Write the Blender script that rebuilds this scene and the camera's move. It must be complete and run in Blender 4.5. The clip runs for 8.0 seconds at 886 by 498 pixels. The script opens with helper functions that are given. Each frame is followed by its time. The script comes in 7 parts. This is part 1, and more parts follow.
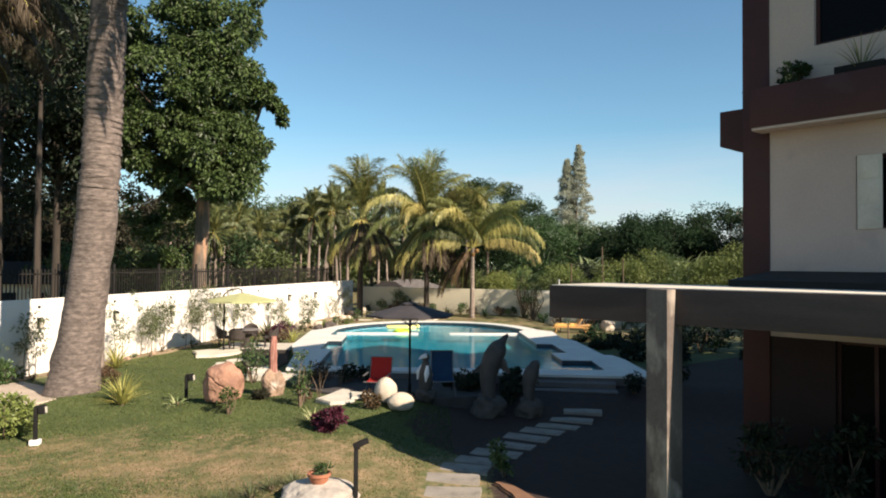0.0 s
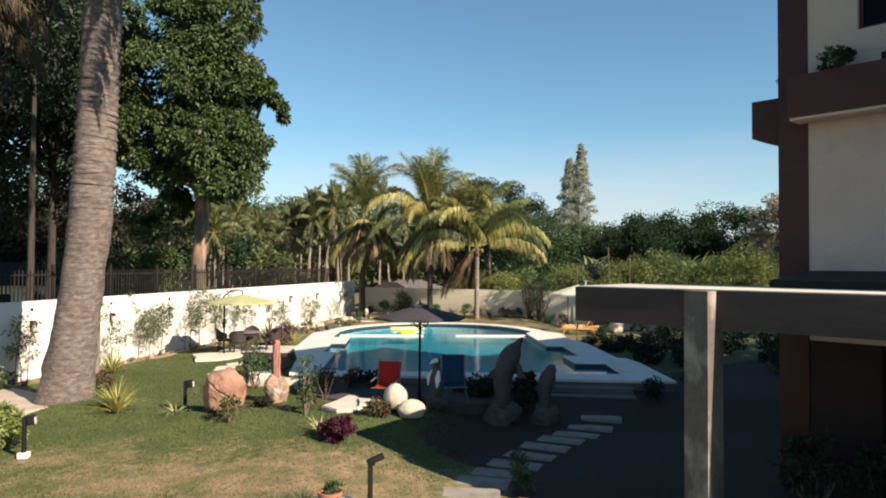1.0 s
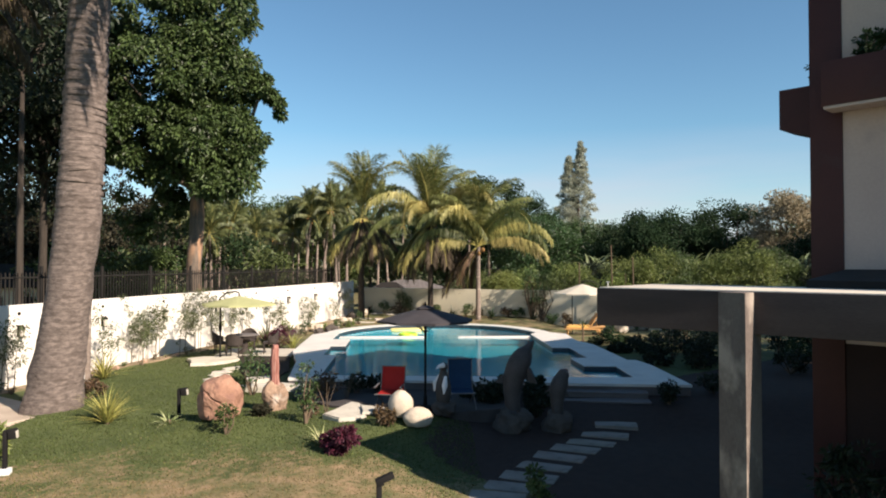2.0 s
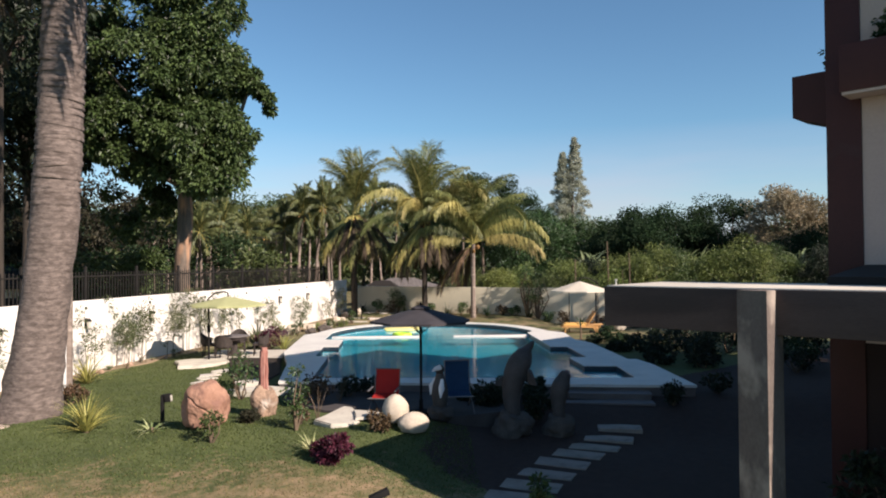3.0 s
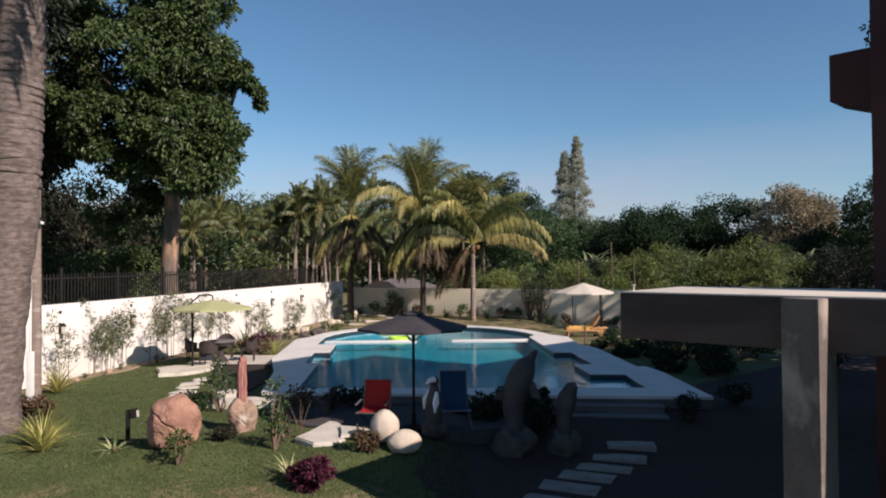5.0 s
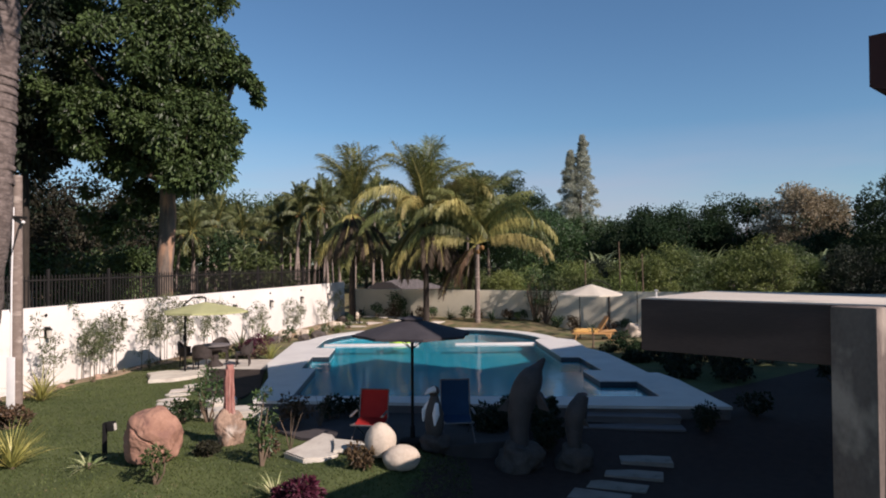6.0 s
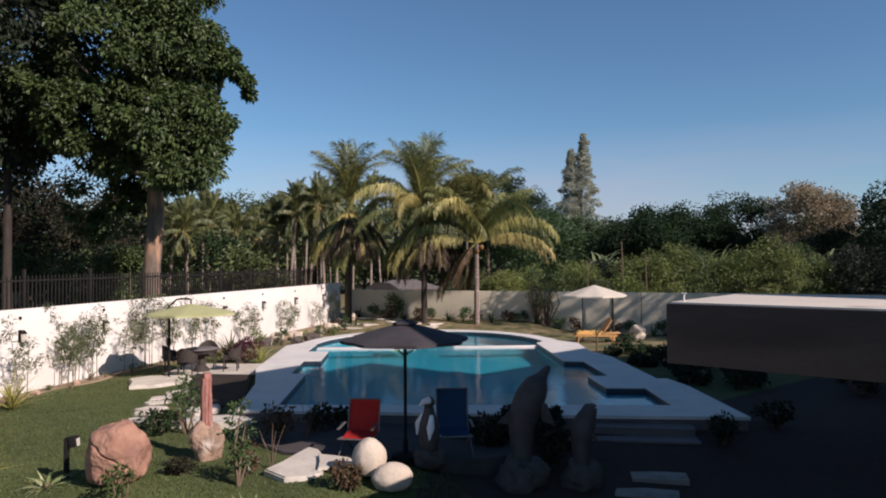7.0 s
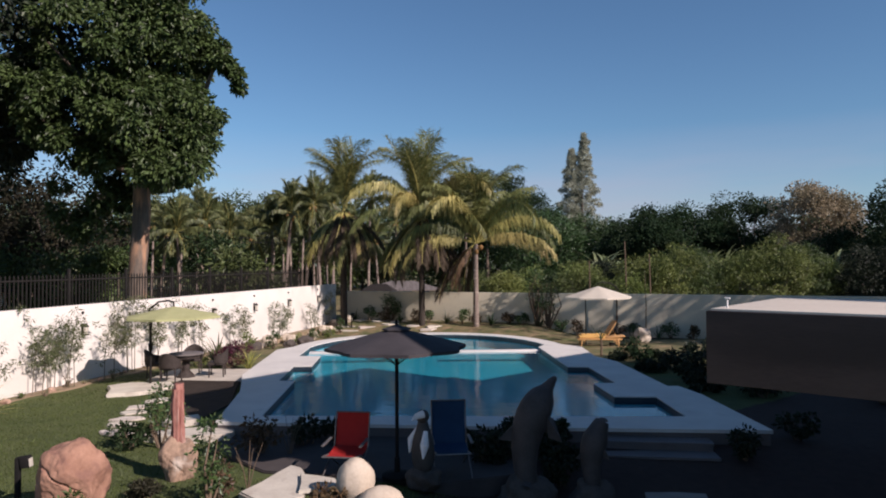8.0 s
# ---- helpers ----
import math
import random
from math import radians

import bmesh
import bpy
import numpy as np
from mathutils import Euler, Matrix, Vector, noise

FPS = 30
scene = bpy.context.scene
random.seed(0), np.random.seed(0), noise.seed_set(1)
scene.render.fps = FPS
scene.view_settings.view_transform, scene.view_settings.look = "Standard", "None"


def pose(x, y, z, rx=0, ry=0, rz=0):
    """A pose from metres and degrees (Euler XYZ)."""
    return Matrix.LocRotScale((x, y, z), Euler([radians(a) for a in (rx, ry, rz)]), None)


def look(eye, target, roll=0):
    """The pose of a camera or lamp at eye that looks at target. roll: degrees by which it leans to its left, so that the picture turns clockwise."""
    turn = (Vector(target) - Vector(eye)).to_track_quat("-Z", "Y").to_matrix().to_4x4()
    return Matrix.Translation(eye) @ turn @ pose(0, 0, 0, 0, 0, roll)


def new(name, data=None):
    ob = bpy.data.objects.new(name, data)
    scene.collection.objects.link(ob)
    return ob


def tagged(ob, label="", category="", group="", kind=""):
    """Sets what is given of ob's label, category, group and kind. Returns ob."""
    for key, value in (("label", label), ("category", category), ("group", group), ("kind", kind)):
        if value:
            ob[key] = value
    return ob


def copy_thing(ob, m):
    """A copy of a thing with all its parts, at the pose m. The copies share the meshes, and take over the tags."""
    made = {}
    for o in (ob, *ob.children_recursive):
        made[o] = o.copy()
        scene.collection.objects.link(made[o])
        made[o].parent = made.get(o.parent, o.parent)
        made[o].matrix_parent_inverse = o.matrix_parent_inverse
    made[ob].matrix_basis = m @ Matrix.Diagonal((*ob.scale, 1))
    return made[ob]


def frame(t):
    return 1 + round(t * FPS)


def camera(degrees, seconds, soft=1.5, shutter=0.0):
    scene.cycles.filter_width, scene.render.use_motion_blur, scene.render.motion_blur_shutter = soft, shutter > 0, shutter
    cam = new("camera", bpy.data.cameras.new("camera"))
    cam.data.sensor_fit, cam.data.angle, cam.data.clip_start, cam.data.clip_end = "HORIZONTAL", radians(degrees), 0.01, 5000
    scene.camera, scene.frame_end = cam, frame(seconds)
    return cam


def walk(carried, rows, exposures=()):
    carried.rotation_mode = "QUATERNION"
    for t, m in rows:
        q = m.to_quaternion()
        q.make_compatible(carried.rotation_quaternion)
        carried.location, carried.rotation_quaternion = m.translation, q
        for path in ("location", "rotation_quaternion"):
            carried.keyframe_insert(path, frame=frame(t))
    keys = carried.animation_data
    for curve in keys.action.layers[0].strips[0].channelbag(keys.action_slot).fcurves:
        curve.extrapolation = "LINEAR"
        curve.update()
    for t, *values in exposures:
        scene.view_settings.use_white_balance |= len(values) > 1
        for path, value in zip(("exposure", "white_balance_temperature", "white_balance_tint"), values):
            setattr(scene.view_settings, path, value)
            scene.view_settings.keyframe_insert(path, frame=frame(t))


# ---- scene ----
cam = camera(66.0, 8.0, soft=1.95)
PATH = [
    (0, (-0.431, -1.5, 3.589), (-0.392, 0.499, 3.634), 0.4),
    (0.5, (-0.558, -1.075, 3.585), (-0.519, 0.924, 3.631), 0.4),
    (1, (-0.723, -0.669, 3.58), (-0.681, 1.33, 3.626), 0.3),
    (1.5, (-0.85, -0.269, 3.592), (-0.808, 1.73, 3.638), 0.2),
    (3, (-0.954, 0.801, 3.602), (-0.884, 2.8, 3.639), -0.4),
    (3.5, (-0.921, 1.048, 3.599), (-0.85, 3.047, 3.637), -0.4),
    (4, (-0.862, 1.362, 3.604), (-0.791, 3.361, 3.643), -0.4),
    (4.5, (-0.82, 1.723, 3.611), (-0.748, 3.721, 3.649), -0.4),
    (6, (-0.662, 3.066, 3.646), (-0.61, 5.065, 3.685), -0.4),
    (6.5, (-0.601, 3.598, 3.631), (-0.549, 5.597, 3.672), -0.4),
    (7, (-0.562, 4.136, 3.627), (-0.509, 6.135, 3.667), -0.4),
    (7.5, (-0.52, 4.688, 3.616), (-0.465, 6.687, 3.657), -0.4),
    (8, (-0.47, 5.262, 3.604), (-0.415, 7.261, 3.647), -0.4),
]
walk(cam, [(t, look(eye, target, roll)) for t, eye, target, roll in PATH],
     [(0.0, 0.94, 6720, 15), (1.5, 0.86, 6600, 16), (3.0, 0.68, 6320, 21), (4.5, 0.38, 6160, 24), (6.0, 0.28, 6100, 26), (8.0, 0.20, 6050, 28)])

# ---- light ----
SUN_AZ = Vector((0.7715, -0.6362, 0)).normalized()
SUN_EL = radians(31.5)
sun_dir = Vector((SUN_AZ.x * math.cos(SUN_EL), SUN_AZ.y * math.cos(SUN_EL), math.sin(SUN_EL)))
world = bpy.data.worlds.new("world")
scene.world = world
world.use_nodes = True
wt = world.node_tree
sky = wt.nodes.new("ShaderNodeTexSky")
sky.sky_type = "NISHITA"
sky.sun_disc = False
sky.sun_elevation = SUN_EL
sky.sun_rotation = math.atan2(SUN_AZ.x, SUN_AZ.y)
sky.air_density, sky.dust_density, sky.ozone_density = 1.0, 0.1, 1.1
tropic = wt.nodes.new("ShaderNodeMix")  # humid, cyan-blue air
tropic.data_type, tropic.blend_type = "RGBA", "MULTIPLY"
tropic.inputs["Factor"].default_value = 1.0
tropic.inputs["B"].default_value = (0.70, 1.0, 1.04, 1)
wt.links.new(sky.outputs[0], tropic.inputs["A"])
# thin haze streaks low in the sky
wn = wt.nodes.new
co, mp_, nz_, sp_, fall, fac, haze = (wn("ShaderNode" + k) for k in ("TexCoord", "Mapping", "TexNoise", "SeparateXYZ", "MapRange", "Math", "Mix"))
mp_.inputs["Scale"].default_value = (1.6, 1.6, 11.0)
nz_.inputs["Scale"].default_value, nz_.inputs["Detail"].default_value = 1.4, 4
wt.links.new(co.outputs["Generated"], mp_.inputs[0])
wt.links.new(mp_.outputs[0], nz_.inputs["Vector"])
wt.links.new(co.outputs["Generated"], sp_.inputs[0])
wt.links.new(sp_.outputs["Z"], fall.inputs["Value"])
fall.inputs["From Min"].default_value, fall.inputs["From Max"].default_value = 0.19, 0.04
fac.operation = "MULTIPLY"
wt.links.new(fall.outputs[0], fac.inputs[0])
streak = wn("ShaderNodeMapRange")
streak.inputs["From Min"].default_value, streak.inputs["From Max"].default_value = 0.36, 0.66
streak.inputs["To Min"].default_value, streak.inputs["To Max"].default_value = 0.22, 0.85
wt.links.new(nz_.outputs["Fac"], streak.inputs["Value"])
wt.links.new(streak.outputs[0], fac.inputs[1])
haze.data_type = "RGBA"
wt.links.new(fac.outputs[0], haze.inputs["Factor"])
wt.links.new(tropic.outputs["Result"], haze.inputs["A"])
haze.inputs["B"].default_value = (5.5, 5.35, 5.75, 1)
wt.links.new(haze.outputs["Result"], wt.nodes["Background"].inputs[0])
wt.nodes["Background"].inputs[1].default_value = 0.074
sun_data = bpy.data.lights.new("sun", "SUN")
sun_data.energy, sun_data.angle, sun_data.color = 5.6, radians(0.5), (1.0, 0.89, 0.72)
new("sun", sun_data).matrix_world = look(sun_dir * 200, (0, 0, 0))

# ---- materials ----
def mat(name, c1, c2, scale=3.0, rough=0.8, bump=0.3, fine=40.0, metal=0.0, thin=0.0, island=0.0, spots=None, spec=0.3, stretch=(1, 1, 1), cracks=0.0, rings=0.0):
    """A two-scale procedural surface: c1 to c2 over large noise, fine grain, bump; thin lets light through (leaves)."""
    m = bpy.data.materials.new(name)
    m.use_nodes = True
    nt = m.node_tree
    N, L = nt.nodes.new, nt.links.new
    bsdf, out = nt.nodes["Principled BSDF"], nt.nodes["Material Output"]
    tc, mp = N("ShaderNodeTexCoord"), N("ShaderNodeMapping")
    mp.inputs["Scale"].default_value = stretch
    L(tc.outputs["Object"], mp.inputs[0])
    big, small = N("ShaderNodeTexNoise"), N("ShaderNodeTexNoise")
    for node, sc in ((big, scale), (small, fine)):
        node.inputs["Scale"].default_value = sc
        node.inputs["Detail"].default_value = 5
        L(mp.outputs[0], node.inputs["Vector"])
    add = N("ShaderNodeMath")
    add.operation = "MULTIPLY_ADD"
    L(small.outputs["Fac"], add.inputs[0])
    add.inputs[1].default_value = 0.45
    L(big.outputs["Fac"], add.inputs[2])
    ramp = N("ShaderNodeMapRange")
    ramp.inputs["From Min"].default_value, ramp.inputs["From Max"].default_value = 0.5, 0.95
    L(add.outputs[0], ramp.inputs["Value"])
    mix = N("ShaderNodeMix")
    mix.data_type = "RGBA"
    mix.inputs["A"].default_value, mix.inputs["B"].default_value = (*c1, 1), (*c2, 1)
    L(ramp.outputs[0], mix.inputs["Factor"])
    colour = mix.outputs["Result"]
    if island:
        geo, hsv, oi = N("ShaderNodeNewGeometry"), N("ShaderNodeHueSaturation"), N("ShaderNodeObjectInfo")
        r1 = N("ShaderNodeMapRange")
        r1.inputs["To Min"].default_value, r1.inputs["To Max"].default_value = 1 - island, 1 + island
        L(geo.outputs["Random Per Island"], r1.inputs["Value"])
        L(r1.outputs[0], hsv.inputs["Value"])
        r2 = N("ShaderNodeMapRange")
        r2.inputs["To Min"].default_value, r2.inputs["To Max"].default_value = 0.485, 0.515
        L(oi.outputs["Random"], r2.inputs["Value"])
        L(r2.outputs[0], hsv.inputs["Hue"])
        L(colour, hsv.inputs["Color"])
        colour = hsv.outputs[0]
    if spots:
        sp, sr, sm = N("ShaderNodeTexNoise"), N("ShaderNodeMapRange"), N("ShaderNodeMix")
        sm.data_type = "RGBA"
        sp.inputs["Scale"].default_value, sp.inputs["Detail"].default_value = spots[1], 8
        L(mp.outputs[0], sp.inputs["Vector"])
        sr.inputs["From Min"].default_value, sr.inputs["From Max"].default_value = spots[2], spots[2] + 0.12
        sr.inputs["To Max"].default_value = spots[3]
        L(sp.outputs["Fac"], sr.inputs["Value"])
        L(sr.outputs[0], sm.inputs["Factor"])
        L(colour, sm.inputs["A"])
        sm.inputs["B"].default_value = (*spots[0], 1)
        colour = sm.outputs["Result"]
    height = add.outputs[0]
    if cracks:
        vo, wob, cr, cm, ch = N("ShaderNodeTexVoronoi"), N("ShaderNodeVectorMath"), N("ShaderNodeMapRange"), N("ShaderNodeMix"), N("ShaderNodeMath")
        vo.feature = "DISTANCE_TO_EDGE"
        vo.inputs["Scale"].default_value = cracks
        wob.operation = "MULTIPLY_ADD"
        L(big.outputs["Color"], wob.inputs[0])
        wob.inputs[1].default_value = (0.6, 0.6, 0.6)
        L(mp.outputs[0], wob.inputs[2])
        L(wob.outputs[0], vo.inputs["Vector"])
        cr.inputs["From Max"].default_value = 0.014
        L(vo.outputs["Distance"], cr.inputs["Value"])
        cm.data_type = "RGBA"
        cm.inputs["A"].default_value = (c2[0] * 0.55, c2[1] * 0.55, c2[2] * 0.55, 1)
        L(colour, cm.inputs["B"])
        L(cr.outputs[0], cm.inputs["Factor"])
        colour = cm.outputs["Result"]
        ch.operation = "MULTIPLY_ADD"
        L(cr.outputs[0], ch.inputs[0])
        ch.inputs[1].default_value = 1.6
        L(height, ch.inputs[2])
        height = ch.outputs[0]
    if rings:  # leaf scars round a palm trunk
        wv, wr, wm, wh = N("ShaderNodeTexWave"), N("ShaderNodeMapRange"), N("ShaderNodeMix"), N("ShaderNodeMath")
        wv.bands_direction = "Z"
        wv.inputs["Scale"].default_value, wv.inputs["Distortion"].default_value = rings / 3.14, 4.5
        wv.inputs["Detail"].default_value, wv.inputs["Detail Scale"].default_value = 4, 1.3
        L(tc.outputs["Object"], wv.inputs["Vector"])
        wr.inputs["From Min"].default_value, wr.inputs["From Max"].default_value, wr.inputs["To Min"].default_value = 0.0, 0.30, 0.76
        L(wv.outputs["Fac"], wr.inputs["Value"])
        wm.data_type = "RGBA"
        wm.inputs["A"].default_value = (c2[0] * 0.55, c2[1] * 0.52, c2[2] * 0.5, 1)
        L(colour, wm.inputs["B"])
        L(wr.outputs[0], wm.inputs["Factor"])
        colour = wm.outputs["Result"]
        wh.operation = "MULTIPLY_ADD"
        L(wr.outputs[0], wh.inputs[0])
        wh.inputs[1].default_value = 0.5
        L(height, wh.inputs[2])
        height = wh.outputs[0]
    L(colour, bsdf.inputs["Base Color"])
    bsdf.inputs["Roughness"].default_value = rough
    bsdf.inputs["Metallic"].default_value = metal
    bsdf.inputs["Specular IOR Level"].default_value = spec
    if bump:
        bp = N("ShaderNodeBump")
        bp.inputs["Strength"].default_value, bp.inputs["Distance"].default_value = bump, 0.02
        L(height, bp.inputs["Height"])
        L(bp.outputs[0], bsdf.inputs["Normal"])
    if thin:
        tr, ms = N("ShaderNodeBsdfTranslucent"), N("ShaderNodeMixShader")
        L(colour, tr.inputs["Color"])
        ms.inputs[0].default_value = thin
        L(bsdf.outputs[0], ms.inputs[1])
        L(tr.outputs[0], ms.inputs[2])
        L(ms.outputs[0], out.inputs["Surface"])
    return m


WHITE_WALL = mat("white_wall_paint", (0.72, 0.68, 0.62), (0.63, 0.59, 0.53), 0.6, 0.85, 0.2, 25, spots=((0.45, 0.40, 0.33), 1.1, 0.60, 0.55))
GREY_WALL = mat("grey_wall_paint", (0.68, 0.62, 0.47), (0.56, 0.51, 0.385), 0.5, 0.9, 0.2, 20, spots=((0.28, 0.26, 0.23), 0.9, 0.62, 0.6))
HOUSE_WALL = mat("cream_house_paint", (0.47, 0.375, 0.32), (0.39, 0.31, 0.27), 0.5, 0.85, 0.1, 25, spots=((0.30, 0.25, 0.23), 1.3, 0.60, 0.5))
BROWN_PAINT = mat("red_brown_paint", (0.060, 0.019, 0.016), (0.040, 0.013, 0.012), 1.0, 0.6, 0.15, 30, spots=((0.06, 0.032, 0.03), 2.0, 0.6, 0.5))
# pale ground-floor wall, darkened for the shade under the roofs
SHADE_PLASTER = mat("shade_dark_plaster", (0.030, 0.017, 0.015), (0.019, 0.011, 0.010), 1.0, 0.85, 0.2, 30)
POST = mat("peeling_concrete_render", (0.155, 0.126, 0.108), (0.085, 0.068, 0.059), 1.6, 0.9, 0.7, 30, spots=((0.34, 0.285, 0.235), 2.4, 0.53, 0.8), stretch=(1, 1, 0.6))
TAR = mat("tarred_roof_edge", (0.022, 0.020, 0.019), (0.014, 0.013, 0.012), 2, 0.9, 0.3, 30)
# stained beam concrete, its base darkened because the beams stand in shade
BEAM = mat("shade_dark_weathered_concrete", (0.086, 0.062, 0.056), (0.056, 0.040, 0.037), 1.6, 0.9, 0.5, 30, spots=((0.042, 0.033, 0.030), 0.9, 0.52, 0.7), stretch=(0.5, 0.5, 2.2))
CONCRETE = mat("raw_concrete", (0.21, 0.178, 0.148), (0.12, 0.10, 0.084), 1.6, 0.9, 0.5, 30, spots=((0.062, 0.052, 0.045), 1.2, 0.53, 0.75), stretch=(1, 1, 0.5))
# top of the same carport roof, paled as the sun lights it
ROOF_TOP = mat("sunlit_pale_slab_top", (0.74, 0.66, 0.54), (0.58, 0.52, 0.43), 0.8, 0.9, 0.3, 25, spots=((0.25, 0.23, 0.2), 1.0, 0.58, 0.7))
DECK = mat("pale_deck_stone", (0.66, 0.63, 0.58), (0.56, 0.53, 0.49), 1.2, 0.7, 0.15, 40, island=0.05, spots=((0.42, 0.40, 0.36), 1.8, 0.62, 0.4))
PATH_STONE = mat("weathered_path_stone", (0.31, 0.272, 0.232), (0.21, 0.184, 0.155), 2.0, 0.9, 0.5, 28, island=0.06, spots=((0.17, 0.145, 0.12), 3.5, 0.58, 0.7))
# darker than the deck top: shade on its sides and steps is in the colour
DECK_SIDE = mat("shade_dark_riser_stone", (0.17, 0.15, 0.145), (0.115, 0.102, 0.098), 1.2, 0.8, 0.3, 30)
DARK_PAVING = mat("dark_paving", (0.068, 0.058, 0.054), (0.042, 0.036, 0.034), 1.5, 0.85, 0.4, 30)
POOL_TILE = mat("pool_mosaic", (0.07, 0.50, 0.58), (0.045, 0.42, 0.52), 6.0, 0.4, 0.05, 60)
WATERLINE = mat("dark_waterline_tile", (0.028, 0.045, 0.058), (0.018, 0.030, 0.042), 8.0, 0.35, 0.1, 60, spec=0.4)
TOTEM_ROCK = mat("grey_and_white_rock", (0.36, 0.245, 0.17), (0.12, 0.082, 0.06), 3.2, 0.95, 1.0, 20, spots=((0.50, 0.43, 0.36), 2.6, 0.55, 0.85))
DARK_STEEL = mat("dark_painted_steel", (0.010, 0.010, 0.010), (0.018, 0.016, 0.015), 3, 0.75, 0.05, 60, spec=0.12)
FENCE = mat("fence_black_paint", (0.014, 0.013, 0.012), (0.022, 0.020, 0.018), 3, 0.75, 0.05, 60, spec=0.12)
LAMP_GLASS = mat("frosted_lamp_glass", (0.55, 0.50, 0.42), (0.45, 0.42, 0.36), 6, 0.35, 0.0, 60, spec=0.5)
PINK_ROCK = mat("pink_boulder", (0.36, 0.205, 0.14), (0.22, 0.115, 0.078), 3.4, 0.95, 1.0, 16, spots=((0.19, 0.10, 0.075), 4.5, 0.54, 0.8))
GREY_BOULDER = mat("grey_beige_boulder", (0.44, 0.39, 0.335), (0.31, 0.27, 0.23), 3.0, 0.95, 0.9, 22, spots=((0.22, 0.18, 0.15), 4.5, 0.58, 0.7))
PALE_ROCK = mat("pale_boulder", (0.55, 0.475, 0.375), (0.42, 0.35, 0.27), 3.0, 0.9, 0.6, 26, spots=((0.30, 0.25, 0.20), 4.5, 0.6, 0.6))
TAN_ROCK = mat("tan_rock", (0.46, 0.31, 0.22), (0.28, 0.18, 0.13), 3.0, 0.9, 0.9, 24, spots=((0.12, 0.08, 0.06), 3.6, 0.56, 0.8))
GREY_ROCK = mat("grey_brown_rock", (0.10, 0.084, 0.072), (0.055, 0.046, 0.04), 3.0, 0.9, 0.9, 24, spots=((0.06, 0.05, 0.042), 4.0, 0.56, 0.8))
SLAB_STONE = mat("pale_flagstone", (0.58, 0.53, 0.45), (0.44, 0.39, 0.33), 2.0, 0.9, 0.5, 28, island=0.06, spots=((0.36, 0.31, 0.26), 3.5, 0.6, 0.6))
RED_STONE = mat("red_petrified_wood", (0.42, 0.21, 0.165), (0.20, 0.065, 0.05), 9, 0.75, 1.0, 40, stretch=(3, 3, 0.35), spots=((0.54, 0.40, 0.33), 4.0, 0.6, 0.6))
STATUE_GREY = mat("weathered_grey_statue", (0.085, 0.074, 0.070), (0.05, 0.044, 0.042), 4, 0.7, 0.3, 30)
STATUE_WHITE = mat("white_painted_statue", (0.84, 0.83, 0.82), (0.72, 0.70, 0.68), 4, 0.6, 0.2, 30)
STATUE_TAN = mat("grey_statue_feathers", (0.085, 0.074, 0.066), (0.05, 0.044, 0.04), 5, 0.7, 0.3, 30)
RED_FABRIC = mat("red_canvas", (0.42, 0.022, 0.016), (0.36, 0.016, 0.012), 5, 0.75, 0.25, 180)
BLUE_FABRIC = mat("blue_canvas", (0.012, 0.048, 0.11), (0.009, 0.038, 0.09), 5, 0.75, 0.25, 180)
GREEN_FABRIC = mat("lime_canvas", (0.56, 0.56, 0.29), (0.50, 0.51, 0.25), 4, 0.8, 0.2, 150, thin=0.35)
CHAIR_STEEL = mat("brushed_chair_steel", (0.22, 0.20, 0.19), (0.15, 0.14, 0.13), 8, 0.45, 0.05, 60, metal=0.6)
CHAR_FABRIC = mat("charcoal_canvas", (0.052, 0.047, 0.050), (0.038, 0.034, 0.037), 4, 0.85, 0.2, 150)
CREAM_FABRIC = mat("cream_canvas", (0.72, 0.66, 0.55), (0.66, 0.60, 0.49), 4, 0.8, 0.2, 150, thin=0.25)
WICKER = mat("dark_brown_wicker", (0.055, 0.042, 0.036), (0.03, 0.024, 0.021), 30, 0.6, 0.8, 120)
ORANGE_WOOD = mat("orange_varnished_wood", (0.58, 0.33, 0.13), (0.46, 0.25, 0.09), 5, 0.5, 0.2, 60, stretch=(1, 6, 6))
YELLOW_CUSHION = mat("orange_yellow_cushion", (0.70, 0.42, 0.13), (0.62, 0.36, 0.10), 4, 0.8, 0.2, 120)
YELLOW_VINYL = mat("yellow_vinyl", (0.74, 0.66, 0.26), (0.68, 0.60, 0.22), 5, 0.35, 0.05, 60, spec=0.5)
LIME_VINYL = mat("lime_vinyl", (0.42, 0.70, 0.05), (0.38, 0.64, 0.04), 5, 0.35, 0.05, 60, spec=0.5)
TERRACOTTA = mat("terracotta", (0.38, 0.15, 0.085), (0.30, 0.115, 0.065), 6, 0.85, 0.3, 50)
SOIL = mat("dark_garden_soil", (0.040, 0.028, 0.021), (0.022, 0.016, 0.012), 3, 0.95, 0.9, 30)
RED_SOIL = mat("red_brown_soil", (0.24, 0.125, 0.07), (0.17, 0.09, 0.055), 3, 0.95, 0.9, 30)
EDGE_SOIL = mat("dry_edge_soil", (0.34, 0.25, 0.165), (0.19, 0.14, 0.09), 2.5, 0.95, 1.0, 26, spots=((0.12, 0.12, 0.05), 3.0, 0.5, 0.8))
SAND = mat("pale_sandy_soil", (0.46, 0.38, 0.30), (0.36, 0.29, 0.23), 2, 0.95, 0.7, 30)
NEAR_BARK = mat("scarred_palm_bark", (0.21, 0.168, 0.146), (0.076, 0.060, 0.052), 7.0, 0.95, 1.0, 34, stretch=(1.0, 1.0, 1.9), spots=((0.085, 0.066, 0.056), 2.4, 0.55, 0.75), rings=7.0)
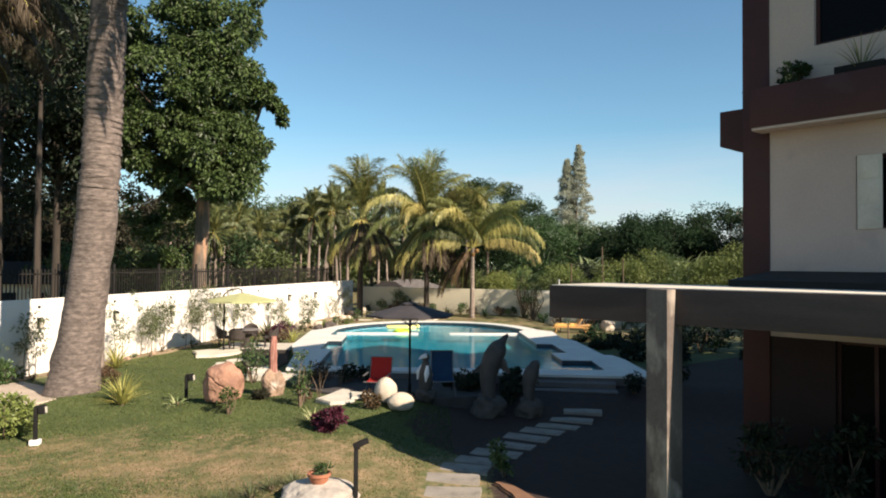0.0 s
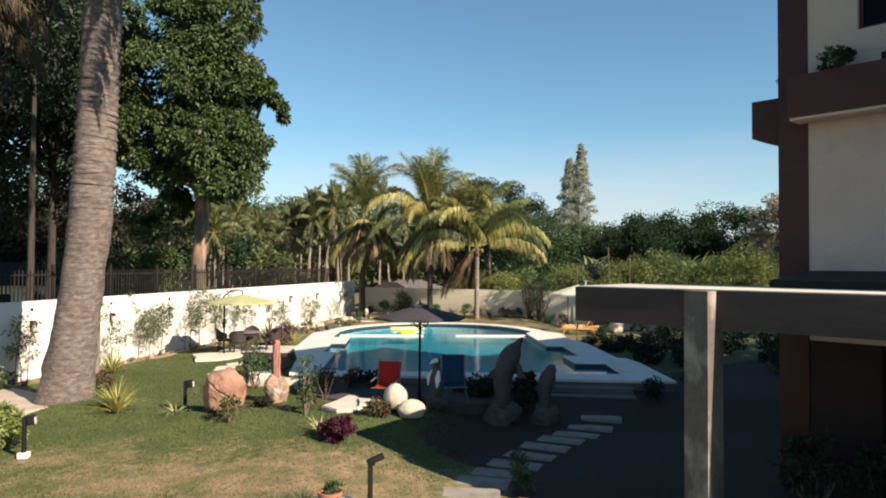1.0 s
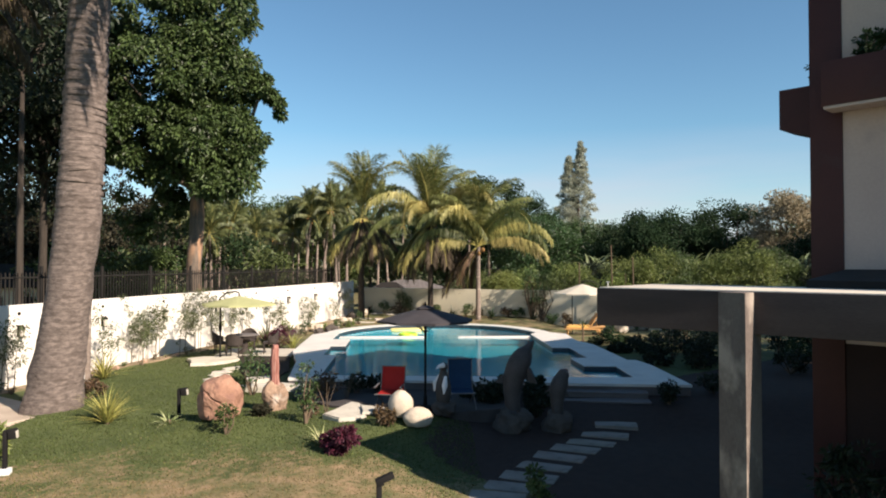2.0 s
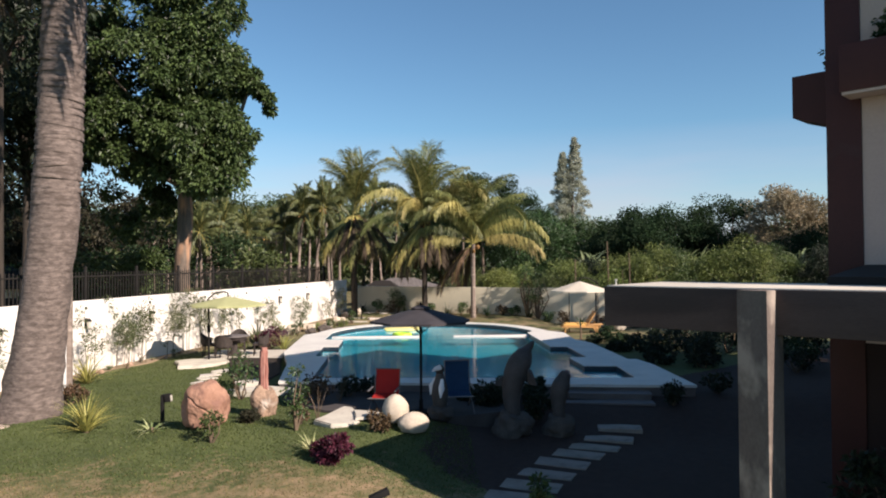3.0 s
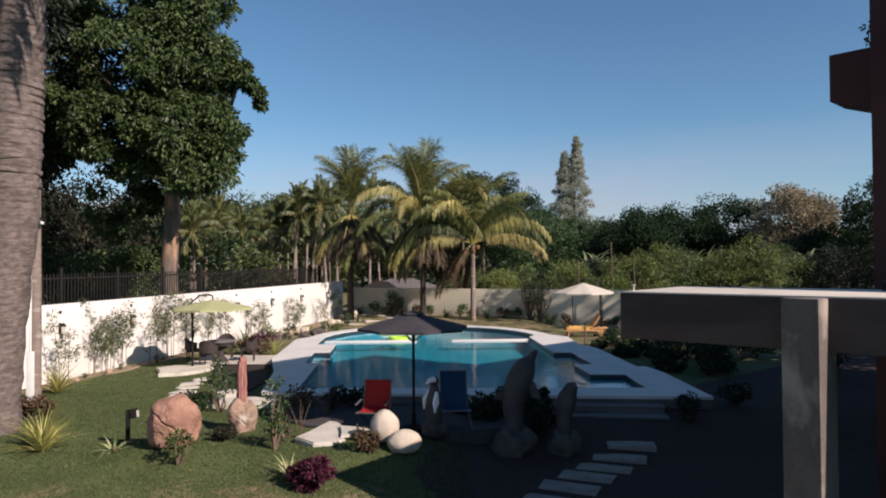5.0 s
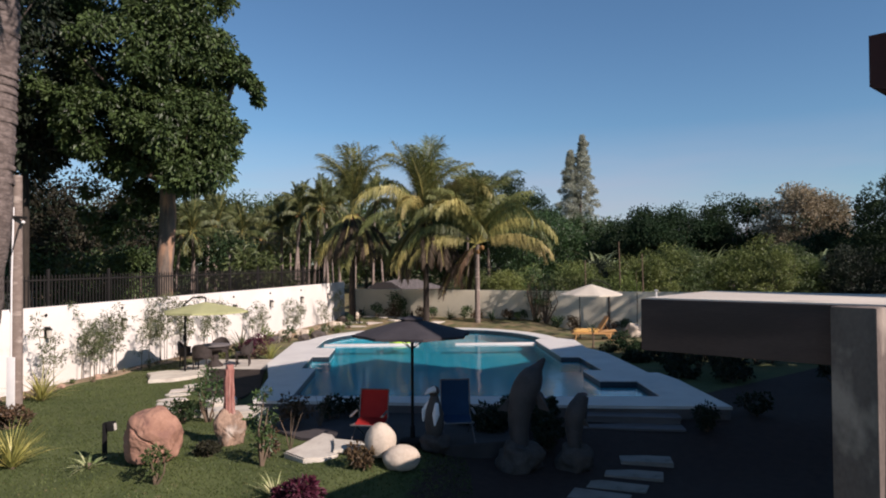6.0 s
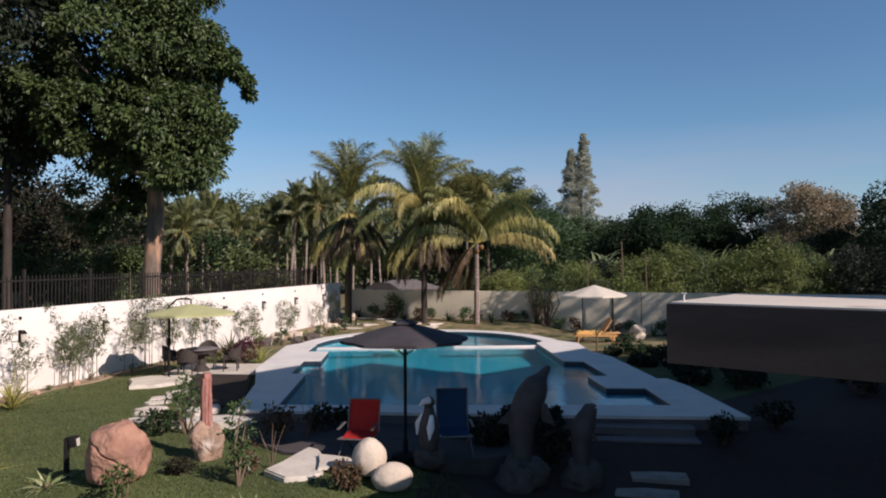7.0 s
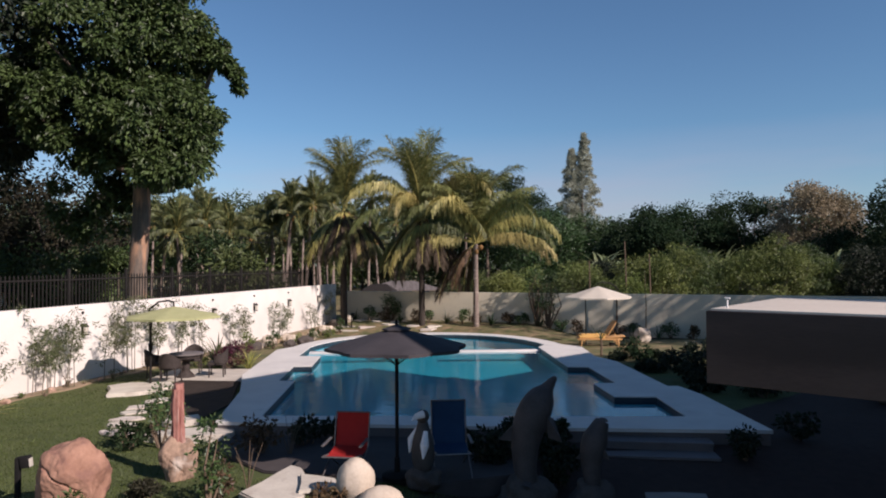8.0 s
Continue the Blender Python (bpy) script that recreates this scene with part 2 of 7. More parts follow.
PALM_BARK = mat("ringed_palm_bark", (0.25, 0.20, 0.165), (0.13, 0.098, 0.08), 1.6, 0.9, 1.0, 18, stretch=(1.2, 1.2, 3.2), spots=((0.44, 0.37, 0.31), 1.6, 0.54, 0.7))
BARK = mat("grey_tree_bark", (0.16, 0.125, 0.095), (0.085, 0.066, 0.052), 3, 0.95, 1.0, 22, stretch=(3, 3, 0.7))
DARK_BARK = mat("dark_tree_bark", (0.055, 0.044, 0.035), (0.032, 0.026, 0.021), 3, 0.95, 1.0, 22, stretch=(3, 3, 0.7))
PEELED_BARK = mat("grey_and_tan_peeling_bark", (0.17, 0.135, 0.105), (0.09, 0.07, 0.055), 3, 0.95, 1.0, 22, stretch=(2.5, 2.5, 0.6), spots=((0.40, 0.225, 0.13), 0.9, 0.52, 0.9))
LEAF_BIG = mat("broad_green_leaves", (0.080, 0.112, 0.035), (0.036, 0.058, 0.018), 1.2, 0.46, 0.0, 12, thin=0.25, island=0.5, spec=0.3)
# two leaf colours darkened to stand for foliage in shade
LEAF_SHADE = mat("deep_shade_leaves", (0.020, 0.032, 0.014), (0.012, 0.020, 0.010), 0.6, 0.55, 0.0, 9, thin=0.15, island=0.5, spec=0.3)
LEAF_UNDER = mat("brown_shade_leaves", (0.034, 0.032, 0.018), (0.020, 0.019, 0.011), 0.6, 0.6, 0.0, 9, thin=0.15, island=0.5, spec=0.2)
LEAF_DARK = mat("dark_green_leaves", (0.030, 0.056, 0.020), (0.018, 0.036, 0.014), 0.5, 0.65, 0.0, 9, thin=0.2, island=0.35, spec=0.2)
LEAF_OLIVE = mat("olive_green_leaves", (0.085, 0.115, 0.034), (0.048, 0.072, 0.022), 0.5, 0.5, 0.0, 9, thin=0.3, island=0.45, spec=0.4)
LEAF_HEDGE = mat("yellow_green_leaves", (0.183, 0.225, 0.060), (0.105, 0.145, 0.037), 0.5, 0.5, 0.0, 9, thin=0.3, island=0.4, spec=0.4)
LEAF_TAN = mat("tan_flowering_leaves", (0.42, 0.34, 0.21), (0.15, 0.145, 0.08), 0.6, 0.6, 0.0, 9, thin=0.25, island=0.4)
LEAF_CONIFER = mat("grey_green_needles", (0.43, 0.455, 0.36), (0.275, 0.30, 0.23), 0.8, 0.6, 0.0, 9, thin=0.4, island=0.35)
LEAF_GROVE = mat("grove_palm_leaflets", (0.16, 0.18, 0.070), (0.08, 0.10, 0.036), 0.5, 0.48, 0.0, 8, thin=0.25, island=0.4, spec=0.35)
LEAF_PALM = mat("coconut_leaflets", (0.215, 0.225, 0.075), (0.10, 0.122, 0.038), 0.5, 0.48, 0.0, 8, thin=0.22, island=0.4, spec=0.35)
LEAF_PALM_YELLOW = mat("yellowing_coconut_leaflets", (0.42, 0.35, 0.125), (0.25, 0.235, 0.072), 0.5, 0.5, 0.0, 8, thin=0.15, island=0.35, spec=0.3)
LEAF_PALM_DRY = mat("dry_coconut_leaflets", (0.30, 0.18, 0.11), (0.19, 0.11, 0.07), 0.5, 0.7, 0.0, 8, thin=0.2, island=0.3)
LEAF_PALM_OLD = mat("old_brown_leaflets", (0.095, 0.070, 0.044), (0.045, 0.035, 0.023), 0.5, 0.8, 0.0, 8, thin=0.15, island=0.3)
RACHIS = mat("palm_midrib", (0.34, 0.30, 0.09), (0.24, 0.2, 0.06), 2, 0.5, 0.1, 20)
COCO = mat("coconut_husk", (0.30, 0.16, 0.06), (0.22, 0.12, 0.04), 3, 0.6, 0.2, 20)
LEAF_YUCCA = mat("variegated_yellow_blades", (0.50, 0.44, 0.13), (0.22, 0.235, 0.06), 6, 0.45, 0.0, 30, thin=0.2, island=0.3, stretch=(1, 1, 0.3), spec=0.45)
LEAF_SPIDER = mat("cream_green_blades", (0.50, 0.48, 0.26), (0.17, 0.24, 0.07), 6, 0.5, 0.0, 30, thin=0.2, island=0.3)
LEAF_RED = mat("dark_red_leaves", (0.085, 0.017, 0.032), (0.045, 0.010, 0.020), 4, 0.5, 0.0, 30, thin=0.2, island=0.5)
LEAF_RUST = mat("rusty_brown_leaves", (0.115, 0.062, 0.036), (0.06, 0.05, 0.025), 4, 0.5, 0.0, 30, thin=0.2, island=0.5)
LEAF_SHRUB = mat("shrub_leaves", (0.055, 0.098, 0.028), (0.030, 0.062, 0.018), 3, 0.45, 0.0, 20, thin=0.22, island=0.5, spec=0.45)
LEAF_BAMBOO = mat("bamboo_leaves", (0.13, 0.145, 0.065), (0.075, 0.09, 0.038), 3, 0.5, 0.0, 20, thin=0.25, island=0.4)
TWIG = mat("thin_twigs", (0.16, 0.115, 0.075), (0.09, 0.065, 0.045), 6, 0.9, 0.2, 40)
CANE = mat("bamboo_cane", (0.13, 0.115, 0.07), (0.08, 0.07, 0.045), 6, 0.6, 0.1, 40)
LEAF_BANANA = mat("pale_green_banana_leaf", (0.30, 0.34, 0.17), (0.17, 0.22, 0.09), 2, 0.4, 0.0, 20, thin=0.25, island=0.4, spec=0.5)
BLADE_GREEN = mat("grass_blades", (0.098, 0.120, 0.034), (0.062, 0.083, 0.024), 0.7, 0.55, 0.0, 6, thin=0.25, island=0.4)
BLADE_DRY = mat("dry_grass_blades", (0.23, 0.17, 0.078), (0.115, 0.105, 0.042), 0.7, 0.7, 0.0, 6, thin=0.2, island=0.35)
ROOF_SHEET = mat("weathered_roof_sheet", (0.17, 0.15, 0.14), (0.09, 0.08, 0.075), 1.2, 0.8, 0.3, 30, stretch=(4, 0.5, 1))
THATCH = mat("grey_brown_thatch", (0.022, 0.018, 0.015), (0.013, 0.011, 0.010), 2, 0.95, 0.9, 25, stretch=(4, 4, 0.5))
CABLE = mat("black_cable", (0.02, 0.02, 0.02), (0.03, 0.03, 0.03), 3, 0.6, 0, 20)
WHITE_METAL = mat("white_painted_metal", (0.74, 0.73, 0.70), (0.66, 0.64, 0.61), 3, 0.45, 0.05, 40, spec=0.5)


# edge (y, x) of the dark soil tone laid where the house's shadow falls
SHADE_BED_EDGE = [(9.6, 30), (9.9, 0.62), (11.0, 0.66), (11.9, 0.85), (12.5, 0.2), (13.2, -0.5), (14.0, -0.95), (14.6, -0.75), (19.3, 0.1), (19.6, 4.6), (31.3, 5.5), (32.4, 9.2), (38.0, 9.6), (38.6, 30)]


def ground_mat():
    m = mat("lawn_ground", (0.088, 0.106, 0.034), (0.052, 0.070, 0.022), 1.3, 0.95, 0.8, 55)
    nt = m.node_tree
    N, L = nt.nodes.new, nt.links.new
    bsdf = nt.nodes["Principled BSDF"]
    green = bsdf.inputs["Base Color"].links[0].from_socket
    geo = N("ShaderNodeNewGeometry")
    # worn, dry turf round the middle of the lawn
    dist = N("ShaderNodeVectorMath")
    dist.operation = "DISTANCE"
    mp = N("ShaderNodeMapping")
    mp.inputs["Scale"].default_value = (0.36, 0.95, 0)
    L(geo.outputs["Position"], mp.inputs[0])
    L(mp.outputs[0], dist.inputs[0])
    dist.inputs[1].default_value = (-3.2 * 0.36, 10.6 * 0.95, 0)
    nz, nf = N("ShaderNodeTexNoise"), N("ShaderNodeTexNoise")
    nz.inputs["Scale"].default_value, nz.inputs["Detail"].default_value = 0.8, 6
    nf.inputs["Scale"].default_value, nf.inputs["Detail"].default_value = 7.0, 8
    L(geo.outputs["Position"], nz.inputs["Vector"])
    L(geo.outputs["Position"], nf.inputs["Vector"])
    a = N("ShaderNodeMath")
    a.operation = "MULTIPLY_ADD"
    L(nz.outputs["Fac"], a.inputs[0])
    a.inputs[1].default_value = -5.2
    L(dist.outputs["Value"], a.inputs[2])
    b = N("ShaderNodeMath")
    b.operation = "MULTIPLY_ADD"
    L(nf.outputs["Fac"], b.inputs[0])
    b.inputs[1].default_value = -4.4
    L(a.outputs[0], b.inputs[2])
    r = N("ShaderNodeMapRange")
    r.inputs["From Min"].default_value, r.inputs["From Max"].default_value = -2.3, -3.7
    L(b.outputs[0], r.inputs["Value"])
    # the far end of the lawn is dry too
    sep, far, fn, mxm = N("ShaderNodeSeparateXYZ"), N("ShaderNodeMapRange"), N("ShaderNodeMath"), N("ShaderNodeMath")
    L(geo.outputs["Position"], sep.inputs[0])
    far.inputs["From Min"].default_value, far.inputs["From Max"].default_value = 23.0, 36.0
    L(sep.outputs["Y"], far.inputs["Value"])
    fn.operation, mxm.operation = "MULTIPLY", "MAXIMUM"
    nr = N("ShaderNodeMapRange")
    nr.inputs["From Min"].default_value, nr.inputs["From Max"].default_value = 0.3, 0.6
    L(nz.outputs["Fac"], nr.inputs["Value"])
    L(far.outputs[0], fn.inputs[0])
    L(nr.outputs[0], fn.inputs[1])
    L(fn.outputs[0], mxm.inputs[0])
    L(r.outputs[0], mxm.inputs[1])
    r = mxm
    dry = N("ShaderNodeMix")
    dry.data_type = "RGBA"
    dry.inputs["A"].default_value, dry.inputs["B"].default_value = (0.108, 0.112, 0.044, 1), (0.28, 0.195, 0.112, 1)
    pt = N("ShaderNodeTexNoise")  # bare and green patches within the worn turf
    pt.inputs["Scale"].default_value, pt.inputs["Detail"].default_value, pt.inputs["Roughness"].default_value = 1.7, 10, 0.68
    L(geo.outputs["Position"], pt.inputs["Vector"])
    pr = N("ShaderNodeMapRange")
    pr.inputs["From Min"].default_value, pr.inputs["From Max"].default_value = 0.38, 0.60
    L(pt.outputs["Fac"], pr.inputs["Value"])
    L(pr.outputs[0], dry.inputs["Factor"])
    mx = N("ShaderNodeMix")
    mx.data_type = "RGBA"
    L(r.outputs[0], mx.inputs["Factor"])
    L(green, mx.inputs["A"])
    L(dry.outputs["Result"], mx.inputs["B"])
    # soil tone painted in for the house's shadow between path, pool and house: its edge (x) along y
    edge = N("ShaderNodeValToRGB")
    for k, (y, x) in enumerate(SHADE_BED_EDGE):
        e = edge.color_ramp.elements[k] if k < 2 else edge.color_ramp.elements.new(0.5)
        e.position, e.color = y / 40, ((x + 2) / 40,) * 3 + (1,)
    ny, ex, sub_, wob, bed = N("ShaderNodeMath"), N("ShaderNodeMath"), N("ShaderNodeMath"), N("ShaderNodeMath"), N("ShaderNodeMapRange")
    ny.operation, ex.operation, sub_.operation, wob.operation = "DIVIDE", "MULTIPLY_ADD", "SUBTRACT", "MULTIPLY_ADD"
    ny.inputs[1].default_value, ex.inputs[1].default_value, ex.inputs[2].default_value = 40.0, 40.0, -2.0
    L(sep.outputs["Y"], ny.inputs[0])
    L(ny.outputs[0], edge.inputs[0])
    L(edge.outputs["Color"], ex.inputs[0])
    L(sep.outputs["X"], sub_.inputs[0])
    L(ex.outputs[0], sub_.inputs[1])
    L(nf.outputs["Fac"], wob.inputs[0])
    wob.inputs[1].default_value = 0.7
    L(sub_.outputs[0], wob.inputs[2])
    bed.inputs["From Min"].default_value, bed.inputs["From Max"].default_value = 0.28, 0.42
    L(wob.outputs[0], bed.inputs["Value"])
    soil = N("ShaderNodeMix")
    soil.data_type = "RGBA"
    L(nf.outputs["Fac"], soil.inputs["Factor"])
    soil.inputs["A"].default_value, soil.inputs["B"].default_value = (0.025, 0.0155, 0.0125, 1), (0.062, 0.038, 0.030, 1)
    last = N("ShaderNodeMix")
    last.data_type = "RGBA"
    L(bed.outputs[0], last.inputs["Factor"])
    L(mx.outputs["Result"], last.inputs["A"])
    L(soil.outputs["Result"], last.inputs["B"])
    L(last.outputs["Result"], bsdf.inputs["Base Color"])
    return m


GROUND = ground_mat()


def water_mat():
    m = bpy.data.materials.new("pool_water")
    m.use_nodes = True
    nt = m.node_tree
    N, L = nt.nodes.new, nt.links.new
    nt.nodes.remove(nt.nodes["Principled BSDF"])
    tr, gl, fr, ms, bp, nz, tc = (N("ShaderNode" + k) for k in ("BsdfTransparent", "BsdfGlossy", "LayerWeight", "MixShader", "Bump", "TexNoise", "TexCoord"))
    tr.inputs[0].default_value = (0.62, 0.86, 0.91, 1)
    gl.inputs["Roughness"].default_value = 0.06
    fr.inputs[0].default_value = 0.5
    pw, sc = N("ShaderNodeMath"), N("ShaderNodeMath")
    pw.operation, sc.operation = "POWER", "MULTIPLY_ADD"
    pw.inputs[1].default_value = 5.0
    sc.inputs[1].default_value, sc.inputs[2].default_value = 0.95, 0.03
    L(fr.outputs["Facing"], pw.inputs[0])
    L(pw.outputs[0], sc.inputs[0])
    nz.inputs["Scale"].default_value, nz.inputs["Detail"].default_value = 2.6, 4
    bp.inputs["Strength"].default_value, bp.inputs["Distance"].default_value = 0.16, 0.05
    L(tc.outputs["Object"], nz.inputs["Vector"])
    L(nz.outputs["Fac"], bp.inputs["Height"])
    L(bp.outputs[0], gl.inputs["Normal"])
    L(bp.outputs[0], fr.inputs["Normal"])
    L(sc.outputs[0], ms.inputs[0])
    L(tr.outputs[0], ms.inputs[1])
    L(gl.outputs[0], ms.inputs[2])
    L(ms.outputs[0], nt.nodes["Material Output"].inputs["Surface"])
    return m


WATER = water_mat()


def glass_mat():
    m = bpy.data.materials.new("dark_window_glass")
    m.use_nodes = True
    b = m.node_tree.nodes["Principled BSDF"]
    b.inputs["Base Color"].default_value = (0.005, 0.005, 0.006, 1)
    b.inputs["Roughness"].default_value = 0.12
    b.inputs["Specular IOR Level"].default_value = 0.06
    return m


GLASS = glass_mat()

# ---- mesh tools ----
class Mesh:
    """Gathers vertices and faces, then becomes one mesh."""

    def __init__(self):
        self.v, self.f, self.n = [], [], 0

    def add(self, verts, faces, m=None):
        verts = np.asarray(verts, float)
        if m is not None:
            a = np.array(m)
            verts = verts @ a[:3, :3].T + a[:3, 3]
        self.v.append(verts)
        off = self.n
        self.f.extend([tuple(i + off for i in f) for f in faces])
        self.n += len(verts)
        return self

    def bm(self, bm, m=None):
        bm.verts.index_update()
        self.add([v.co[:] for v in bm.verts], [[v.index for v in f.verts] for f in bm.faces], m)
        bm.free()
        return self

    def box(self, size, at, turn=(0, 0, 0), bevel=0.0):
        b = bmesh.new()
        bmesh.ops.create_cube(b, size=1.0)
        for v in b.verts:
            v.co = Vector((v.co.x * size[0], v.co.y * size[1], v.co.z * size[2]))
        if bevel:
            bmesh.ops.bevel(b, geom=list(b.edges), offset=bevel, segments=2, affect="EDGES", profile=0.6)
        return self.bm(b, pose(*at, *turn))

    def tube(self, path, radii, sides=10, cap=True, wobble=0.0):
        path = [Vector(p) for p in path]
        if not isinstance(radii, (list, tuple)):
            radii = [radii] * len(path)
        verts, faces = [], []
        x = None
        for i, p in enumerate(path):
            t = (path[min(i + 1, len(path) - 1)] - path[max(i - 1, 0)]).normalized()
            if x is None:
                x = t.cross(Vector((0, 1, 0.01)))
                if x.length < 0.1:
                    x = t.cross(Vector((1, 0, 0)))
            x = (x - t * x.dot(t)).normalized()
            y = t.cross(x)
            for k in range(sides):
                a = 2 * math.pi * k / sides
                r = radii[i] * (1 + (wobble * noise.noise((p * 1.7 + Vector((math.cos(a), math.sin(a), 0))) * 1.3) if wobble else 0))
                verts.append(p + (x * math.cos(a) + y * math.sin(a)) * r)
            if i:
                b = (i - 1) * sides
                for k in range(sides):
                    k2 = (k + 1) % sides
                    faces.append((b + k, b + k2, b + sides + k2, b + sides + k))
        if cap:
            faces.append(tuple(range(sides))[::-1])
            faces.append(tuple(range(len(verts) - sides, len(verts))))
        return self.add([v[:] for v in verts], faces)

    def lathe(self, profile, at=(0, 0, 0), sides=20, m=None):
        verts, faces = [], []
        for i, (r, z) in enumerate(profile):
            for k in range(sides):
                a = 2 * math.pi * k / sides
                verts.append((at[0] + r * math.cos(a), at[1] + r * math.sin(a), at[2] + z))
            if i:
                b = (i - 1) * sides
                for k in range(sides):
                    k2 = (k + 1) % sides
                    faces.append((b + k, b + k2, b + sides + k2, b + sides + k))
        faces.append(tuple(range(sides))[::-1])
        faces.append(tuple(range(len(verts) - sides, len(verts))))
        return self.add(verts, faces, m)

    def rock(self, size, at=(0, 0, 0), rough=0.18, seed=0, flat=0.0, sub=4, crease=0.0, facets=0):
        b = bmesh.new()
        bmesh.ops.create_icosphere(b, subdivisions=sub, radius=0.5)
        s = Vector((seed * 3.1, seed * 1.7, seed * 0.9))
        rr = random.Random(seed)
        planes = [Vector((rr.gauss(0, 1), rr.gauss(0, 1), rr.gauss(0, 1))).normalized() for _ in range(facets)]
        cuts = [rr.uniform(0.90, 1.02) for _ in range(facets)]
        rift = Vector((0.55, 0.12, 0.83)).normalized()
        for v in b.verts:
            n = v.co.normalized()
            k = 1 + rough * noise.noise(n * 1.3 + s) * 1.6 + rough * 0.6 * noise.noise(n * 3.1 + s) + rough * 0.25 * noise.noise(n * 8 + s)
            if crease:
                for j, sc in enumerate((1.2, 2.3)):
                    w = noise.noise(n * sc + s * (2 + j)) + 0.12 * noise.noise(n * 6 + s)
                    k -= crease * (1 - 0.4 * j) * math.exp(-(w / 0.035) ** 2) * (0.5 + 0.5 * noise.noise(n * 2.2 - s))
                    k += crease * 0.6 * math.floor(w * 3) / 3
                k += crease * 0.25 * noise.noise(n * 14 + s)
            if facets:
                k *= min(1.06, min(cuts[j] / max(0.05, n.dot(planes[j])) for j in range(facets)))
                # one long open crack running down across the sunny face
                w = n.dot(rift) + 0.05 * noise.noise(n * 3 + s)
                k -= 0.10 * math.exp(-(w / 0.028) ** 2) * smoothstep((n.dot(Vector((0.1, -0.95, 0.2))) - 0.55) / 0.3)
            c = v.co * k
            if flat and c.z < -flat:
                c.z = -flat + (c.z + flat) * 0.1
            v.co = Vector((c.x * size[0] + at[0], c.y * size[1] + at[1], c.z * size[2] + at[2]))
        return self.bm(b)

    def prism(self, outline, z0, z1, bevel=0.0):
        b = bmesh.new()
        vs = [b.verts.new((x, y, z0)) for x, y in outline]
        face = b.faces.new(vs)
        if face.normal.z > 0 or sum(p[0] * q[1] - q[0] * p[1] for p, q in zip(outline, outline[1:] + outline[:1])) > 0:
            face.normal_flip()
        up = bmesh.ops.extrude_face_region(b, geom=[face])["geom"]
        tops = [g for g in up if isinstance(g, bmesh.types.BMVert)]
        for v in tops:
            v.co.z = z1
        b.normal_update()
        bmesh.ops.recalc_face_normals(b, faces=list(b.faces))
        if bevel:
            top = set(tops)
            bmesh.ops.bevel(b, geom=[e for e in b.edges if e.verts[0] in top and e.verts[1] in top], offset=bevel, segments=2, affect="EDGES")
        return self.bm(b)

    def leaves(self, centres, directions, lengths, widths, rng, fold=0.25):
        """Pointed, folded leaves: base at centre, along direction."""
        c, d = np.asarray(centres, float), np.asarray(directions, float)
        n = len(c)
        d = d / np.maximum(np.linalg.norm(d, axis=1, keepdims=True), 1e-6)
        r = rng.normal(size=(n, 3))
        side = np.cross(d, r)
        side /= np.maximum(np.linalg.norm(side, axis=1, keepdims=True), 1e-6)
        up = np.cross(side, d)
        ln, w = np.broadcast_to(lengths, n)[:, None], np.broadcast_to(widths, n)[:, None]
        mid = c + d * ln * 0.45
        v = np.stack([c, mid + side * w * 0.5 + up * w * fold, c + d * ln, mid - side * w * 0.5 + up * w * fold], 1).reshape(-1, 3)
        off = self.n
        self.v.append(v)
        self.n += len(v)
        self.f.extend([(off + 4 * i, off + 4 * i + 1, off + 4 * i + 2, off + 4 * i + 3) for i in range(n)])
        return self

    def make(self, name, material, smooth=True):
        me = bpy.data.meshes.new(name)
        verts = np.concatenate(self.v) if self.v else np.zeros((0, 3))
        me.from_pydata(verts.tolist(), [], self.f)
        me.materials.append(material)
        if smooth:
            me.polygons.foreach_set("use_smooth", [True] * len(me.polygons))
            me.set_sharp_from_angle(angle=radians(38))
        me.update()
        return me


def part(name, mesh, material, parent, label="", smooth=True):
    """One mesh object under a thing or a part. mesh: a Mesh, or mesh data that alike pieces share."""
    ob = new(name, mesh.make(name, material, smooth) if isinstance(mesh, Mesh) else mesh)
    ob.parent = parent
    return tagged(ob, label)


def solo(name, mesh, material, label, category, m=None, group="", kind="", smooth=True):
    ob = new(name, mesh.make(name, material, smooth))
    if m is not None:
        ob.matrix_basis = m
    return tagged(ob, label, category, group, kind)


def thing(name, m, label, category, group=""):
    ob = new(name)
    ob.empty_display_size = 0.2
    ob.matrix_basis = m
    return tagged(ob, label, category, group)


def smoothstep(x):
    x = min(1.0, max(0.0, x))
    return x * x * (3 - 2 * x)


def bearing(b, d):
    """Plan position by slope from the first standpoint and distance ahead."""
    return -0.43 + d * b, d - 1.5


# the pool court: outer edge of the deck, and the basin
DECK_Z, WATER_Z, FLOOR_Z = 0.375, 0.235, -0.15
ARC = [(-0.35 + 4.65 * math.cos(a), 31.5 + 5.2 * math.sin(a)) for a in [math.pi * k / 24 for k in range(25)]]
ARC_OUT = [(-0.35 + 5.35 * math.cos(a), 31.5 + 5.95 * math.sin(a)) for a in [math.pi * k / 24 for k in range(25)]]
POOL = [(-3.97, 20.05), (5.0, 19.45), (5.08, 21.6), (4.1, 21.7), (4.05, 23.5), (4.65, 23.5), (4.6, 26.4), (3.98, 26.5), (3.9, 31.5)] + ARC[1:-1] + [(-4.95, 31.5), (-4.95, 29.6), (-4.15, 29.5), (-4.08, 27.2), (-4.65, 27.2), (-4.55, 24.5), (-4.1, 24.4)]
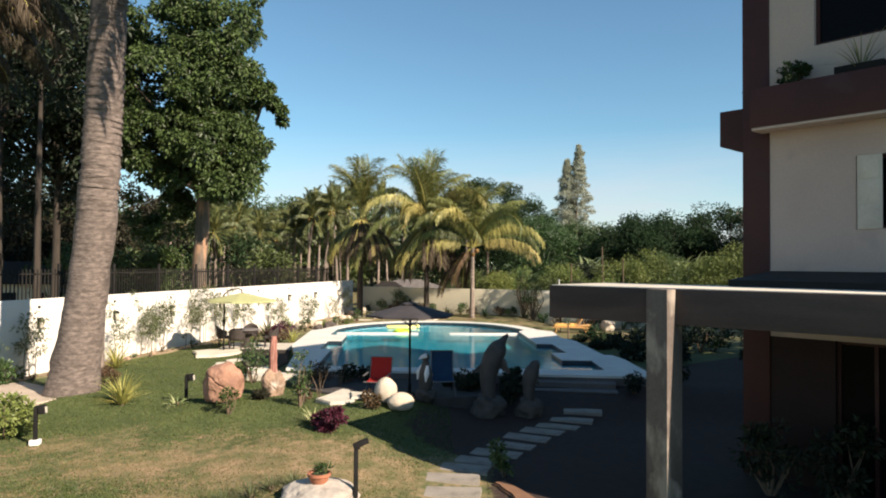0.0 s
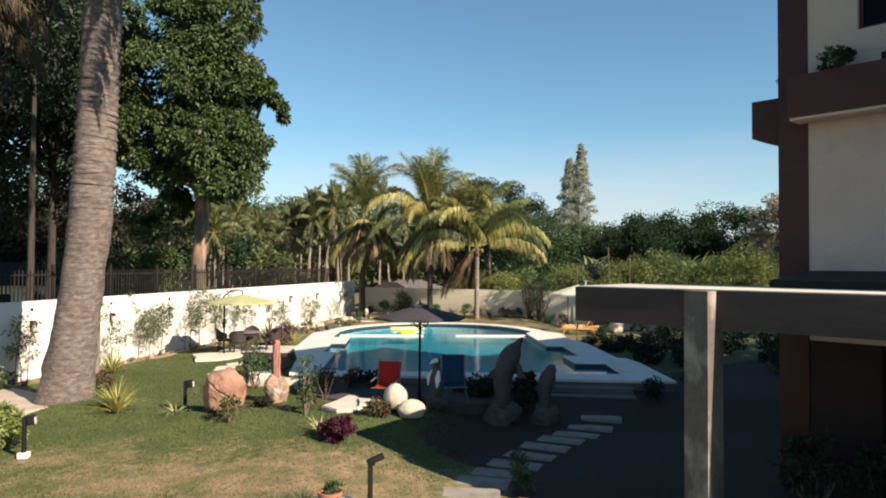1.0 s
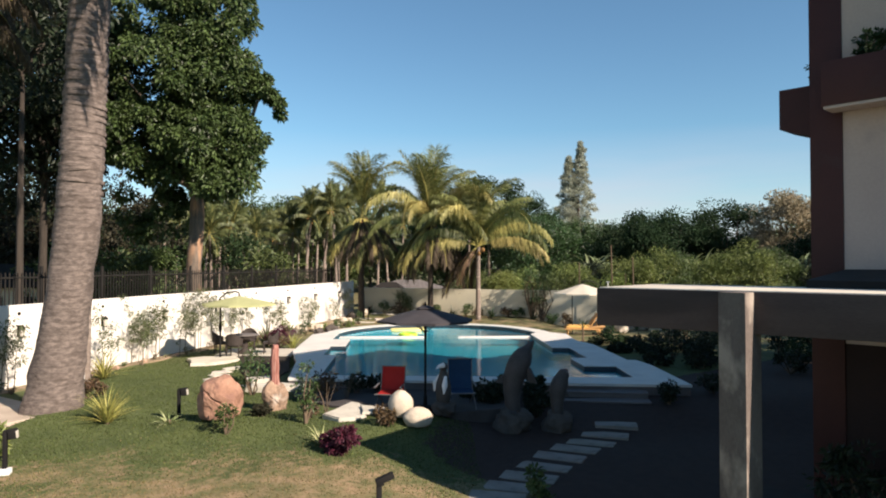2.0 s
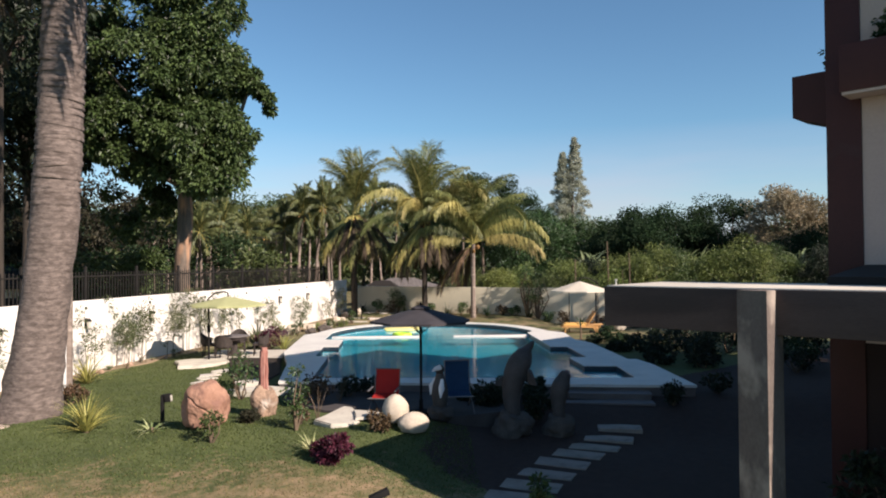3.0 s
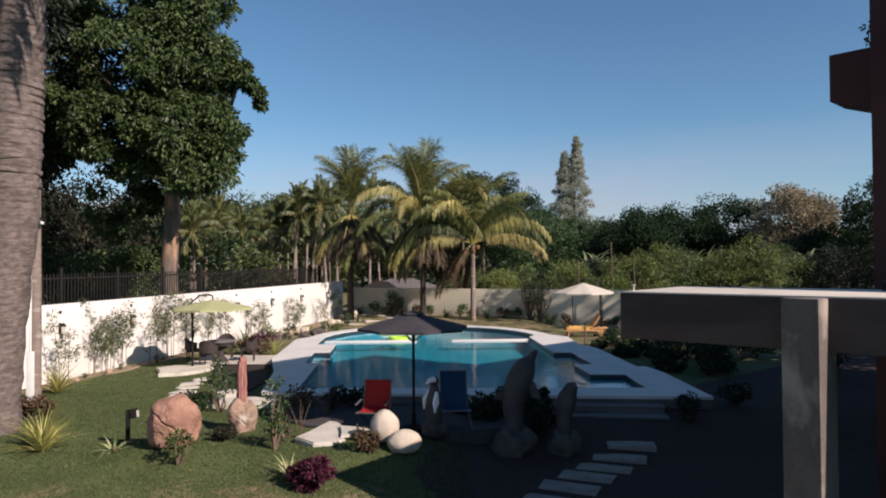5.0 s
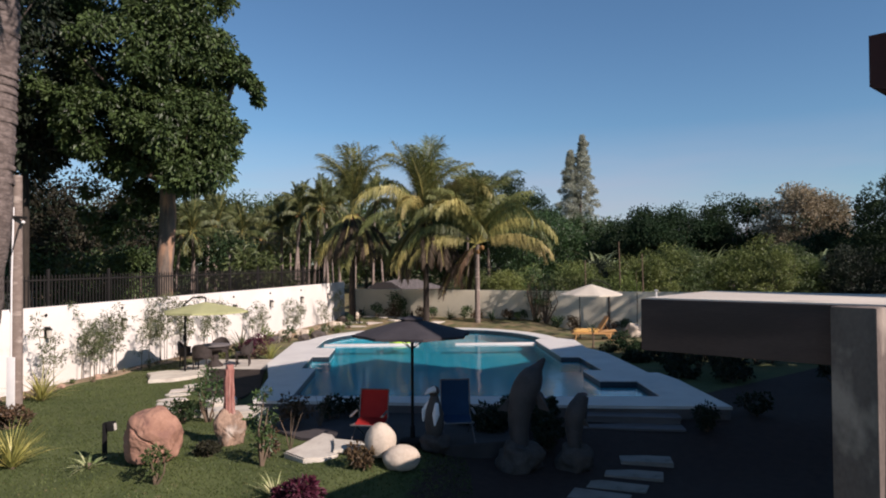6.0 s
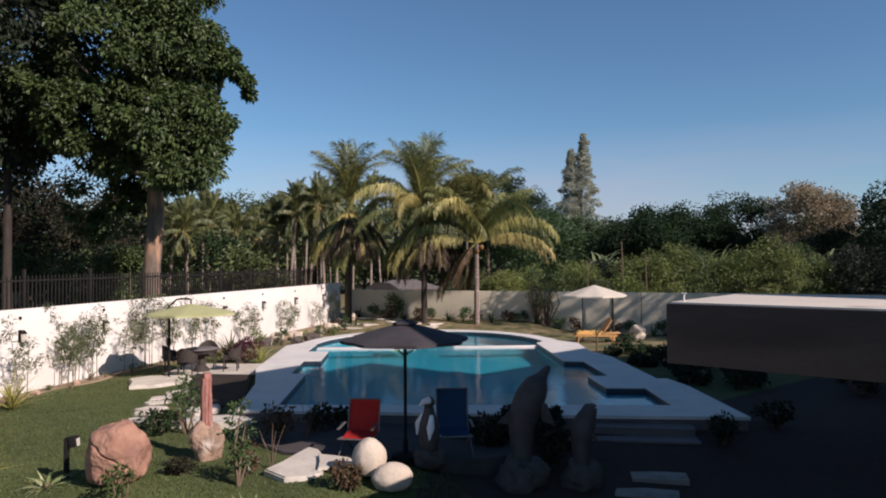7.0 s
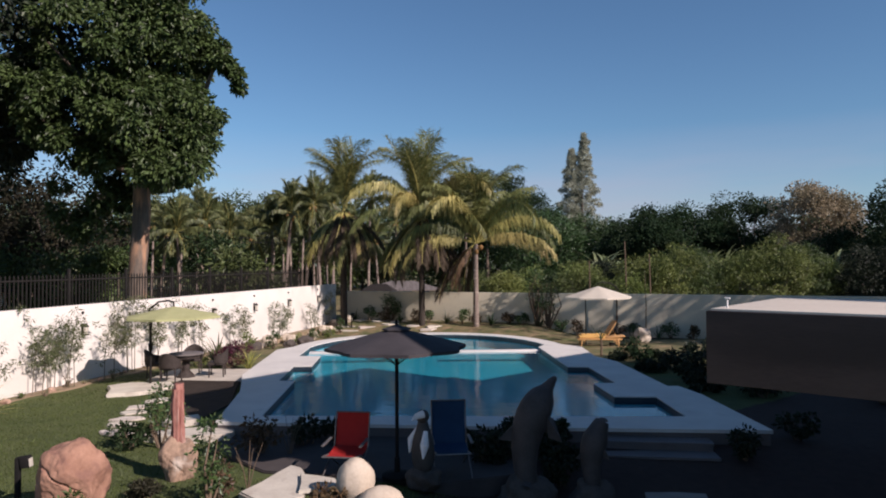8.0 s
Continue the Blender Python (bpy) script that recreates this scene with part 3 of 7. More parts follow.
DECK_OUT = [(-4.8, 19.55), (2.6, 18.6), (6.18, 18.2), (6.28, 21.8), (6.13, 22.95), (5.85, 22.95), (5.8, 27.4), (5.42, 28.8), (5.55, 31.5)] + ARC_OUT[1:-1] + [(-6.1, 31.5), (-5.85, 25.6), (-5.2, 22.9)]


def inside(x, y, poly):
    hit = False
    for (x1, y1), (x2, y2) in zip(poly, poly[1:] + poly[:1]):
        if (y1 > y) != (y2 > y) and x < (x2 - x1) * (y - y1) / (y2 - y1) + x1:
            hit = not hit
    return hit


def mound(x, y, cx, cy, rx, ry, h):
    return h * math.exp(-(((x - cx) / rx) ** 2) - ((y - cy) / ry) ** 2)


def gh(x, y):
    """Height of the garden's ground."""
    z = 0.08 - 0.42 * smoothstep((x + 3.2) / 4) * smoothstep((18.5 - y) / 3.5)
    z -= 0.30 * smoothstep((y - 31) / 10)
    if 38 < y < 50 and x < 8:
        z += 0.55 * smoothstep(1 - (47.2 - 0.4607 * (x + 5.35) - y) / 5.5) * smoothstep((8 - x) / 3)
    z += mound(x, y, -5.2, 14.8, 1.5, 1.2, 0.24) + mound(x, y, -1.1, 15.2, 1.5, 1.2, 0.36) + mound(x, y, -9.0, 15.6, 1.6, 1.6, 0.26)
    z += 0.02 * noise.noise(Vector((x * 0.5, y * 0.5, 0)))
    return z


U, V = Vector((0.66, -0.75, 0)).normalized(), Vector((0.75, 0.66, 0)).normalized()
YARD = math.degrees(math.atan2(U.y, U.x))

CAR_U = Vector((math.cos(radians(-42)), math.sin(radians(-42)), 0))
CAR_V = Vector((-CAR_U.y, CAR_U.x, 0))


def house_at(u, v, z, origin):
    """A place from a corner of the house, along its front (u) and into it (v)."""
    a, b = (CAR_U, CAR_V) if origin[0] < 3 else (U, V)
    p = Vector(origin) + a * u + b * v
    return p.x, p.y, z

# ---- ground ----
def ground():
    near_x = list(np.arange(-24, 24.01, 0.3))
    near_y = list(np.arange(-8, 60.01, 0.3))
    xs = [-1500, -600, -250, -120, -70, -45, -32] + near_x + [32, 45, 70, 120, 250, 600, 1500]
    ys = [-400, -120, -50, -25, -14] + near_y + [64, 70, 80, 100, 140, 220, 400, 900, 2000]
    verts, faces, w = [], [], len(xs)
    basin = [(-4.75, 19.9), (5.4, 19.2), (5.3, 31.8)] + [(-0.35 + 4.95 * math.cos(a), 31.5 + 5.5 * math.sin(a)) for a in [math.pi * k / 16 for k in range(17)]] + [(-5.1, 31.5), (-5.0, 24)]
    for j, y in enumerate(ys):
        for i, x in enumerate(xs):
            z = gh(x, y) if abs(x) < 40 and -20 < y < 70 else -0.2
            if inside(x, y, basin):
                z = -1.4
            verts.append((x, y, z))
            if i and j:
                faces.append(((j - 1) * w + i - 1, (j - 1) * w + i, j * w + i, j * w + i - 1))
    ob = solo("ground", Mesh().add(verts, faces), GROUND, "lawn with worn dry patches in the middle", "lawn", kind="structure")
    return ob


def path_x(y):
    """Middle of the stepping-stone path."""
    return float(np.interp(y, (9, 11, 12, 13, 14, 15, 16.3, 17), (-0.05, 0.02, 0.5, 1.0, 1.8, 2.7, 3.75, 4.0)))


def in_shade_bed(x, y):
    """Ground darkened for the house's shadow, between the path, the pool and the house."""
    return x > float(np.interp(y, [e[0] for e in SHADE_BED_EDGE], [e[1] for e in SHADE_BED_EDGE]))


ground()

# ---- pool court ----
def deck():
    b = bmesh.new()
    edges = []
    for loop in (DECK_OUT, POOL):
        vs = [b.verts.new((x, y, DECK_Z)) for x, y in loop]
        edges += [b.edges.new((p, q)) for p, q in zip(vs, vs[1:] + vs[:1])]
    bmesh.ops.triangle_fill(b, edges=edges, use_beauty=True)
    bmesh.ops.recalc_face_normals(b, faces=list(b.faces))
    if sum(f.normal.z for f in b.faces) < 0:
        bmesh.ops.reverse_faces(b, faces=list(b.faces))
    top = Mesh().bm(b)
    n = len(POOL)
    lip = [(x, y, DECK_Z) for x, y in POOL] + [(x, y, DECK_Z - 0.03) for x, y in POOL]
    top.add(lip, [(i, i + n, (i + 1) % n + n, (i + 1) % n) for i in range(n)])
    n = len(DECK_OUT)
    lip = [(x, y, DECK_Z) for x, y in DECK_OUT] + [(x, y, DECK_Z - 0.07) for x, y in DECK_OUT]
    top.add(lip, [(i, i + n, (i + 1) % n + n, (i + 1) % n) for i in range(n)])
    solo("pool_deck", top, DECK, "pale stone deck round the swimming pool", "pool deck", kind="structure", smooth=False)
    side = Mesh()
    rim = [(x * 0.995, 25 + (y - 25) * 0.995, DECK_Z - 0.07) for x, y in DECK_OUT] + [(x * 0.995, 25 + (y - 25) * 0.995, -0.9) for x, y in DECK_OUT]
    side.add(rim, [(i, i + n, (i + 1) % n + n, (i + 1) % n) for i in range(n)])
    solo("deck_wall", side, DECK_SIDE, "rendered side of the raised pool deck, darkened for shade", "retaining wall", kind="structure", smooth=False)
    solo("soil_bed", Mesh().prism([(-8.0, 25.6), (-7.9, 26.3), (-6.0, 26.0), (-5.35, 22.6), (-5.5, 21.2), (-6.3, 21.0), (-7.0, 22.7), (-7.5, 24.6)], -0.4, 0.125, 0.03), SOIL, "dark soil bed beside the pool deck", "planting bed", kind="structure")


def basin():
    n = len(POOL)
    m = Mesh()
    m.add([(x, y, WATER_Z - 0.06) for x, y in POOL] + [(x, y, FLOOR_Z) for x, y in POOL], [(i, i + n, (i + 1) % n + n, (i + 1) % n) for i in range(n)])
    # dark tile strip whose tone also paints the shade on the pool wall
    band = Mesh().add([(x, y, DECK_Z - 0.03) for x, y in POOL] + [(x, y, WATER_Z - 0.06) for x, y in POOL], [(i, i + n, (i + 1) % n + n, (i + 1) % n) for i in range(n)])
    solo("waterline_tiles", band, WATERLINE, "dark tile band along the water's edge with wall shade in its tone", "pool edge", kind="structure", smooth=False)
    b = bmesh.new()
    b.faces.new([b.verts.new((x, y, FLOOR_Z)) for x, y in POOL])
    bmesh.ops.triangulate(b, faces=list(b.faces))
    m.bm(b)
    solo("pool_basin", m, POOL_TILE, "turquoise mosaic swimming pool basin", "swimming pool", kind="structure", smooth=False)
    b = bmesh.new()
    b.faces.new([b.verts.new((x, y, WATER_Z)) for x, y in POOL])
    bmesh.ops.triangulate(b, faces=list(b.faces))
    solo("water", Mesh().bm(b), WATER, "clear blue rippled pool water", "water", kind="structure", smooth=False)
    for x0, x1 in ((-4.83, -0.95), (0.55, 3.98)):
        solo("pool_divider", Mesh().box((x1 - x0, 0.32, 0.10), ((x0 + x1) / 2, 31.3, 0.25), bevel=0.015), DECK,
             "low white wall between main pool and rounded shallow end", "pool wall", kind="structure")


deck()
basin()

# steps from the path up to the deck
STEP_OUT = Vector((-0.155, -0.988, 0))
steps = thing("garden_steps", pose(0, 0, 0), "broad stone steps up to the pool deck, darkened for shade", "steps")
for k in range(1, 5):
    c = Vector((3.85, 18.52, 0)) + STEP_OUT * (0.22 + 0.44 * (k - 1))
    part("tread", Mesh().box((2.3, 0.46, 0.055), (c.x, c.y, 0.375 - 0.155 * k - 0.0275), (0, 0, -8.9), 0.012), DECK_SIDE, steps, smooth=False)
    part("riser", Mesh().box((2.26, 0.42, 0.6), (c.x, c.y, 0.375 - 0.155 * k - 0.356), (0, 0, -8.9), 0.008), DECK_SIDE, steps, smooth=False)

# paved pad for the deck chairs
solo("paving", Mesh().prism([(-3.2, 16.9), (-0.2, 16.1), (1.0, 16.5), (1.5, 18.8), (-4.6, 19.4), (-4.4, 18.2)], -0.3, 0.14, 0.02), DARK_PAVING,
     "grey paved pad in front of the pool deck", "paving", kind="structure")

# ---- boundary walls ----
def wall_line(y):
    return -11.73 + 0.249 * (y - 23.41)


WALL_TURN = -math.degrees(math.atan2(0.249, 1.0))


def boundary():
    y0, y1 = 2.0, 47.0
    a, b = Vector((wall_line(y0), y0, 0)), Vector((wall_line(y1), y1, 0))
    c, ln = (a + b) / 2, (b - a).length
    side = Vector((-0.97, 0.242, 0)) * 0.1
    m = Mesh().box((0.2, ln, 3.1), (c.x + side.x, c.y + side.y, 0.87), (0, 0, WALL_TURN), 0.012)
    solo("wall_west", m, WHITE_WALL, "white painted garden wall with stained base", "garden wall", kind="structure")
    a, b = Vector((-5.35, 47.2, 0)), Vector((22.0, 34.6, 0))
    c, ln = (a + b) / 2, (b - a).length
    m = Mesh().box((ln, 0.2, 2.9), (c.x, c.y, 0.53), (0, 0, math.degrees(math.atan2(b.y - a.y, b.x - a.x))), 0.012)
    solo("wall_north", m, GREY_WALL, "grey weathered garden wall behind the palms", "garden wall", kind="structure")


boundary()


def fence():
    f = thing("picket_fence", pose(0, 0, 0), "black metal picket fence standing behind the white wall", "fence")
    back = Vector((-0.97, 0.242, 0)) * 0.9
    y0 = 6.0
    a = Vector((wall_line(y0), y0, 0)) + back
    d = Vector((0.242, 0.970, 0))
    ln = 41.0
    mid = a + d * ln / 2
    for z in (2.15, 3.18):
        part("rail", Mesh().box((0.04, ln, 0.05), (mid.x, mid.y, z), (0, 0, WALL_TURN), 0.006), FENCE, f)
    pick = Mesh().box((0.025, 0.036, 3.2), (0, 0, 1.6)).add([(-.0125, -.025, 3.2), (.0125, -.025, 3.2), (.0125, .025, 3.2), (-.0125, .025, 3.2), (0, 0, 3.28)], [(0, 1, 4), (1, 2, 4), (2, 3, 4), (3, 0, 4)]).make("picket", FENCE, False)
    post = Mesh().box((0.08, 0.08, 3.45), (0, 0, 1.72), bevel=0.01).make("post", FENCE)
    n = int(ln / 0.15)
    for i in range(n):
        p = a + d * (i * 0.15)
        big = i % 18 == 0
        ob = part("post" if big else "picket", post if big else pick, None, f)
        ob.matrix_basis = pose(p.x, p.y, 0.08, 0, 0, WALL_TURN)


fence()

# ---- house ----
HO = (5.6, 11.5, 0)


def hbox(m, u0, u1, v0, v1, z0, z1, origin=HO, bevel=0.01):
    c = house_at((u0 + u1) / 2, (v0 + v1) / 2, (z0 + z1) / 2, origin)
    return m.box((u1 - u0, v1 - v0, z1 - z0), c, (0, 0, -42 if origin[0] < 3 else YARD), bevel)


def house():
    h = thing("house", pose(0, 0, 0), "three-storey cream house with red-brown trim", "house")
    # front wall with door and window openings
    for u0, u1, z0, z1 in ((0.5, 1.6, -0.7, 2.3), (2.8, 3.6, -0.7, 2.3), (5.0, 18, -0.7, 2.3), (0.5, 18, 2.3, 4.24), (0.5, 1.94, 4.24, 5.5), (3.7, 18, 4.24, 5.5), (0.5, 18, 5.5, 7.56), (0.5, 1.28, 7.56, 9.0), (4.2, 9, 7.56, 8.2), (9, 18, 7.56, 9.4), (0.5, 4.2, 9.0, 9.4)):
        # ground-floor pieces get the colour with shade painted in
        part("front_wall", hbox(Mesh(), u0, u1, 0, 0.2, z0, z1, bevel=0), HOUSE_WALL if z0 > 2.0 else SHADE_PLASTER, h, smooth=False)
    w = Mesh()
    hbox(w, 0.1, 0.3, 0.5, 9.5, -0.7, 9.4, bevel=0)
    part("end_wall", w, HOUSE_WALL, h, smooth=False)
    w = Mesh()
    hbox(w, 0.1, 18, 14.2, 14.4, -0.7, 8.6, bevel=0)
    hbox(w, 0.1, 0.3, 9.5, 14.2, -0.7, 8.6, bevel=0)
    hbox(w, 17.8, 18, 0.2, 14.2, -0.7, 8.0, bevel=0)
    part("back_wall", w, HOUSE_WALL, h, smooth=False)
    w = Mesh()
    hbox(w, 0.5, 13.8, 0.2, 8.8, 3.25, 3.45, bevel=0)
    hbox(w, 0.5, 13.8, 0.2, 8.8, 6.3, 6.5, bevel=0)
    part("floor_slab", w, CONCRETE, h, smooth=False)
    part("corner_column", hbox(Mesh(), 0, 0.5, -0.03, 0.5, -0.7, 9.4, bevel=0.015), BROWN_PAINT, h, "red-brown painted column")
    part("balcony_band", hbox(Mesh(), 0.33, 14, -0.48, -0.032, 6.14, 6.86, bevel=0.015), BROWN_PAINT, h, "red-brown planter band under the upper windows")
    part("band_soffit", hbox(Mesh(), 0.36, 14, -0.46, -0.034, 6.09, 6.138, bevel=0.004), HOUSE_WALL, h)
    # stub beam on the end of the house, deeper towards the column
    p = [house_at(u, v, z, HO) for u, v, z in ((-0.67, 0.45, 6.03), (-0.67, 1.2, 6.03), (-0.02, 1.2, 5.80), (-0.02, 0.45, 5.80), (-0.67, 0.45, 6.74), (-0.67, 1.2, 6.74), (-0.02, 1.2, 6.74), (-0.02, 0.45, 6.74))]
    part("end_beam", Mesh().add(p, [(0, 1, 2, 3), (7, 6, 5, 4), (0, 4, 5, 1), (1, 5, 6, 2), (2, 6, 7, 3), (3, 7, 4, 0)]), BROWN_PAINT, h, smooth=False)
    # roof: a flat front block and a lower hipped one behind
    # unseen above: heights and eaves set to shape the shadow on lawn and pool
    w = Mesh()
    eave = [house_at(u, v, 0, HO)[:2] for u, v in ((-0.1, 0.25), (6, 0.2), (9, -0.3), (18.4, -1.5), (18.4, 9.5), (-0.1, 9.5))]
    w.prism(eave, 9.4, 9.62, 0.02)
    q = [house_at(u, v, z, HO) for u, v, z in ((-0.1, 1.0, 9.62), (18, 1.0, 9.62), (18, 9.25, 9.62), (-0.1, 9.25, 9.62), (-0.1, 1.0, 10.88), (18, 1.0, 10.88), (18, 9.25, 11.85), (-0.1, 9.25, 11.85))]
    w.add(q, [(3, 2, 1, 0), (4, 5, 6, 7), (0, 1, 5, 4), (1, 2, 6, 5), (2, 3, 7, 6), (3, 0, 4, 7)])
    hbox(w, 0.0, 18.4, 9.5, 14.5, 8.6, 8.95, bevel=0.02)
    part("roof", w, BROWN_PAINT, h, smooth=False)
    # windows and doors
    for name, u0, u1, z0, z1 in (("window", 1.28, 4.2, 7.56, 9.0), ("window", 1.94, 3.7, 4.24, 5.5), ("door", 1.6, 2.8, -0.4, 2.3), ("door", 3.6, 5.0, -0.4, 2.3)):
        win = part(name, hbox(Mesh(), u0, u1, 0.15, 0.17, z0, z1, bevel=0), GLASS, h, "dark glass", smooth=False)
        fr = Mesh()
        t = 0.06
        for a, b, c, d in ((u0, u0 + t, z0, z1), (u1 - t, u1, z0, z1), (u0 + t, u1 - t, z0, z0 + t), (u0 + t, u1 - t, z1 - t, z1), ((u0 + u1) / 2 - t / 2, (u0 + u1) / 2 + t / 2, z0 + t, z1 - t)):
            hbox(fr, a, b, 0.1, 0.2, c, d, bevel=0.004)
        part("frame", fr, BROWN_PAINT, win)
    sh = Mesh()
    hbox(sh, 1.96, 2.34, -0.03, 0.0, 4.24, 5.5, bevel=0.006)
    for k in range(3):
        hbox(sh, 2.0, 2.30, -0.04, -0.03, 4.30 + 0.4 * k, 4.63 + 0.4 * k, bevel=0.004)
    part("shutter", sh, SLAB_STONE, h, "pale weathered wooden shutter")
    # dark lean-to roof over the ground floor
    q = [house_at(u, v, z, HO) for u in (0.52, 14) for v, z in ((-1.75, 3.08), (-1.75, 3.36), (-0.002, 3.51), (-0.002, 3.2))]
    part("lean_to", Mesh().add(q, [(0, 1, 2, 3), (7, 6, 5, 4), (0, 4, 5, 1), (1, 5, 6, 2), (2, 6, 7, 3), (3, 7, 4, 0)]), TAR, h, "dark lean-to roof", smooth=False)


house()

# ---- carport slab on posts ----
CO = (1.65, 10.4, 0)


def carport():
    c = thing("carport", pose(0, 0, 0), "flat concrete carport roof on square posts", "carport")
    part("roof_slab", hbox(Mesh(), 0.04, 9, 0.04, 2.06, 3.14, 3.25, CO, 0.006), ROOF_TOP, c, "concrete slab top in a paler, sunlit tone")
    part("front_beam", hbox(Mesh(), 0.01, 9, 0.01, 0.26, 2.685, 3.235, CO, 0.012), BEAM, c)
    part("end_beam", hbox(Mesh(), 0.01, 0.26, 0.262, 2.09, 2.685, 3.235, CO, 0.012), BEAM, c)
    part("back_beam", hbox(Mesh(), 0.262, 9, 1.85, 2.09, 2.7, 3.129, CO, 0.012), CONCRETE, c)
    for u in (1.77, 8.55):
        p = house_at(u + 0.45, -0.2, 1.166, CO)
        k = pose(p[0], p[1], p[2], 0, 0, -54) @ Vector((-0.19, 0.2, 0))
        part("post", Mesh().box((0.38, 0.40, 4.13), k[:], (0, 0, -54), 0.02), POST, c, "stained square concrete post with peeling render")
    part("pipe_stub", Mesh().tube([house_at(0.13, 0.14, 3.24, CO), house_at(0.13, 0.14, 3.325, CO)], 0.007).tube([house_at(0.11, 0.14, 3.325, CO), house_at(0.15, 0.14, 3.325, CO)], 0.007), WHITE_METAL, c, "short white pipe stub")
    # out of view: added so low sun cannot reach under the roof
    solo("sun_block_wall", hbox(Mesh(), 9.0, 9.2, -0.2, 3.6, -0.9, 3.3, CO), CONCRETE, "unseen concrete wall added to keep sun out of the carport", "wall", kind="structure")
    solo("carport_floor", hbox(Mesh(), 1.2, 9, -0.3, 3.6, -0.7, -0.33, CO), SOIL, "dark floor under the carport", "floor", kind="structure")


carport()

# ---- plants ----
def clumps(rng, centre, radii, n, size):
    """Clump centres near the skin of an uneven ellipsoid."""
    out = []
    for _ in range(n):
        d = Vector(rng.normal(size=3)).normalized()
        r = 0.55 + 0.45 * rng.random() ** 0.5
        r *= 1 + 0.25 * noise.noise(d * 2.1 + Vector((n * 0.37, centre[0], centre[1])))
        out.append((centre[0] + d.x * radii[0] * r, centre[1] + d.y * radii[1] * r, centre[2] + d.z * radii[2] * r, size * (0.6 + 0.7 * rng.random())))
    return out


def leafage(rng, cl, per, length, width, droop=0.5, flat=0.65):
    c = np.repeat(np.array(cl), per, axis=0)
    d = rng.normal(size=(len(c), 3))
    d /= np.linalg.norm(d, axis=1, keepdims=True)
    r = rng.random(len(c))[:, None] ** 0.4
    at = c[:, :3] + d * r * c[:, 3:] * np.array([1, 1, flat])
    way = d + np.array([0, 0, -droop]) + rng.normal(size=(len(c), 3)) * 0.35
    m = Mesh()
    ln = length * (0.65 + 0.7 * rng.random(len(c)))
    m.leaves(at, way, ln, ln * width / length, rng)
    return m


def limbs(rng, name, base, tips, r0, material, parent, sides=8):
    """Tapered limbs from one fork, each a part."""
    for tip in tips:
        a, b = Vector(base), Vector(tip)
        mid = (a + b) / 2 + Vector(rng.normal(size=3)) * (b - a).length * 0.08
        path = [a, a.lerp(mid, 0.5), mid, mid.lerp(b, 0.5), b]
        part(name, Mesh().tube(path, [r0, r0 * 0.8, r0 * 0.6, r0 * 0.4, r0 * 0.15], sides, False, 0.2), material, parent)


def tree(name, x, y, z0, trunk_h, crown_z, radii, n_clump, per, leaf, material, label, seed, trunk_r=0.3, csize=1.0, bark=None, dx=0.0, dy=0.0, category="tree"):
    rng = np.random.default_rng(seed)
    t = thing(name, pose(x, y, z0), label, category)
    cl = clumps(rng, (dx, dy, crown_z), radii, n_clump, csize)
    path = [(0.03 * k * trunk_r * rng.normal() + dx * 0.35 * k / 6, dy * 0.35 * k / 6 + 0.03 * k * rng.normal() * trunk_r, (trunk_h + radii[2] * 0.6) * k / 6 - 0.2) for k in range(7)]
    part("trunk", Mesh().tube(path, [trunk_r * (1.35 if k == 0 else 1 - 0.11 * k) for k in range(7)], 12, True, 0.25), bark or BARK, t)
    tips = [c[:3] for c in cl[:: max(1, len(cl) // 9)]]
    limbs(rng, "limb", (path[4][0], path[4][1], trunk_h), tips, trunk_r * 0.4, bark or BARK, t)
    part("crown", leafage(rng, cl, per, *leaf), material, t, smooth=False)
    return t


def frond_mesh(rng, length, el, droop, leaflet, hang, material, name, per=11, wide=1.0, bare=2):
    """A palm frond along +x: the rib leaves at elevation el and arches over by droop; leaflets bend down by hang."""
    n = 14
    pts, ang = [Vector((0, 0, 0))], radians(el)
    for k in range(n):
        pts.append(pts[-1] + Vector((math.cos(ang), 0.012 * k * math.sin(k * 0.5), math.sin(ang))) * length / n)
        ang -= droop / n * (0.35 + 1.3 * k / n) if bare < 3 else (droop / (n - bare) if k >= bare else 0)
    rib = Mesh().tube(pts, [0.055 * (1 - 0.9 * k / n) + 0.004 for k in range(n + 1)], 5)
    v = []
    for k in range(bare, n):
        for j in range(per):
            f = k + (j + 0.6 * rng.random()) / per
            i = min(int(f), n - 1)
            p = pts[i].lerp(pts[i + 1], f - i)
            t = (pts[i + 1] - pts[i]).normalized()
            up = Vector((-t.z, 0, t.x))
            q = f / n
            ln = leaflet * (0.35 + 1.5 * (q + 0.12) * (1.12 - q) * 1.35) * (0.75 + 0.4 * rng.random())
            w = (0.015 + 0.008 * ln) * wide
            for sgn in (-1, 1):
                out = Vector((0, sgn, 0))
                d1 = (out * (0.85 - 0.25 * hang) + t * (0.62 - 0.1 * hang) + up * (0.30 - 0.15 * hang + 0.25 * rng.normal() * 0.5)).normalized()
                d2 = (out * (0.75 - 0.62 * hang) + t * (0.6 - 0.4 * hang) + Vector((0, 0, -1.3 * hang)) + Vector(rng.normal(size=3)) * 0.2).normalized()
                mid = p + d1 * ln * 0.36
                tip = mid + d2 * ln * 0.64
                s = (tip - p).cross(t + out * 0.2).cross(tip - p)
                s = s.normalized() * w if s.length > 1e-5 else t * w
                v += [p[:], (mid + s)[:], tip[:], (mid - s)[:]]
    lv = Mesh().add(v, [(4 * i, 4 * i + 1, 4 * i + 2, 4 * i + 3) for i in range(len(v) // 4)])
    return rib.make("midrib", RACHIS), lv.make(name, material, False)


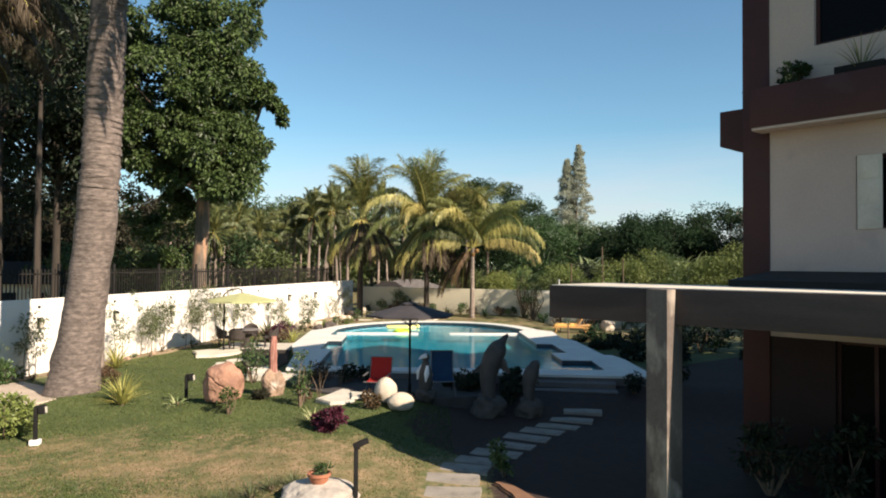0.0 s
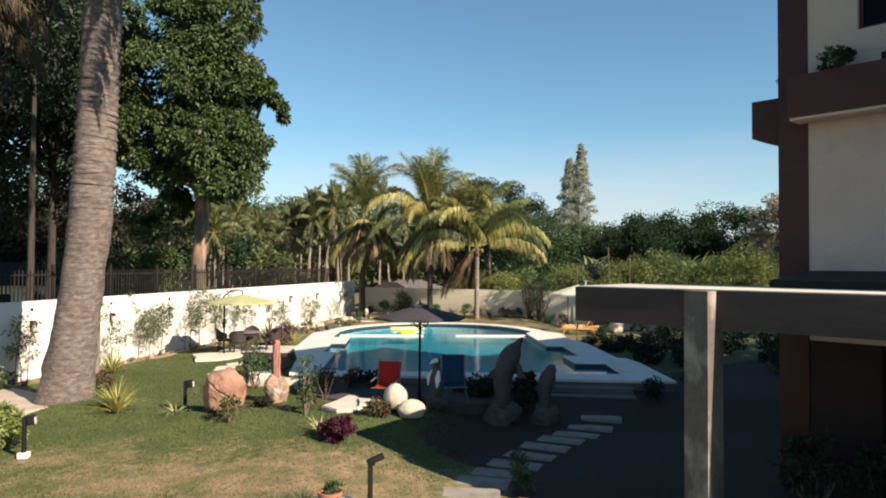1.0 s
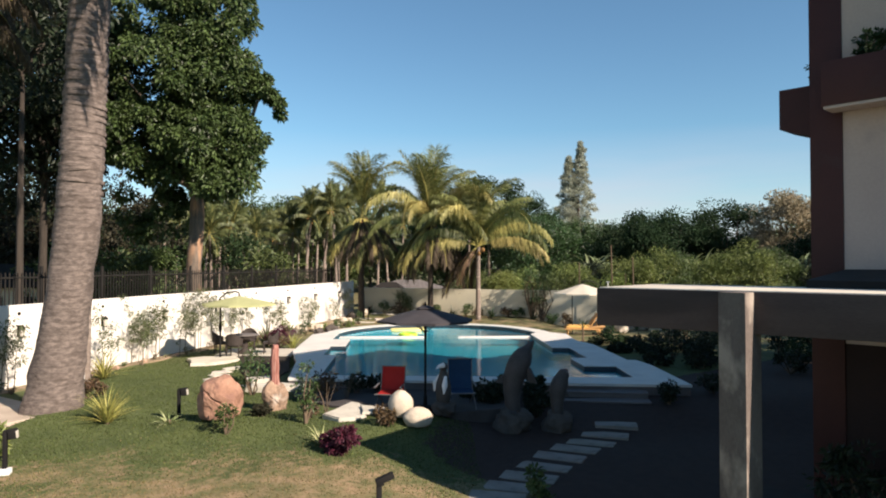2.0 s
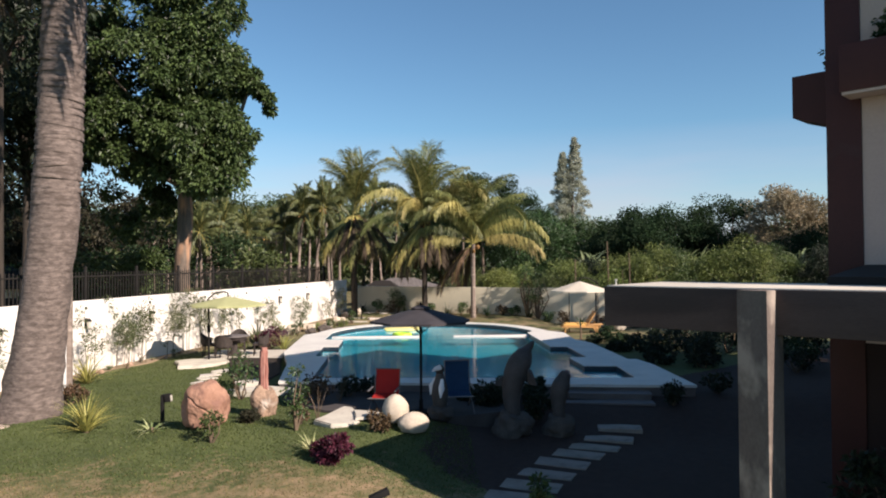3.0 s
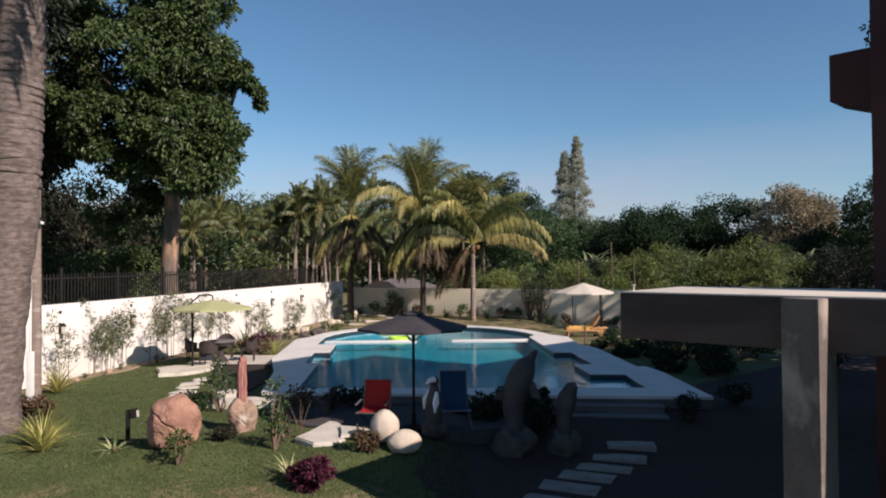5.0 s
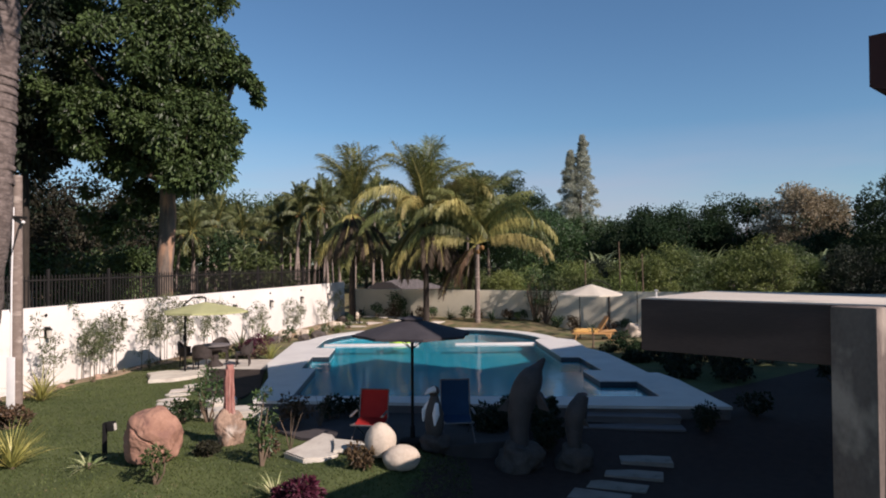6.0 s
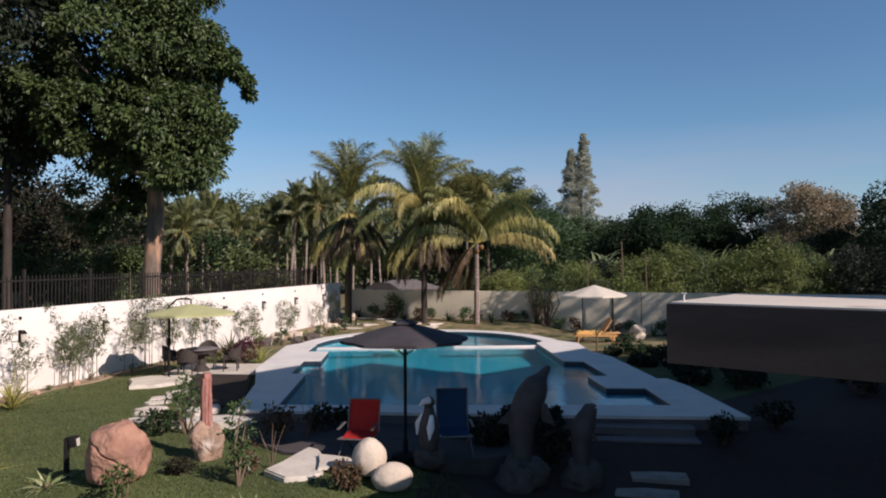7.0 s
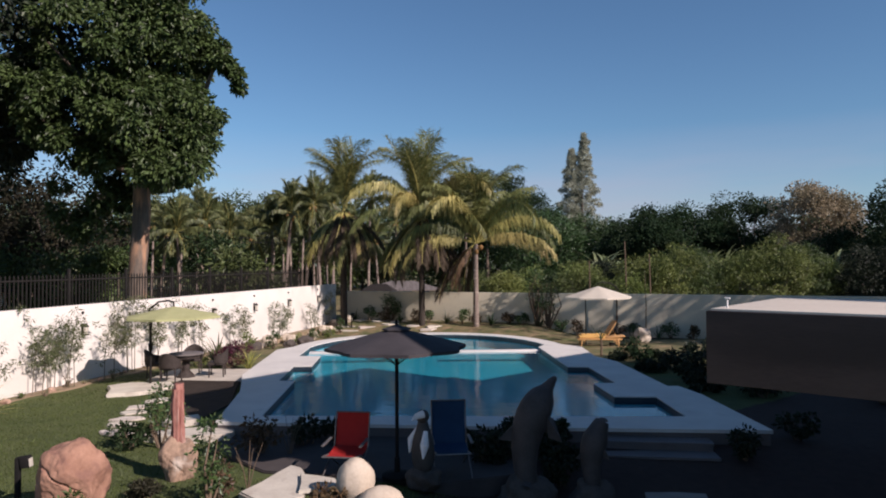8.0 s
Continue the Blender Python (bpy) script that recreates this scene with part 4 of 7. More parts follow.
FROND_KINDS = {}


def frond(parent, kind, m):
    rib, lv = FROND_KINDS[kind]
    a = part("frond", lv, None, parent)
    a.matrix_basis = m
    part("midrib", rib, None, a)
    return a


_r = np.random.default_rng(4)
# shape: length, elevation at the base, arch, leaflet length, hang of the leaflets
SHAPES = {"spike": (4.3, 85, 0.5, 0.85, 0.1), "rise": (4.1, 70, 1.25, 0.8, 0.6), "arch": (4.7, 64, 2.5, 0.92, 0.85), "spread": (4.7, 42, 2.1, 0.95, 0.9), "low": (4.4, 18, 1.6, 0.92, 0.9), "hang": (3.6, -38, 0.85, 0.85, 0.7), "fan": (4.5, 85, 1.35, 0.95, 0.4)}
for shape, (ln, el, droop, lf, hg) in SHAPES.items():
    FROND_KINDS[shape] = frond_mesh(_r, ln, el, droop, lf, hg, LEAF_PALM, "frond_" + shape, 9 if shape in ("spike", "fan") else 11, 0.75 if shape in ("spike", "fan") else 1.0, 3 if shape == "fan" else 2)
    FROND_KINDS["grove_" + shape] = frond_mesh(_r, ln, el, droop, lf, hg, LEAF_GROVE, "grove_frond_" + shape, 5, 2.6)
    if shape in ("arch", "spread", "low", "hang"):
        FROND_KINDS["gold_" + shape] = frond_mesh(_r, ln, el, droop, lf, hg, LEAF_PALM_YELLOW, "gold_frond_" + shape, 11, 1.0)
    FROND_KINDS["old_" + shape] = frond_mesh(_r, ln, el, droop, lf, hg, LEAF_PALM_OLD, "old_frond_" + shape)
for shape in ("low", "hang"):
    ln, el, droop, lf, hg = SHAPES[shape]
    FROND_KINDS["dry_" + shape] = frond_mesh(_r, ln * 0.75, el, droop * 1.3, lf * 0.8, hg, LEAF_PALM_DRY, "dry_frond_" + shape)


NUT = Mesh().rock((0.24, 0.24, 0.3), (0, 0, 0), 0.05, 1, sub=2).make("coconut", COCO)


def coconut(name, x, y, z0, height, label, seed, fronds, r=0.17, bark=None, lean=(0, 0), size=1.0, group="", spear=0.0, nuts=7):
    """A palm; fronds: (kind, first azimuth, count, step)."""
    rng = np.random.default_rng(seed)
    t = thing(name, pose(x, y, z0), label, "palm tree", group)
    n = 14
    path = [(lean[0] * (k / n) ** 1.6, lean[1] * (k / n) ** 1.6, height * k / n - 0.15) for k in range(n + 1)]
    part("trunk", Mesh().tube(path, [r * (1.5 if k == 0 else 1.1 - 0.3 * k / n) for k in range(n + 1)], 10, True, 0.12), bark or PALM_BARK, t)
    top = path[-1]
    for kind, az, count, step in fronds:
        for i in range(count):
            s = size * (0.9 + 0.2 * rng.random())
            frond(t, kind, pose(top[0], top[1], top[2] + 0.05, 0, rng.normal() * (9 if kind in ("fan", "spike") else 4), az + step * i + rng.normal() * 7) @ Matrix.Diagonal((s, s, s, 1)))
    if spear:
        part("spear_leaf", Mesh().tube([(top[0], top[1], top[2]), (top[0] + 0.05, top[1], top[2] + spear * 0.5), (top[0] + 0.08, top[1], top[2] + spear)], [0.1, 0.07, 0.015], 6), RACHIS, t)
    for i in range(nuts):
        a = i * 2.4
        part("coconut", NUT, None, t).location = (top[0] + 0.3 * math.cos(a), top[1] + 0.3 * math.sin(a), top[2] - 0.18 - 0.12 * (i % 3))
    return t


def blades(rng, n, length, width, up, segs=4, curl=1.2):
    """A rosette of arching strap leaves."""
    m = Mesh()
    for i in range(n):
        a = i * 2.399 + rng.normal() * 0.2
        el = radians(up[0] + (up[1] - up[0]) * rng.random())
        ln = length * (0.6 + 0.5 * rng.random())
        p, verts = Vector((0.03 * math.cos(a), 0.03 * math.sin(a), 0)), []
        side = Vector((-math.sin(a), math.cos(a), 0))
        for k in range(segs + 1):
            w = width * (0.55 + 0.6 * k / segs if k < segs * 0.5 else 1.15 * (1 - k / segs) + 0.02)
            verts += [(p - side * w / 2)[:], (p + Vector((0, 0, -0.15 * w)))[:], (p + side * w / 2)[:]]
            p = p + Vector((math.cos(a) * math.cos(el), math.sin(a) * math.cos(el), math.sin(el))) * ln / segs
            el -= curl * (0.4 + 0.6 * rng.random()) / segs
        faces = []
        for k in range(segs):
            b = 3 * k
            faces += [(b, b + 1, b + 4, b + 3), (b + 1, b + 2, b + 5, b + 4)]
        m.add(verts, faces)
    return m


def shrub(name, x, y, z, h, w, material, label, seed, n=16, per=50, leaf=0.10, category="shrub", stems=5, group=""):
    rng = np.random.default_rng(seed)
    t = thing(name, pose(x, y, z, 0, 0, rng.random() * 360), label, category, group)
    cl = clumps(rng, (0, 0, h * 0.58), (w / 2 * 0.8, w / 2 * 0.8, h * 0.40), n, min(w, h) * 0.22)
    part("foliage", leafage(rng, cl, per, leaf, leaf * 0.5, 0.2), material, t, smooth=False)
    limbs(rng, "stem", (0, 0, -0.05), [c[:3] for c in cl[::max(1, n // stems)]], 0.015 + 0.012 * h, TWIG, t, 5)
    return t

# ---- the near palm ----
def near_palm():
    z0 = gh(-9.2, 15.9)
    t = thing("coconut_palm", pose(-9.2, 15.9, z0), "tall coconut palm with thick ringed grey trunk", "palm tree")
    path, rad = [], []
    heights = (-0.3, 0.3, 0.8, 1.5, 2.9, 4.3, 5.7, 7.1, 8.5, 10, 13.2)
    sway = (-0.22, -0.15, -0.08, 0.02, 0.19, 0.34, 0.42, 0.47, 0.52, 0.57, 0.62)
    girth = (0.66, 0.60, 0.555, 0.505, 0.465, 0.465, 0.455, 0.44, 0.43, 0.415, 0.38)
    for k in range(68):
        z = -0.3 + k * 0.2
        path.append((float(np.interp(z, heights, sway)), 0.0, z))
        rad.append(float(np.interp(z, heights, girth)) * (1 + 0.014 * (k % 2) + 0.03 * noise.noise(Vector((0, 0, z * 1.7)))))
    part("trunk", Mesh().tube(path, rad, 28, True, 0.10), NEAR_BARK, t)
    for k in range(40):
        z = 4.6 + k * 0.19 + 0.05 * math.sin(k * 2.1)
        i = min(66, int((z + 0.3) / 0.2))
        p = Vector(path[i]).lerp(Vector(path[i + 1]), (z + 0.3) / 0.2 - i)
        n = 28
        tilt = 0.06 * math.sin(k * 1.9)
        v, f = [], []
        for j, (dr, dz) in enumerate(((-0.012, -0.06), (0.0, 0.0), (-0.012, 0.03))):
            for a in range(n):
                c, s = math.cos(2 * math.pi * a / n), math.sin(2 * math.pi * a / n)
                r = rad[i] * 1.05 * (1 + 0.02 * noise.noise(Vector((c * 2, s * 2, k)))) + dr
                v.append((p.x + c * r, p.y + s * r, p.z + dz + tilt * c))
        for j in range(2):
            for a in range(n):
                b = (a + 1) % n
                f.append((j * n + a, j * n + b, (j + 1) * n + b, (j + 1) * n + a))
        part("leaf_scar", Mesh().add(v, f), NEAR_BARK, t)
    rng = np.random.default_rng(3)
    top = path[-1]
    for i in range(26):
        kind = ("arch", "spread", "rise")[i % 3]
        frond(t, kind, pose(*top, 0, rng.normal() * 5, i * 137.5))
    # old fronds hung out of view towards the sun to shade the trunk
    for i in range(3):
        frond(t, "old_hang", pose(*top, 0, -2 + 3 * i, -62 + i * 20))
    # unseen overlong fronds added on the sunny side to cast shadows on the trunk
    for dip, az, s in ((17, -44, 1.52), (15, -31, 1.45)):
        frond(t, "low", pose(*top, 0, dip, az) @ Matrix.Diagonal((s, s, s, 1)))


near_palm()
coconut("coconut_palm", -15.2, 16.4, 0, 9.9, "coconut palm with dry drooping fronds beside the wall", 12,
        [("old_arch", 10, 9, 40), ("old_spread", 0, 12, 30), ("old_low", 15, 12, 30)], r=0.2, lean=(0.8, -0.4))


# ---- garden lights ----
def bollard(x, y, h, turn, foot=False, drop=True):
    t = thing("bollard_light", pose(x, y, gh(x, y), 0, 0, turn), "black garden bollard light on a square post" + (" with white footing" if foot else ""), "garden light", "garden bollards")
    part("post", Mesh().box((0.068, 0.068, h), (0, 0, h / 2 - 0.02), bevel=0.008), DARK_STEEL, t)
    if drop:
        part("head", Mesh().box((0.13, 0.12, 0.17), (0.115, 0, h - 0.07), (0, -6, 0), 0.02).box((0.10, 0.07, 0.05), (0.03, 0, h - 0.02), (0, -10, 0), 0.012), DARK_STEEL, t)
        part("lens", Mesh().box((0.012, 0.09, 0.12), (0.184, 0, h - 0.077), (0, -6, 0), 0.003), LAMP_GLASS, t)
    else:
        part("head", Mesh().box((0.24, 0.10, 0.075), (0.07, 0, h + 0.01), (0, -22, 0), 0.012).box((0.10, 0.085, 0.09), (0.01, 0, h - 0.03), (0, -8, 0), 0.01), DARK_STEEL, t)
        part("lens", Mesh().box((0.12, 0.07, 0.012), (0.118, 0, h - 0.006), (0, -22, 0), 0.003), LAMP_GLASS, t)
    if foot:
        part("footing", Mesh().box((0.18, 0.17, 0.14), (0, 0, 0.03), bevel=0.02), WHITE_METAL, t, "white concrete footing")


bollard(-6.33, 15.3, 0.66, 0)
bollard(-7.96, 11.8, 0.74, 10, True)
bollard(-1.5, 8.7, 1.0, 8, drop=False)
bollard(-4.6, 44.0, 0.8, 0)


def wall_lamp(y):
    x = wall_line(y)
    t = thing("wall_lamp", pose(x + 0.01, y, 1.66, 0, 0, WALL_TURN), "black lantern wall lamp with frosted glass", "wall lamp", "wall lanterns")
    part("bracket", Mesh().box((0.02, 0.12, 0.34), (0.01, 0, 0.02), bevel=0.004).tube([(0.02, 0, 0.12), (0.09, 0, 0.17), (0.13, 0, 0.14)], 0.012, 6), DARK_STEEL, t)
    lan = part("lantern", Mesh().lathe([(0.05, -0.17), (0.075, -0.16), (0.078, -0.14), (0.03, -0.14)], (0.13, 0, 0), 6), DARK_STEEL, t)
    part("cap", Mesh().lathe([(0.095, 0.09), (0.085, 0.11), (0.03, 0.17), (0.012, 0.2)], (0.13, 0, 0), 6), DARK_STEEL, lan)
    part("glass", Mesh().lathe([(0.058, -0.14), (0.075, 0.09)], (0.13, 0, 0), 6), LAMP_GLASS, lan)
    part("junction_box", Mesh().lathe([(0.045, 0), (0.045, 0.03), (0.03, 0.045)], m=pose(0, 0, 0.52, 0, 90, 0), sides=12), DARK_STEEL, t)


for yy in (16.6, 20.0, 23.3, 26.5, 30.1, 33.6, 37.0, 40.5, 44.2):
    wall_lamp(yy)

# ---- stones and rocks ----
def rock(name, x, y, size, material, label, seed, sink=0.25, rough=0.16, turn=0, z=None, category="rock", group="", crease=0.0, facets=0):
    base = gh(x, y) if z is None else z
    return solo(name, Mesh().rock(size, (0, 0, 0), rough, seed, 0.36, 6 if crease else 5 if facets else 4, crease, facets), material, label, category, pose(x, y, base + size[2] * (0.5 - sink), 0, 0, turn), group)


rock("boulder", -5.28, 14.75, (0.93, 0.80, 1.02), PINK_ROCK, "large orange-pink boulder with one long crack on the lawn", 14, 0.10, 0.07, crease=0.035, facets=20)
rock("egg_stone", -1.46, 15.05, (0.54, 0.5, 0.66), PALE_ROCK, "pale egg-shaped stone standing upright", 7, 0.08, 0.05, 20, group="pale round stones")
rock("egg_stone", -1.09, 14.72, (0.62, 0.5, 0.46), PALE_ROCK, "pale egg-shaped stone lying flat", 9, 0.15, 0.05, 10, group="pale round stones")
rock("boulder", -2.04, 8.8, (1.2, 0.95, 0.54), GREY_BOULDER, "low pale boulder carrying a potted plant", 11, 0.32, 0.10, 5, crease=0.02)


def flagstone(x, y, sx, sy, turn, label, group, seed, z=None, thick=0.07):
    rng = np.random.default_rng(seed)
    n = 9
    pts = []
    for i in range(n):
        a = 2 * math.pi * i / n
        c, s = math.cos(a), math.sin(a)
        k = max(abs(c), abs(s)) ** -0.6 * (0.74 + 0.4 * rng.random())
        pts.append((sx / 2 * c * k, sy / 2 * s * k))
    return solo("stepping_stone", Mesh().prism(pts, -0.15, thick, 0.02), SLAB_STONE, label, "stepping stone", pose(x, y, gh(x, y) - 0.015 if z is None else z, 0, 0, turn), group)


def path_slab(x, y, turn, seed):
    rng = np.random.default_rng(seed)
    w, d = 0.98 + 0.1 * rng.random(), 0.47 + 0.06 * rng.random()
    pts = [(-w / 2 + 0.04 * rng.random(), -d / 2), (w / 2 - 0.05 * rng.random(), -d / 2 + 0.05 * rng.random()), (w / 2, d / 2 - 0.04 * rng.random()), (-w / 2 + 0.06 * rng.random(), d / 2)]
    z = 0.3 * gh(x, y) + 0.7 * max(gh(x + a, y + b) for a, b in ((0, 0), (-0.5, 0), (0.5, 0), (0, 0.2), (0, -0.2)))
    solo("stepping_stone", Mesh().prism(pts, -0.2, 0.012, 0.008), PATH_STONE, "pale rectangular stepping stone of the garden path", "stepping stone", pose(x, y, z, 0, 0, turn), "path slabs")


for i, (x, y, tn) in enumerate(((-0.05, 9.35, -2), (-0.03, 10.1, -3), (0.0, 10.86, -5), (0.26, 11.55, -14), (0.60, 12.15, -20), (0.98, 12.8, -22), (1.38, 13.42, -25), (1.8, 14.05, -25), (2.25, 14.6, -25), (2.7, 15.1, -22), (3.15, 15.65, -18), (3.57, 16.25, -12))):
    path_slab(x, y, tn, i)
for i, (x, y, sx, sy) in enumerate(((-7.0, 19.9, 0.75, 0.5), (-7.2, 20.6, 0.7, 0.45), (-7.3, 21.2, 0.75, 0.45), (-7.45, 21.9, 0.7, 0.45), (-7.55, 22.5, 0.7, 0.5), (-7.4, 23.3, 0.8, 0.5))):
    flagstone(x, y, sx, sy, i * 17 - 30, "pale round stepping stone set in the lawn", "lawn stepping stones", 40 + i, thick=0.05)
flagstone(-8.6, 24.9, 1.75, 1.9, 8, "large pale flat stone at the edge of the lawn", "flat stones", 64, thick=0.12)
solo("flat_stone", Mesh().prism([(-3.22, 15.45), (-3.02, 15.9), (-2.88, 16.35), (-2.72, 16.8), (-2.5, 16.62), (-2.36, 16.2), (-2.28, 15.75), (-2.22, 15.2), (-2.45, 15.02), (-2.8, 15.0)], 0.0, 0.27, 0.025), SLAB_STONE,
     "large pale angular flat stone lying on the lawn", "flat stone", group="flat stones")


def stone_table():
    t = thing("stone_table", pose(0, 0, 0), "low garden table of a pale stone slab on thin legs", "table")
    part("tabletop", Mesh().prism([(-2.44, 16.12), (-2.12, 16.0), (-1.86, 15.86), (-1.74, 15.6), (-1.96, 15.36), (-2.32, 15.32), (-2.36, 15.7)], 0.27, 0.325, 0.012), SLAB_STONE, t)
    for x, y in ((-2.22, 15.42), (-2.02, 15.44), (-2.3, 15.9), (-1.98, 15.75)):
        part("leg", Mesh().tube([(x, y, 0.28), (x + 0.01, y - 0.02, 0.1), (x, y, gh(x, y) - 0.04)], 0.013, 6), TWIG, t, "thin bent leg")


stone_table()
flagstone(-5.2, 19.35, 1.7, 0.75, 3, "broad white slab beside the pool deck", "flat stones", 62, z=0.06, thick=0.17)
flagstone(-5.9, 20.6, 0.9, 0.7, 30, "broad white slab beside the pool deck", "flat stones", 63, z=0.06, thick=0.15)
for i, (x, y) in enumerate(((-5.9, 44.3), (-4.9, 44.4), (-4.75, 43.4), (-3.7, 43.9), (-4.0, 45.9), (-2.9, 45.3), (-1.9, 44.9), (-2.4, 44.2), (-0.9, 43.4), (0.1, 42.9), (-0.2, 42.3))):
    flagstone(x, y, 1.25, 0.8, i * 7 - 20, "pale stepping stone near the garden corner", "far stepping stones", 80 + i, thick=0.03)
rng0 = np.random.default_rng(21)
for i in range(15):
    y = 34.5 + i * 0.85
    x = wall_line(y) + 0.5 + 0.9 * rng0.random()
    s = 0.35 + 0.5 * rng0.random()
    rock("rock", x, y, (s, s * 0.8, s * 0.8), PALE_ROCK if i % 3 else GREY_ROCK, "rough garden rock along the white wall", 100 + i, 0.2, 0.2, i * 40, group="wall rocks")
rock("rock", 9.5, 36.3, (0.8, 0.7, 0.8), PALE_ROCK, "pale rounded rock beside the sun loungers", 130, 0.15)
for i, (x, y, s) in enumerate(((-5.9, 36.6, 0.75), (-6.5, 36.0, 0.55))):
    rock("rock", x, y, (s, s * 0.8, s * 0.75), GREY_ROCK, "weathered grey-brown garden rock", 140 + i, 0.2, 0.2, i * 50)


def totem():
    x, y = -4.55, 16.7
    rock("rock", x, y, (0.56, 0.50, 0.84), TOTEM_ROCK, "rough grey and white rock that carries the stone column", 150, 0.22, 0.2, facets=9)
    m = Mesh()
    for j in range(8):
        a = j * 2.399
        off = 0.055 if j else 0.0
        r = 0.075 if j == 0 else 0.043 + 0.014 * math.sin(j * 3.1)
        path = [((off + 0.008 * math.sin(k * 1.1 + j)) * math.cos(a + 0.02 * k) * (1.75 - 0.1 * k if k < 4 else 1.35 - 0.035 * (k - 4)), off * math.sin(a + 0.02 * k) * 1.25, 0.085 * k) for k in range(14 if j % 3 else 15)]
        m.tube(path, [r * (1 + 0.1 * noise.noise(Vector((k * 0.6, 2 + j, 0)))) for k in range(len(path))], 9, True, 0.2)
    solo("stone_column", m, RED_STONE, "reddish petrified wood column set upright on a rock", "stone column", pose(x, y, gh(x, y) + 0.36))


totem()

# ---- statues ----
def dolphin(x, y, base_w, base_h, h, turn, material, label, seed, arch=0.27, beak=1.0, stout=1.1):
    z = gh(x, y)
    rock("rock", x, y, (base_w, base_w * 0.85, base_h * 1.5), GREY_ROCK, "rough rock base of the statue", seed, 0.3, 0.2, turn)
    m = Mesh()
    pts, rad = [], []
    for k in range(31):
        q = k / 30
        pts.append((h * (arch * q ** 2.2 - 0.05 * math.sin(math.pi * q)), 0, h * q))
        rad.append(h * stout * float(np.interp(q, (0, 0.12, 0.33, 0.55, 0.68, 0.78, 0.86, 0.91, 0.95, 1.0), (0.10, 0.105, 0.125, 0.152, 0.157, 0.145, 0.118, 0.075 + 0.035 * (1 - beak), 0.05 + 0.055 * (1 - beak), 0.04 + 0.045 * (1 - beak)))))
    m.tube(pts, rad, 14, True)
    tip = pts[-1]
    m.tube([tip, (tip[0] + 0.022 * h * beak, 0, tip[2] + 0.025 * h), (tip[0] + 0.035 * h * beak, 0, tip[2] + 0.045 * h)], [rad[-1] * 0.9, rad[-1] * 0.72, rad[-1] * 0.35], 10)
    for sgn in (-1, 1):
        m.add([((arch - 0.11) * h, sgn * 0.10 * h, 0.70 * h), ((arch - 0.02) * h, sgn * 0.10 * h, 0.64 * h), ((arch + 0.05) * h, sgn * 0.17 * h, 0.42 * h), ((arch - 0.08) * h, sgn * 0.12 * h, 0.46 * h), ((arch - 0.04) * h, sgn * 0.19 * h, 0.57 * h)],
              [(0, 1, 4), (1, 2, 4), (2, 3, 4), (3, 0, 4), (0, 3, 2, 1)])
    m.add([(-0.08 * h, 0.025 * h, 0.62 * h), (-0.08 * h, -0.025 * h, 0.62 * h), (-0.11 * h, 0, 0.40 * h), (-0.29 * h, 0, 0.43 * h)], [(0, 1, 3), (0, 3, 2), (1, 2, 3), (0, 2, 1)])
    for sgn in (-1, 1):
        m.add([(0.02 * h, 0, 0.06 * h), (0.0, sgn * 0.2 * h, 0.0), (-0.1 * h, sgn * 0.18 * h, 0.02 * h), (0.02 * h, 0, 0.0)], [(0, 1, 2), (0, 3, 1), (1, 3, 2), (0, 2, 3)])
    solo("dolphin_statue", m, material, label, "statue", pose(x, y, z + base_h * 0.86, 0, 0, turn), "dolphin statues")


dolphin(1.12, 16.0, 0.92, 0.48, 1.56, 5, STATUE_GREY, "large grey leaping dolphin statue on a rock", 160)
dolphin(2.16, 16.0, 0.72, 0.42, 1.0, 8, STATUE_GREY, "small grey dolphin statue on a rock", 161, arch=0.17, beak=0.1, stout=1.28)


def penguin(x, y):
    z = gh(x, y)
    z = 0.14
    rock("rock", x, y, (0.55, 0.5, 0.42), GREY_ROCK, "rock base of the bird statue", 170, 0.3, 0.18, z=z)
    m = Mesh()
    m.lathe([(0.05, 0), (0.13, 0.03), (0.165, 0.16), (0.17, 0.3), (0.15, 0.45), (0.10, 0.6), (0.075, 0.70)], sides=18)
    m.rock((0.19, 0.18, 0.2), (0, 0, 0.78), 0.04, 2, sub=3)
    dark = len(m.f)
    m.tube([(-0.03, -0.06, 0.83), (-0.14, -0.06, 0.81), (-0.22, -0.06, 0.76)], [0.06, 0.045, 0.008], 8)
    for sgn in (-1, 1):
        m.tube([(-0.04, sgn * 0.12 - 0.03, 0.60), (-0.10, sgn * 0.19 - 0.03, 0.42), (-0.13, sgn * 0.2 - 0.03, 0.24)], [0.03, 0.065, 0.012], 8)
    ob = solo("bird_statue", m, STATUE_TAN, "grey standing bird statue with white wings and beak", "statue", pose(x, y, z + 0.22, 0, 0, 30) @ Matrix.Scale(1.08, 4))
    ob.data.materials.append(STATUE_WHITE)
    for f in ob.data.polygons[dark:]:
        f.material_index = 1


penguin(-0.51, 16.05)

